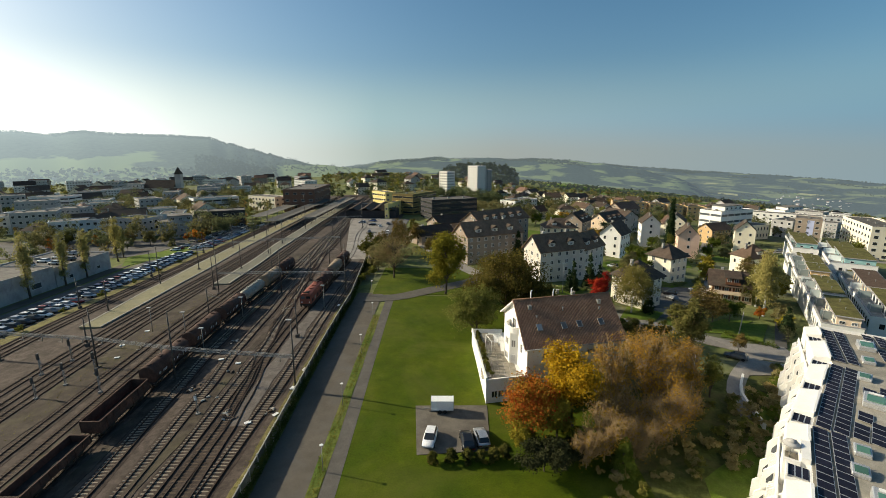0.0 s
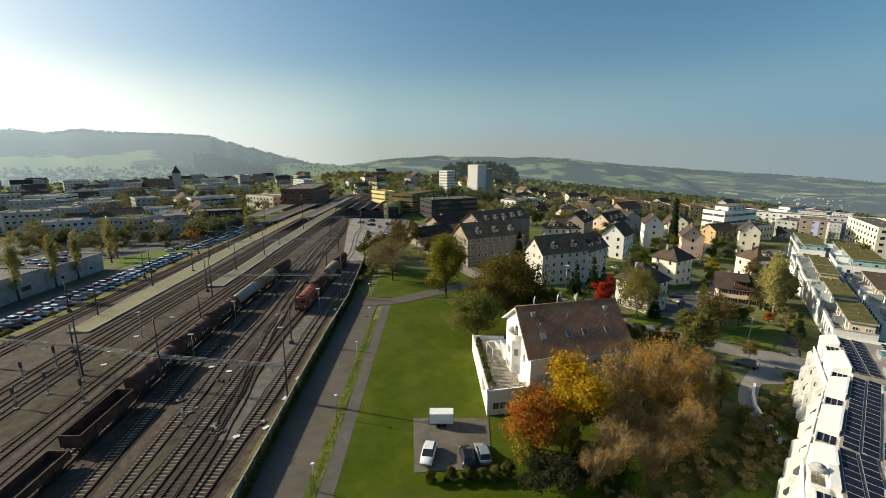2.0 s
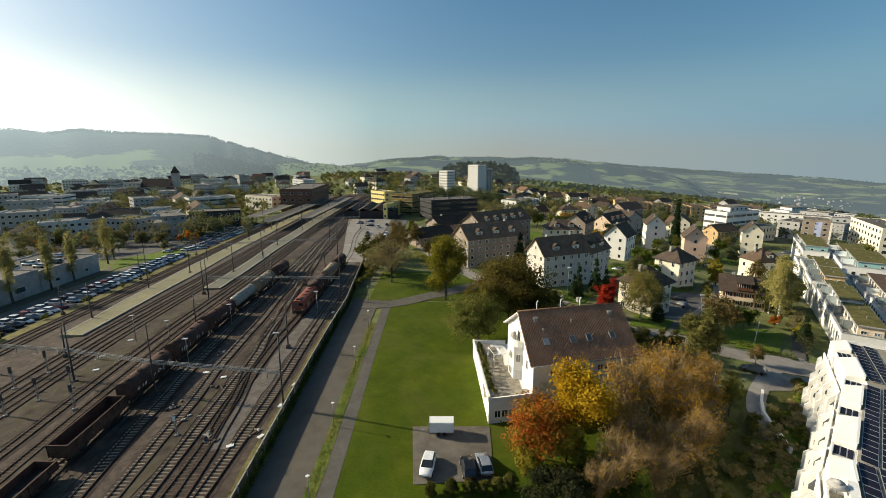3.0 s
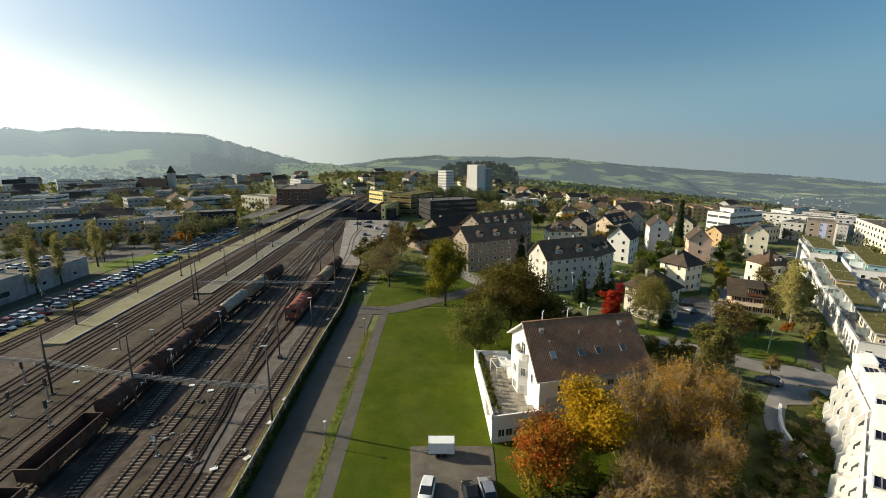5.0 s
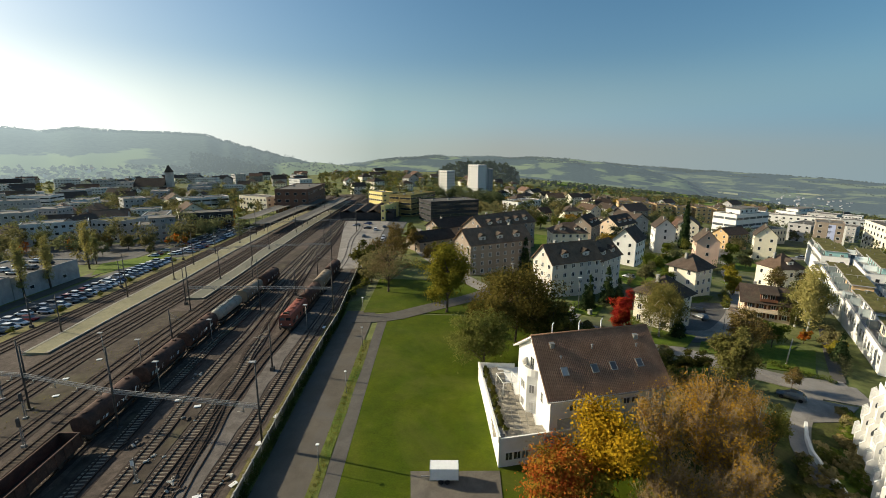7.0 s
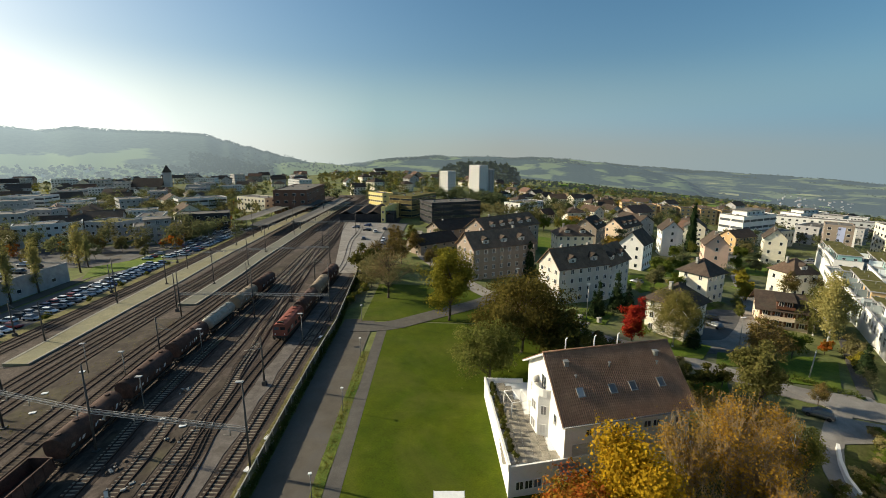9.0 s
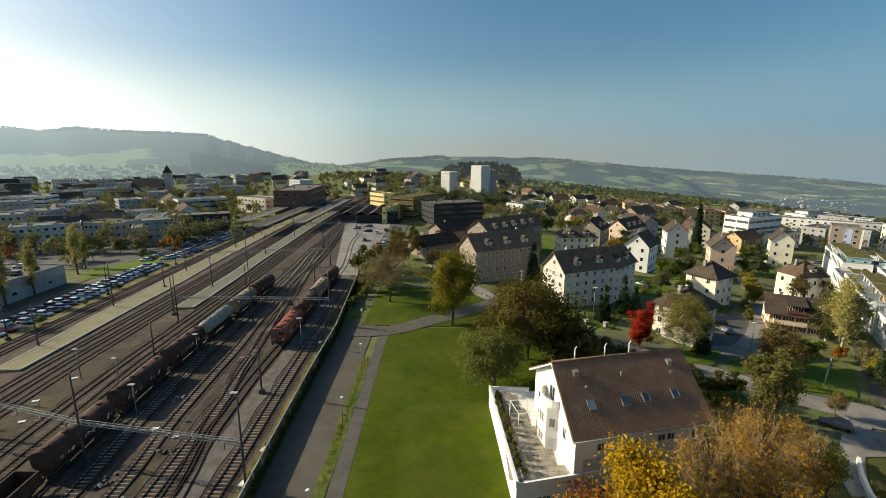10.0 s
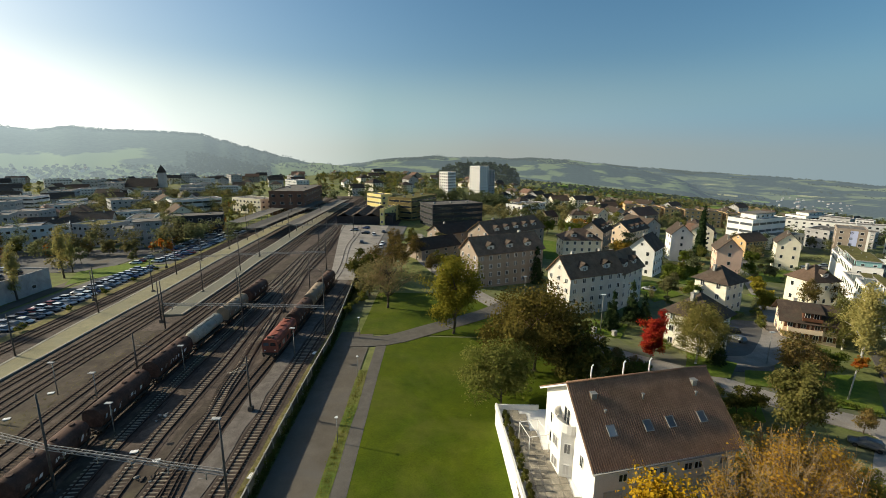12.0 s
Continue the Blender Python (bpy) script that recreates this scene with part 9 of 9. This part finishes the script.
for i in range(34):
    y = 97 + i * 2.65
    if not 125.5 < y < 143.5 and _rng.random() < .93:
        park(-113.2 + _rng.uniform(-.3, .3), y, 90 + _rng.uniform(-4, 4))
    if _rng.random() < .9:
        park(-107.6 + _rng.uniform(-.3, .3), y, 270 + _rng.uniform(-4, 4))
    if i % 5 == 2:
        plant(LOWB, -103.6 + _rng.uniform(-.5, .5), y, _rng.uniform(.8, 1.4), y * 31)
for i in range(24):
    y = 195 + i * 2.7
    if _rng.random() < .8:
        park(-106.6, y, 270 + _rng.uniform(-4, 4))
    if _rng.random() < .8:
        park(-112.2, y, 90 + _rng.uniform(-4, 4))
    if _rng.random() < .6:
        park(-120.6, y, 90 + _rng.uniform(-4, 4))
for x, y, rz, w in ((68.6, 128.5, 60, 1), (66.5, 123, 20, 3), (60.4, 84.6, 50, 3), (-36, 214, 10, 3), (-33.5, 232, 15, 0), (-38, 236, 80, 1), (-30, 240, 10, 3), (-45, 244, 100, 2), (-40, 250, 70, 4),
                    (-26.5, 205, 3, 0), (-26.8, 212, 3, 0), (160, 219.5, 60, 0), (177, 228, 80, 2), (188, 226, 95, 3), (205, 218, 110, 0), (214, 213, 120, 1), (44, 150.5, 130, 3), (47, 153, 130, 1), (64, 162, 40, 2)):
    park(x, y, rz, w)


for i in range(7):
    copy_thing(PARK[(0, 2, 0, 3, 0, 1, 2)[i]], pose(-133.5 if i % 2 else -140, 145 + i * 3.0, gz(-140, 154.6) + 6.86, 0, 0, 90))


def box_trailer():
    t = empty("box_trailer", frame_at(-.1, 63.0, 0, .18), "light grey box trailer parked on the lot", "trailer")
    bm = bmesh.new()
    box(bm, -1.75, 1.75, -.85, .85, .55, 2.15)
    bmesh.ops.bevel(bm, geom=bm.edges[:], offset=.05, segments=1, affect="EDGES")
    part("box", bm, M_LAMPHEAD, t)
    bm = bmesh.new()
    box(bm, -1.7, 1.7, -.8, .8, .42, .55)
    box(bm, -2.9, -1.7, -.06, .06, .42, .52)
    part("chassis", bm, M_STEEL, t)
    for x in (-.4, .4):
        for y in (-.8, .8):
            bm = bmesh.new()
            tube(bm, (x, y - .1, .31), (x, y + .1, .31), .31, .31, 12)
            part("wheel", bm, M_TYRE, t)
    for x in (-1.76, 1.76):
        bm = bmesh.new()
        box(bm, x - .03, x + .03, -.86, .86, .55, 2.16)
        part("edge_trim", bm, M_ALU, t)


box_trailer()

# ---- far villages and woods ----
def on_east(g):
    a = g.choice((g.uniform(14, 23), g.uniform(36, 43)))
    d = g.uniform(1700, 2500)
    x, y = d * math.sin(radians(a)), d * math.cos(radians(a))
    return x, y, gz(x, y)


def on_west(g):
    x, y, z = hill_z(WEST, 800, 1500, -30, g.uniform(-46, -24), g.uniform(.16, .44))
    return x, y, z


# walls and roofs that glow: haze painted into the far houses
M_FARWALL = hazed_mat("far_walls", (0.30, 0.30, 0.29), (0.36, 0.355, 0.345), HAZE_GLOW, 0.22, 0.02, 0.4, 0.6, 2.4)
M_FARROOF = hazed_mat("far_roofs", (0.12, 0.10, 0.09), (0.14, 0.11, 0.10), HAZE_GLOW, 0.21, 0.02, 0.4, 0.6, 2.0)
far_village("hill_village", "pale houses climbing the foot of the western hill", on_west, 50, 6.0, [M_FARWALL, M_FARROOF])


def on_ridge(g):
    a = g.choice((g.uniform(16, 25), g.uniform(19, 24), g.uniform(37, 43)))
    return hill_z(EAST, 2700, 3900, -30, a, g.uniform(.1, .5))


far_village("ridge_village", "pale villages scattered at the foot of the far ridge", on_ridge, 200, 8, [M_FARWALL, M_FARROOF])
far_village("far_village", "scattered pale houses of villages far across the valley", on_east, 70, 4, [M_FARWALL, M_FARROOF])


# fields on the slope of the far ridge, haze painted in as emission
M_SLOPE_FIELD = [hazed_mat("slope_field_" + n, c, c, HAZE_GLOW_N, 0.19, 0.02) for n, c in (("green", (0.13, 0.19, 0.06)), ("pale", (0.25, 0.25, 0.13)), ("dark", (0.05, 0.065, 0.045)))]


def slope_field(a, s, da, ds, lean, mat):
    """A field that follows the slope of the eastern ridge."""
    verts, faces = [], []
    for i in range(5):
        for j in range(4):
            x, y, z = hill_z(EAST, 2700, 3900, -30, a + da * (i / 4 - .5) + lean * (j / 3 - .5), s + ds * (j / 3 - .5))
            verts.append((x, y, z + 7))
    for i in range(4):
        for j in range(3):
            k = i * 4 + j
            faces.append((k, k + 4, k + 5, k + 1))
    tagged(link_mesh("field", verts, faces, mat, smooth_faces=True), "field on the slope of the far hazy ridge", "field", "", "structure")


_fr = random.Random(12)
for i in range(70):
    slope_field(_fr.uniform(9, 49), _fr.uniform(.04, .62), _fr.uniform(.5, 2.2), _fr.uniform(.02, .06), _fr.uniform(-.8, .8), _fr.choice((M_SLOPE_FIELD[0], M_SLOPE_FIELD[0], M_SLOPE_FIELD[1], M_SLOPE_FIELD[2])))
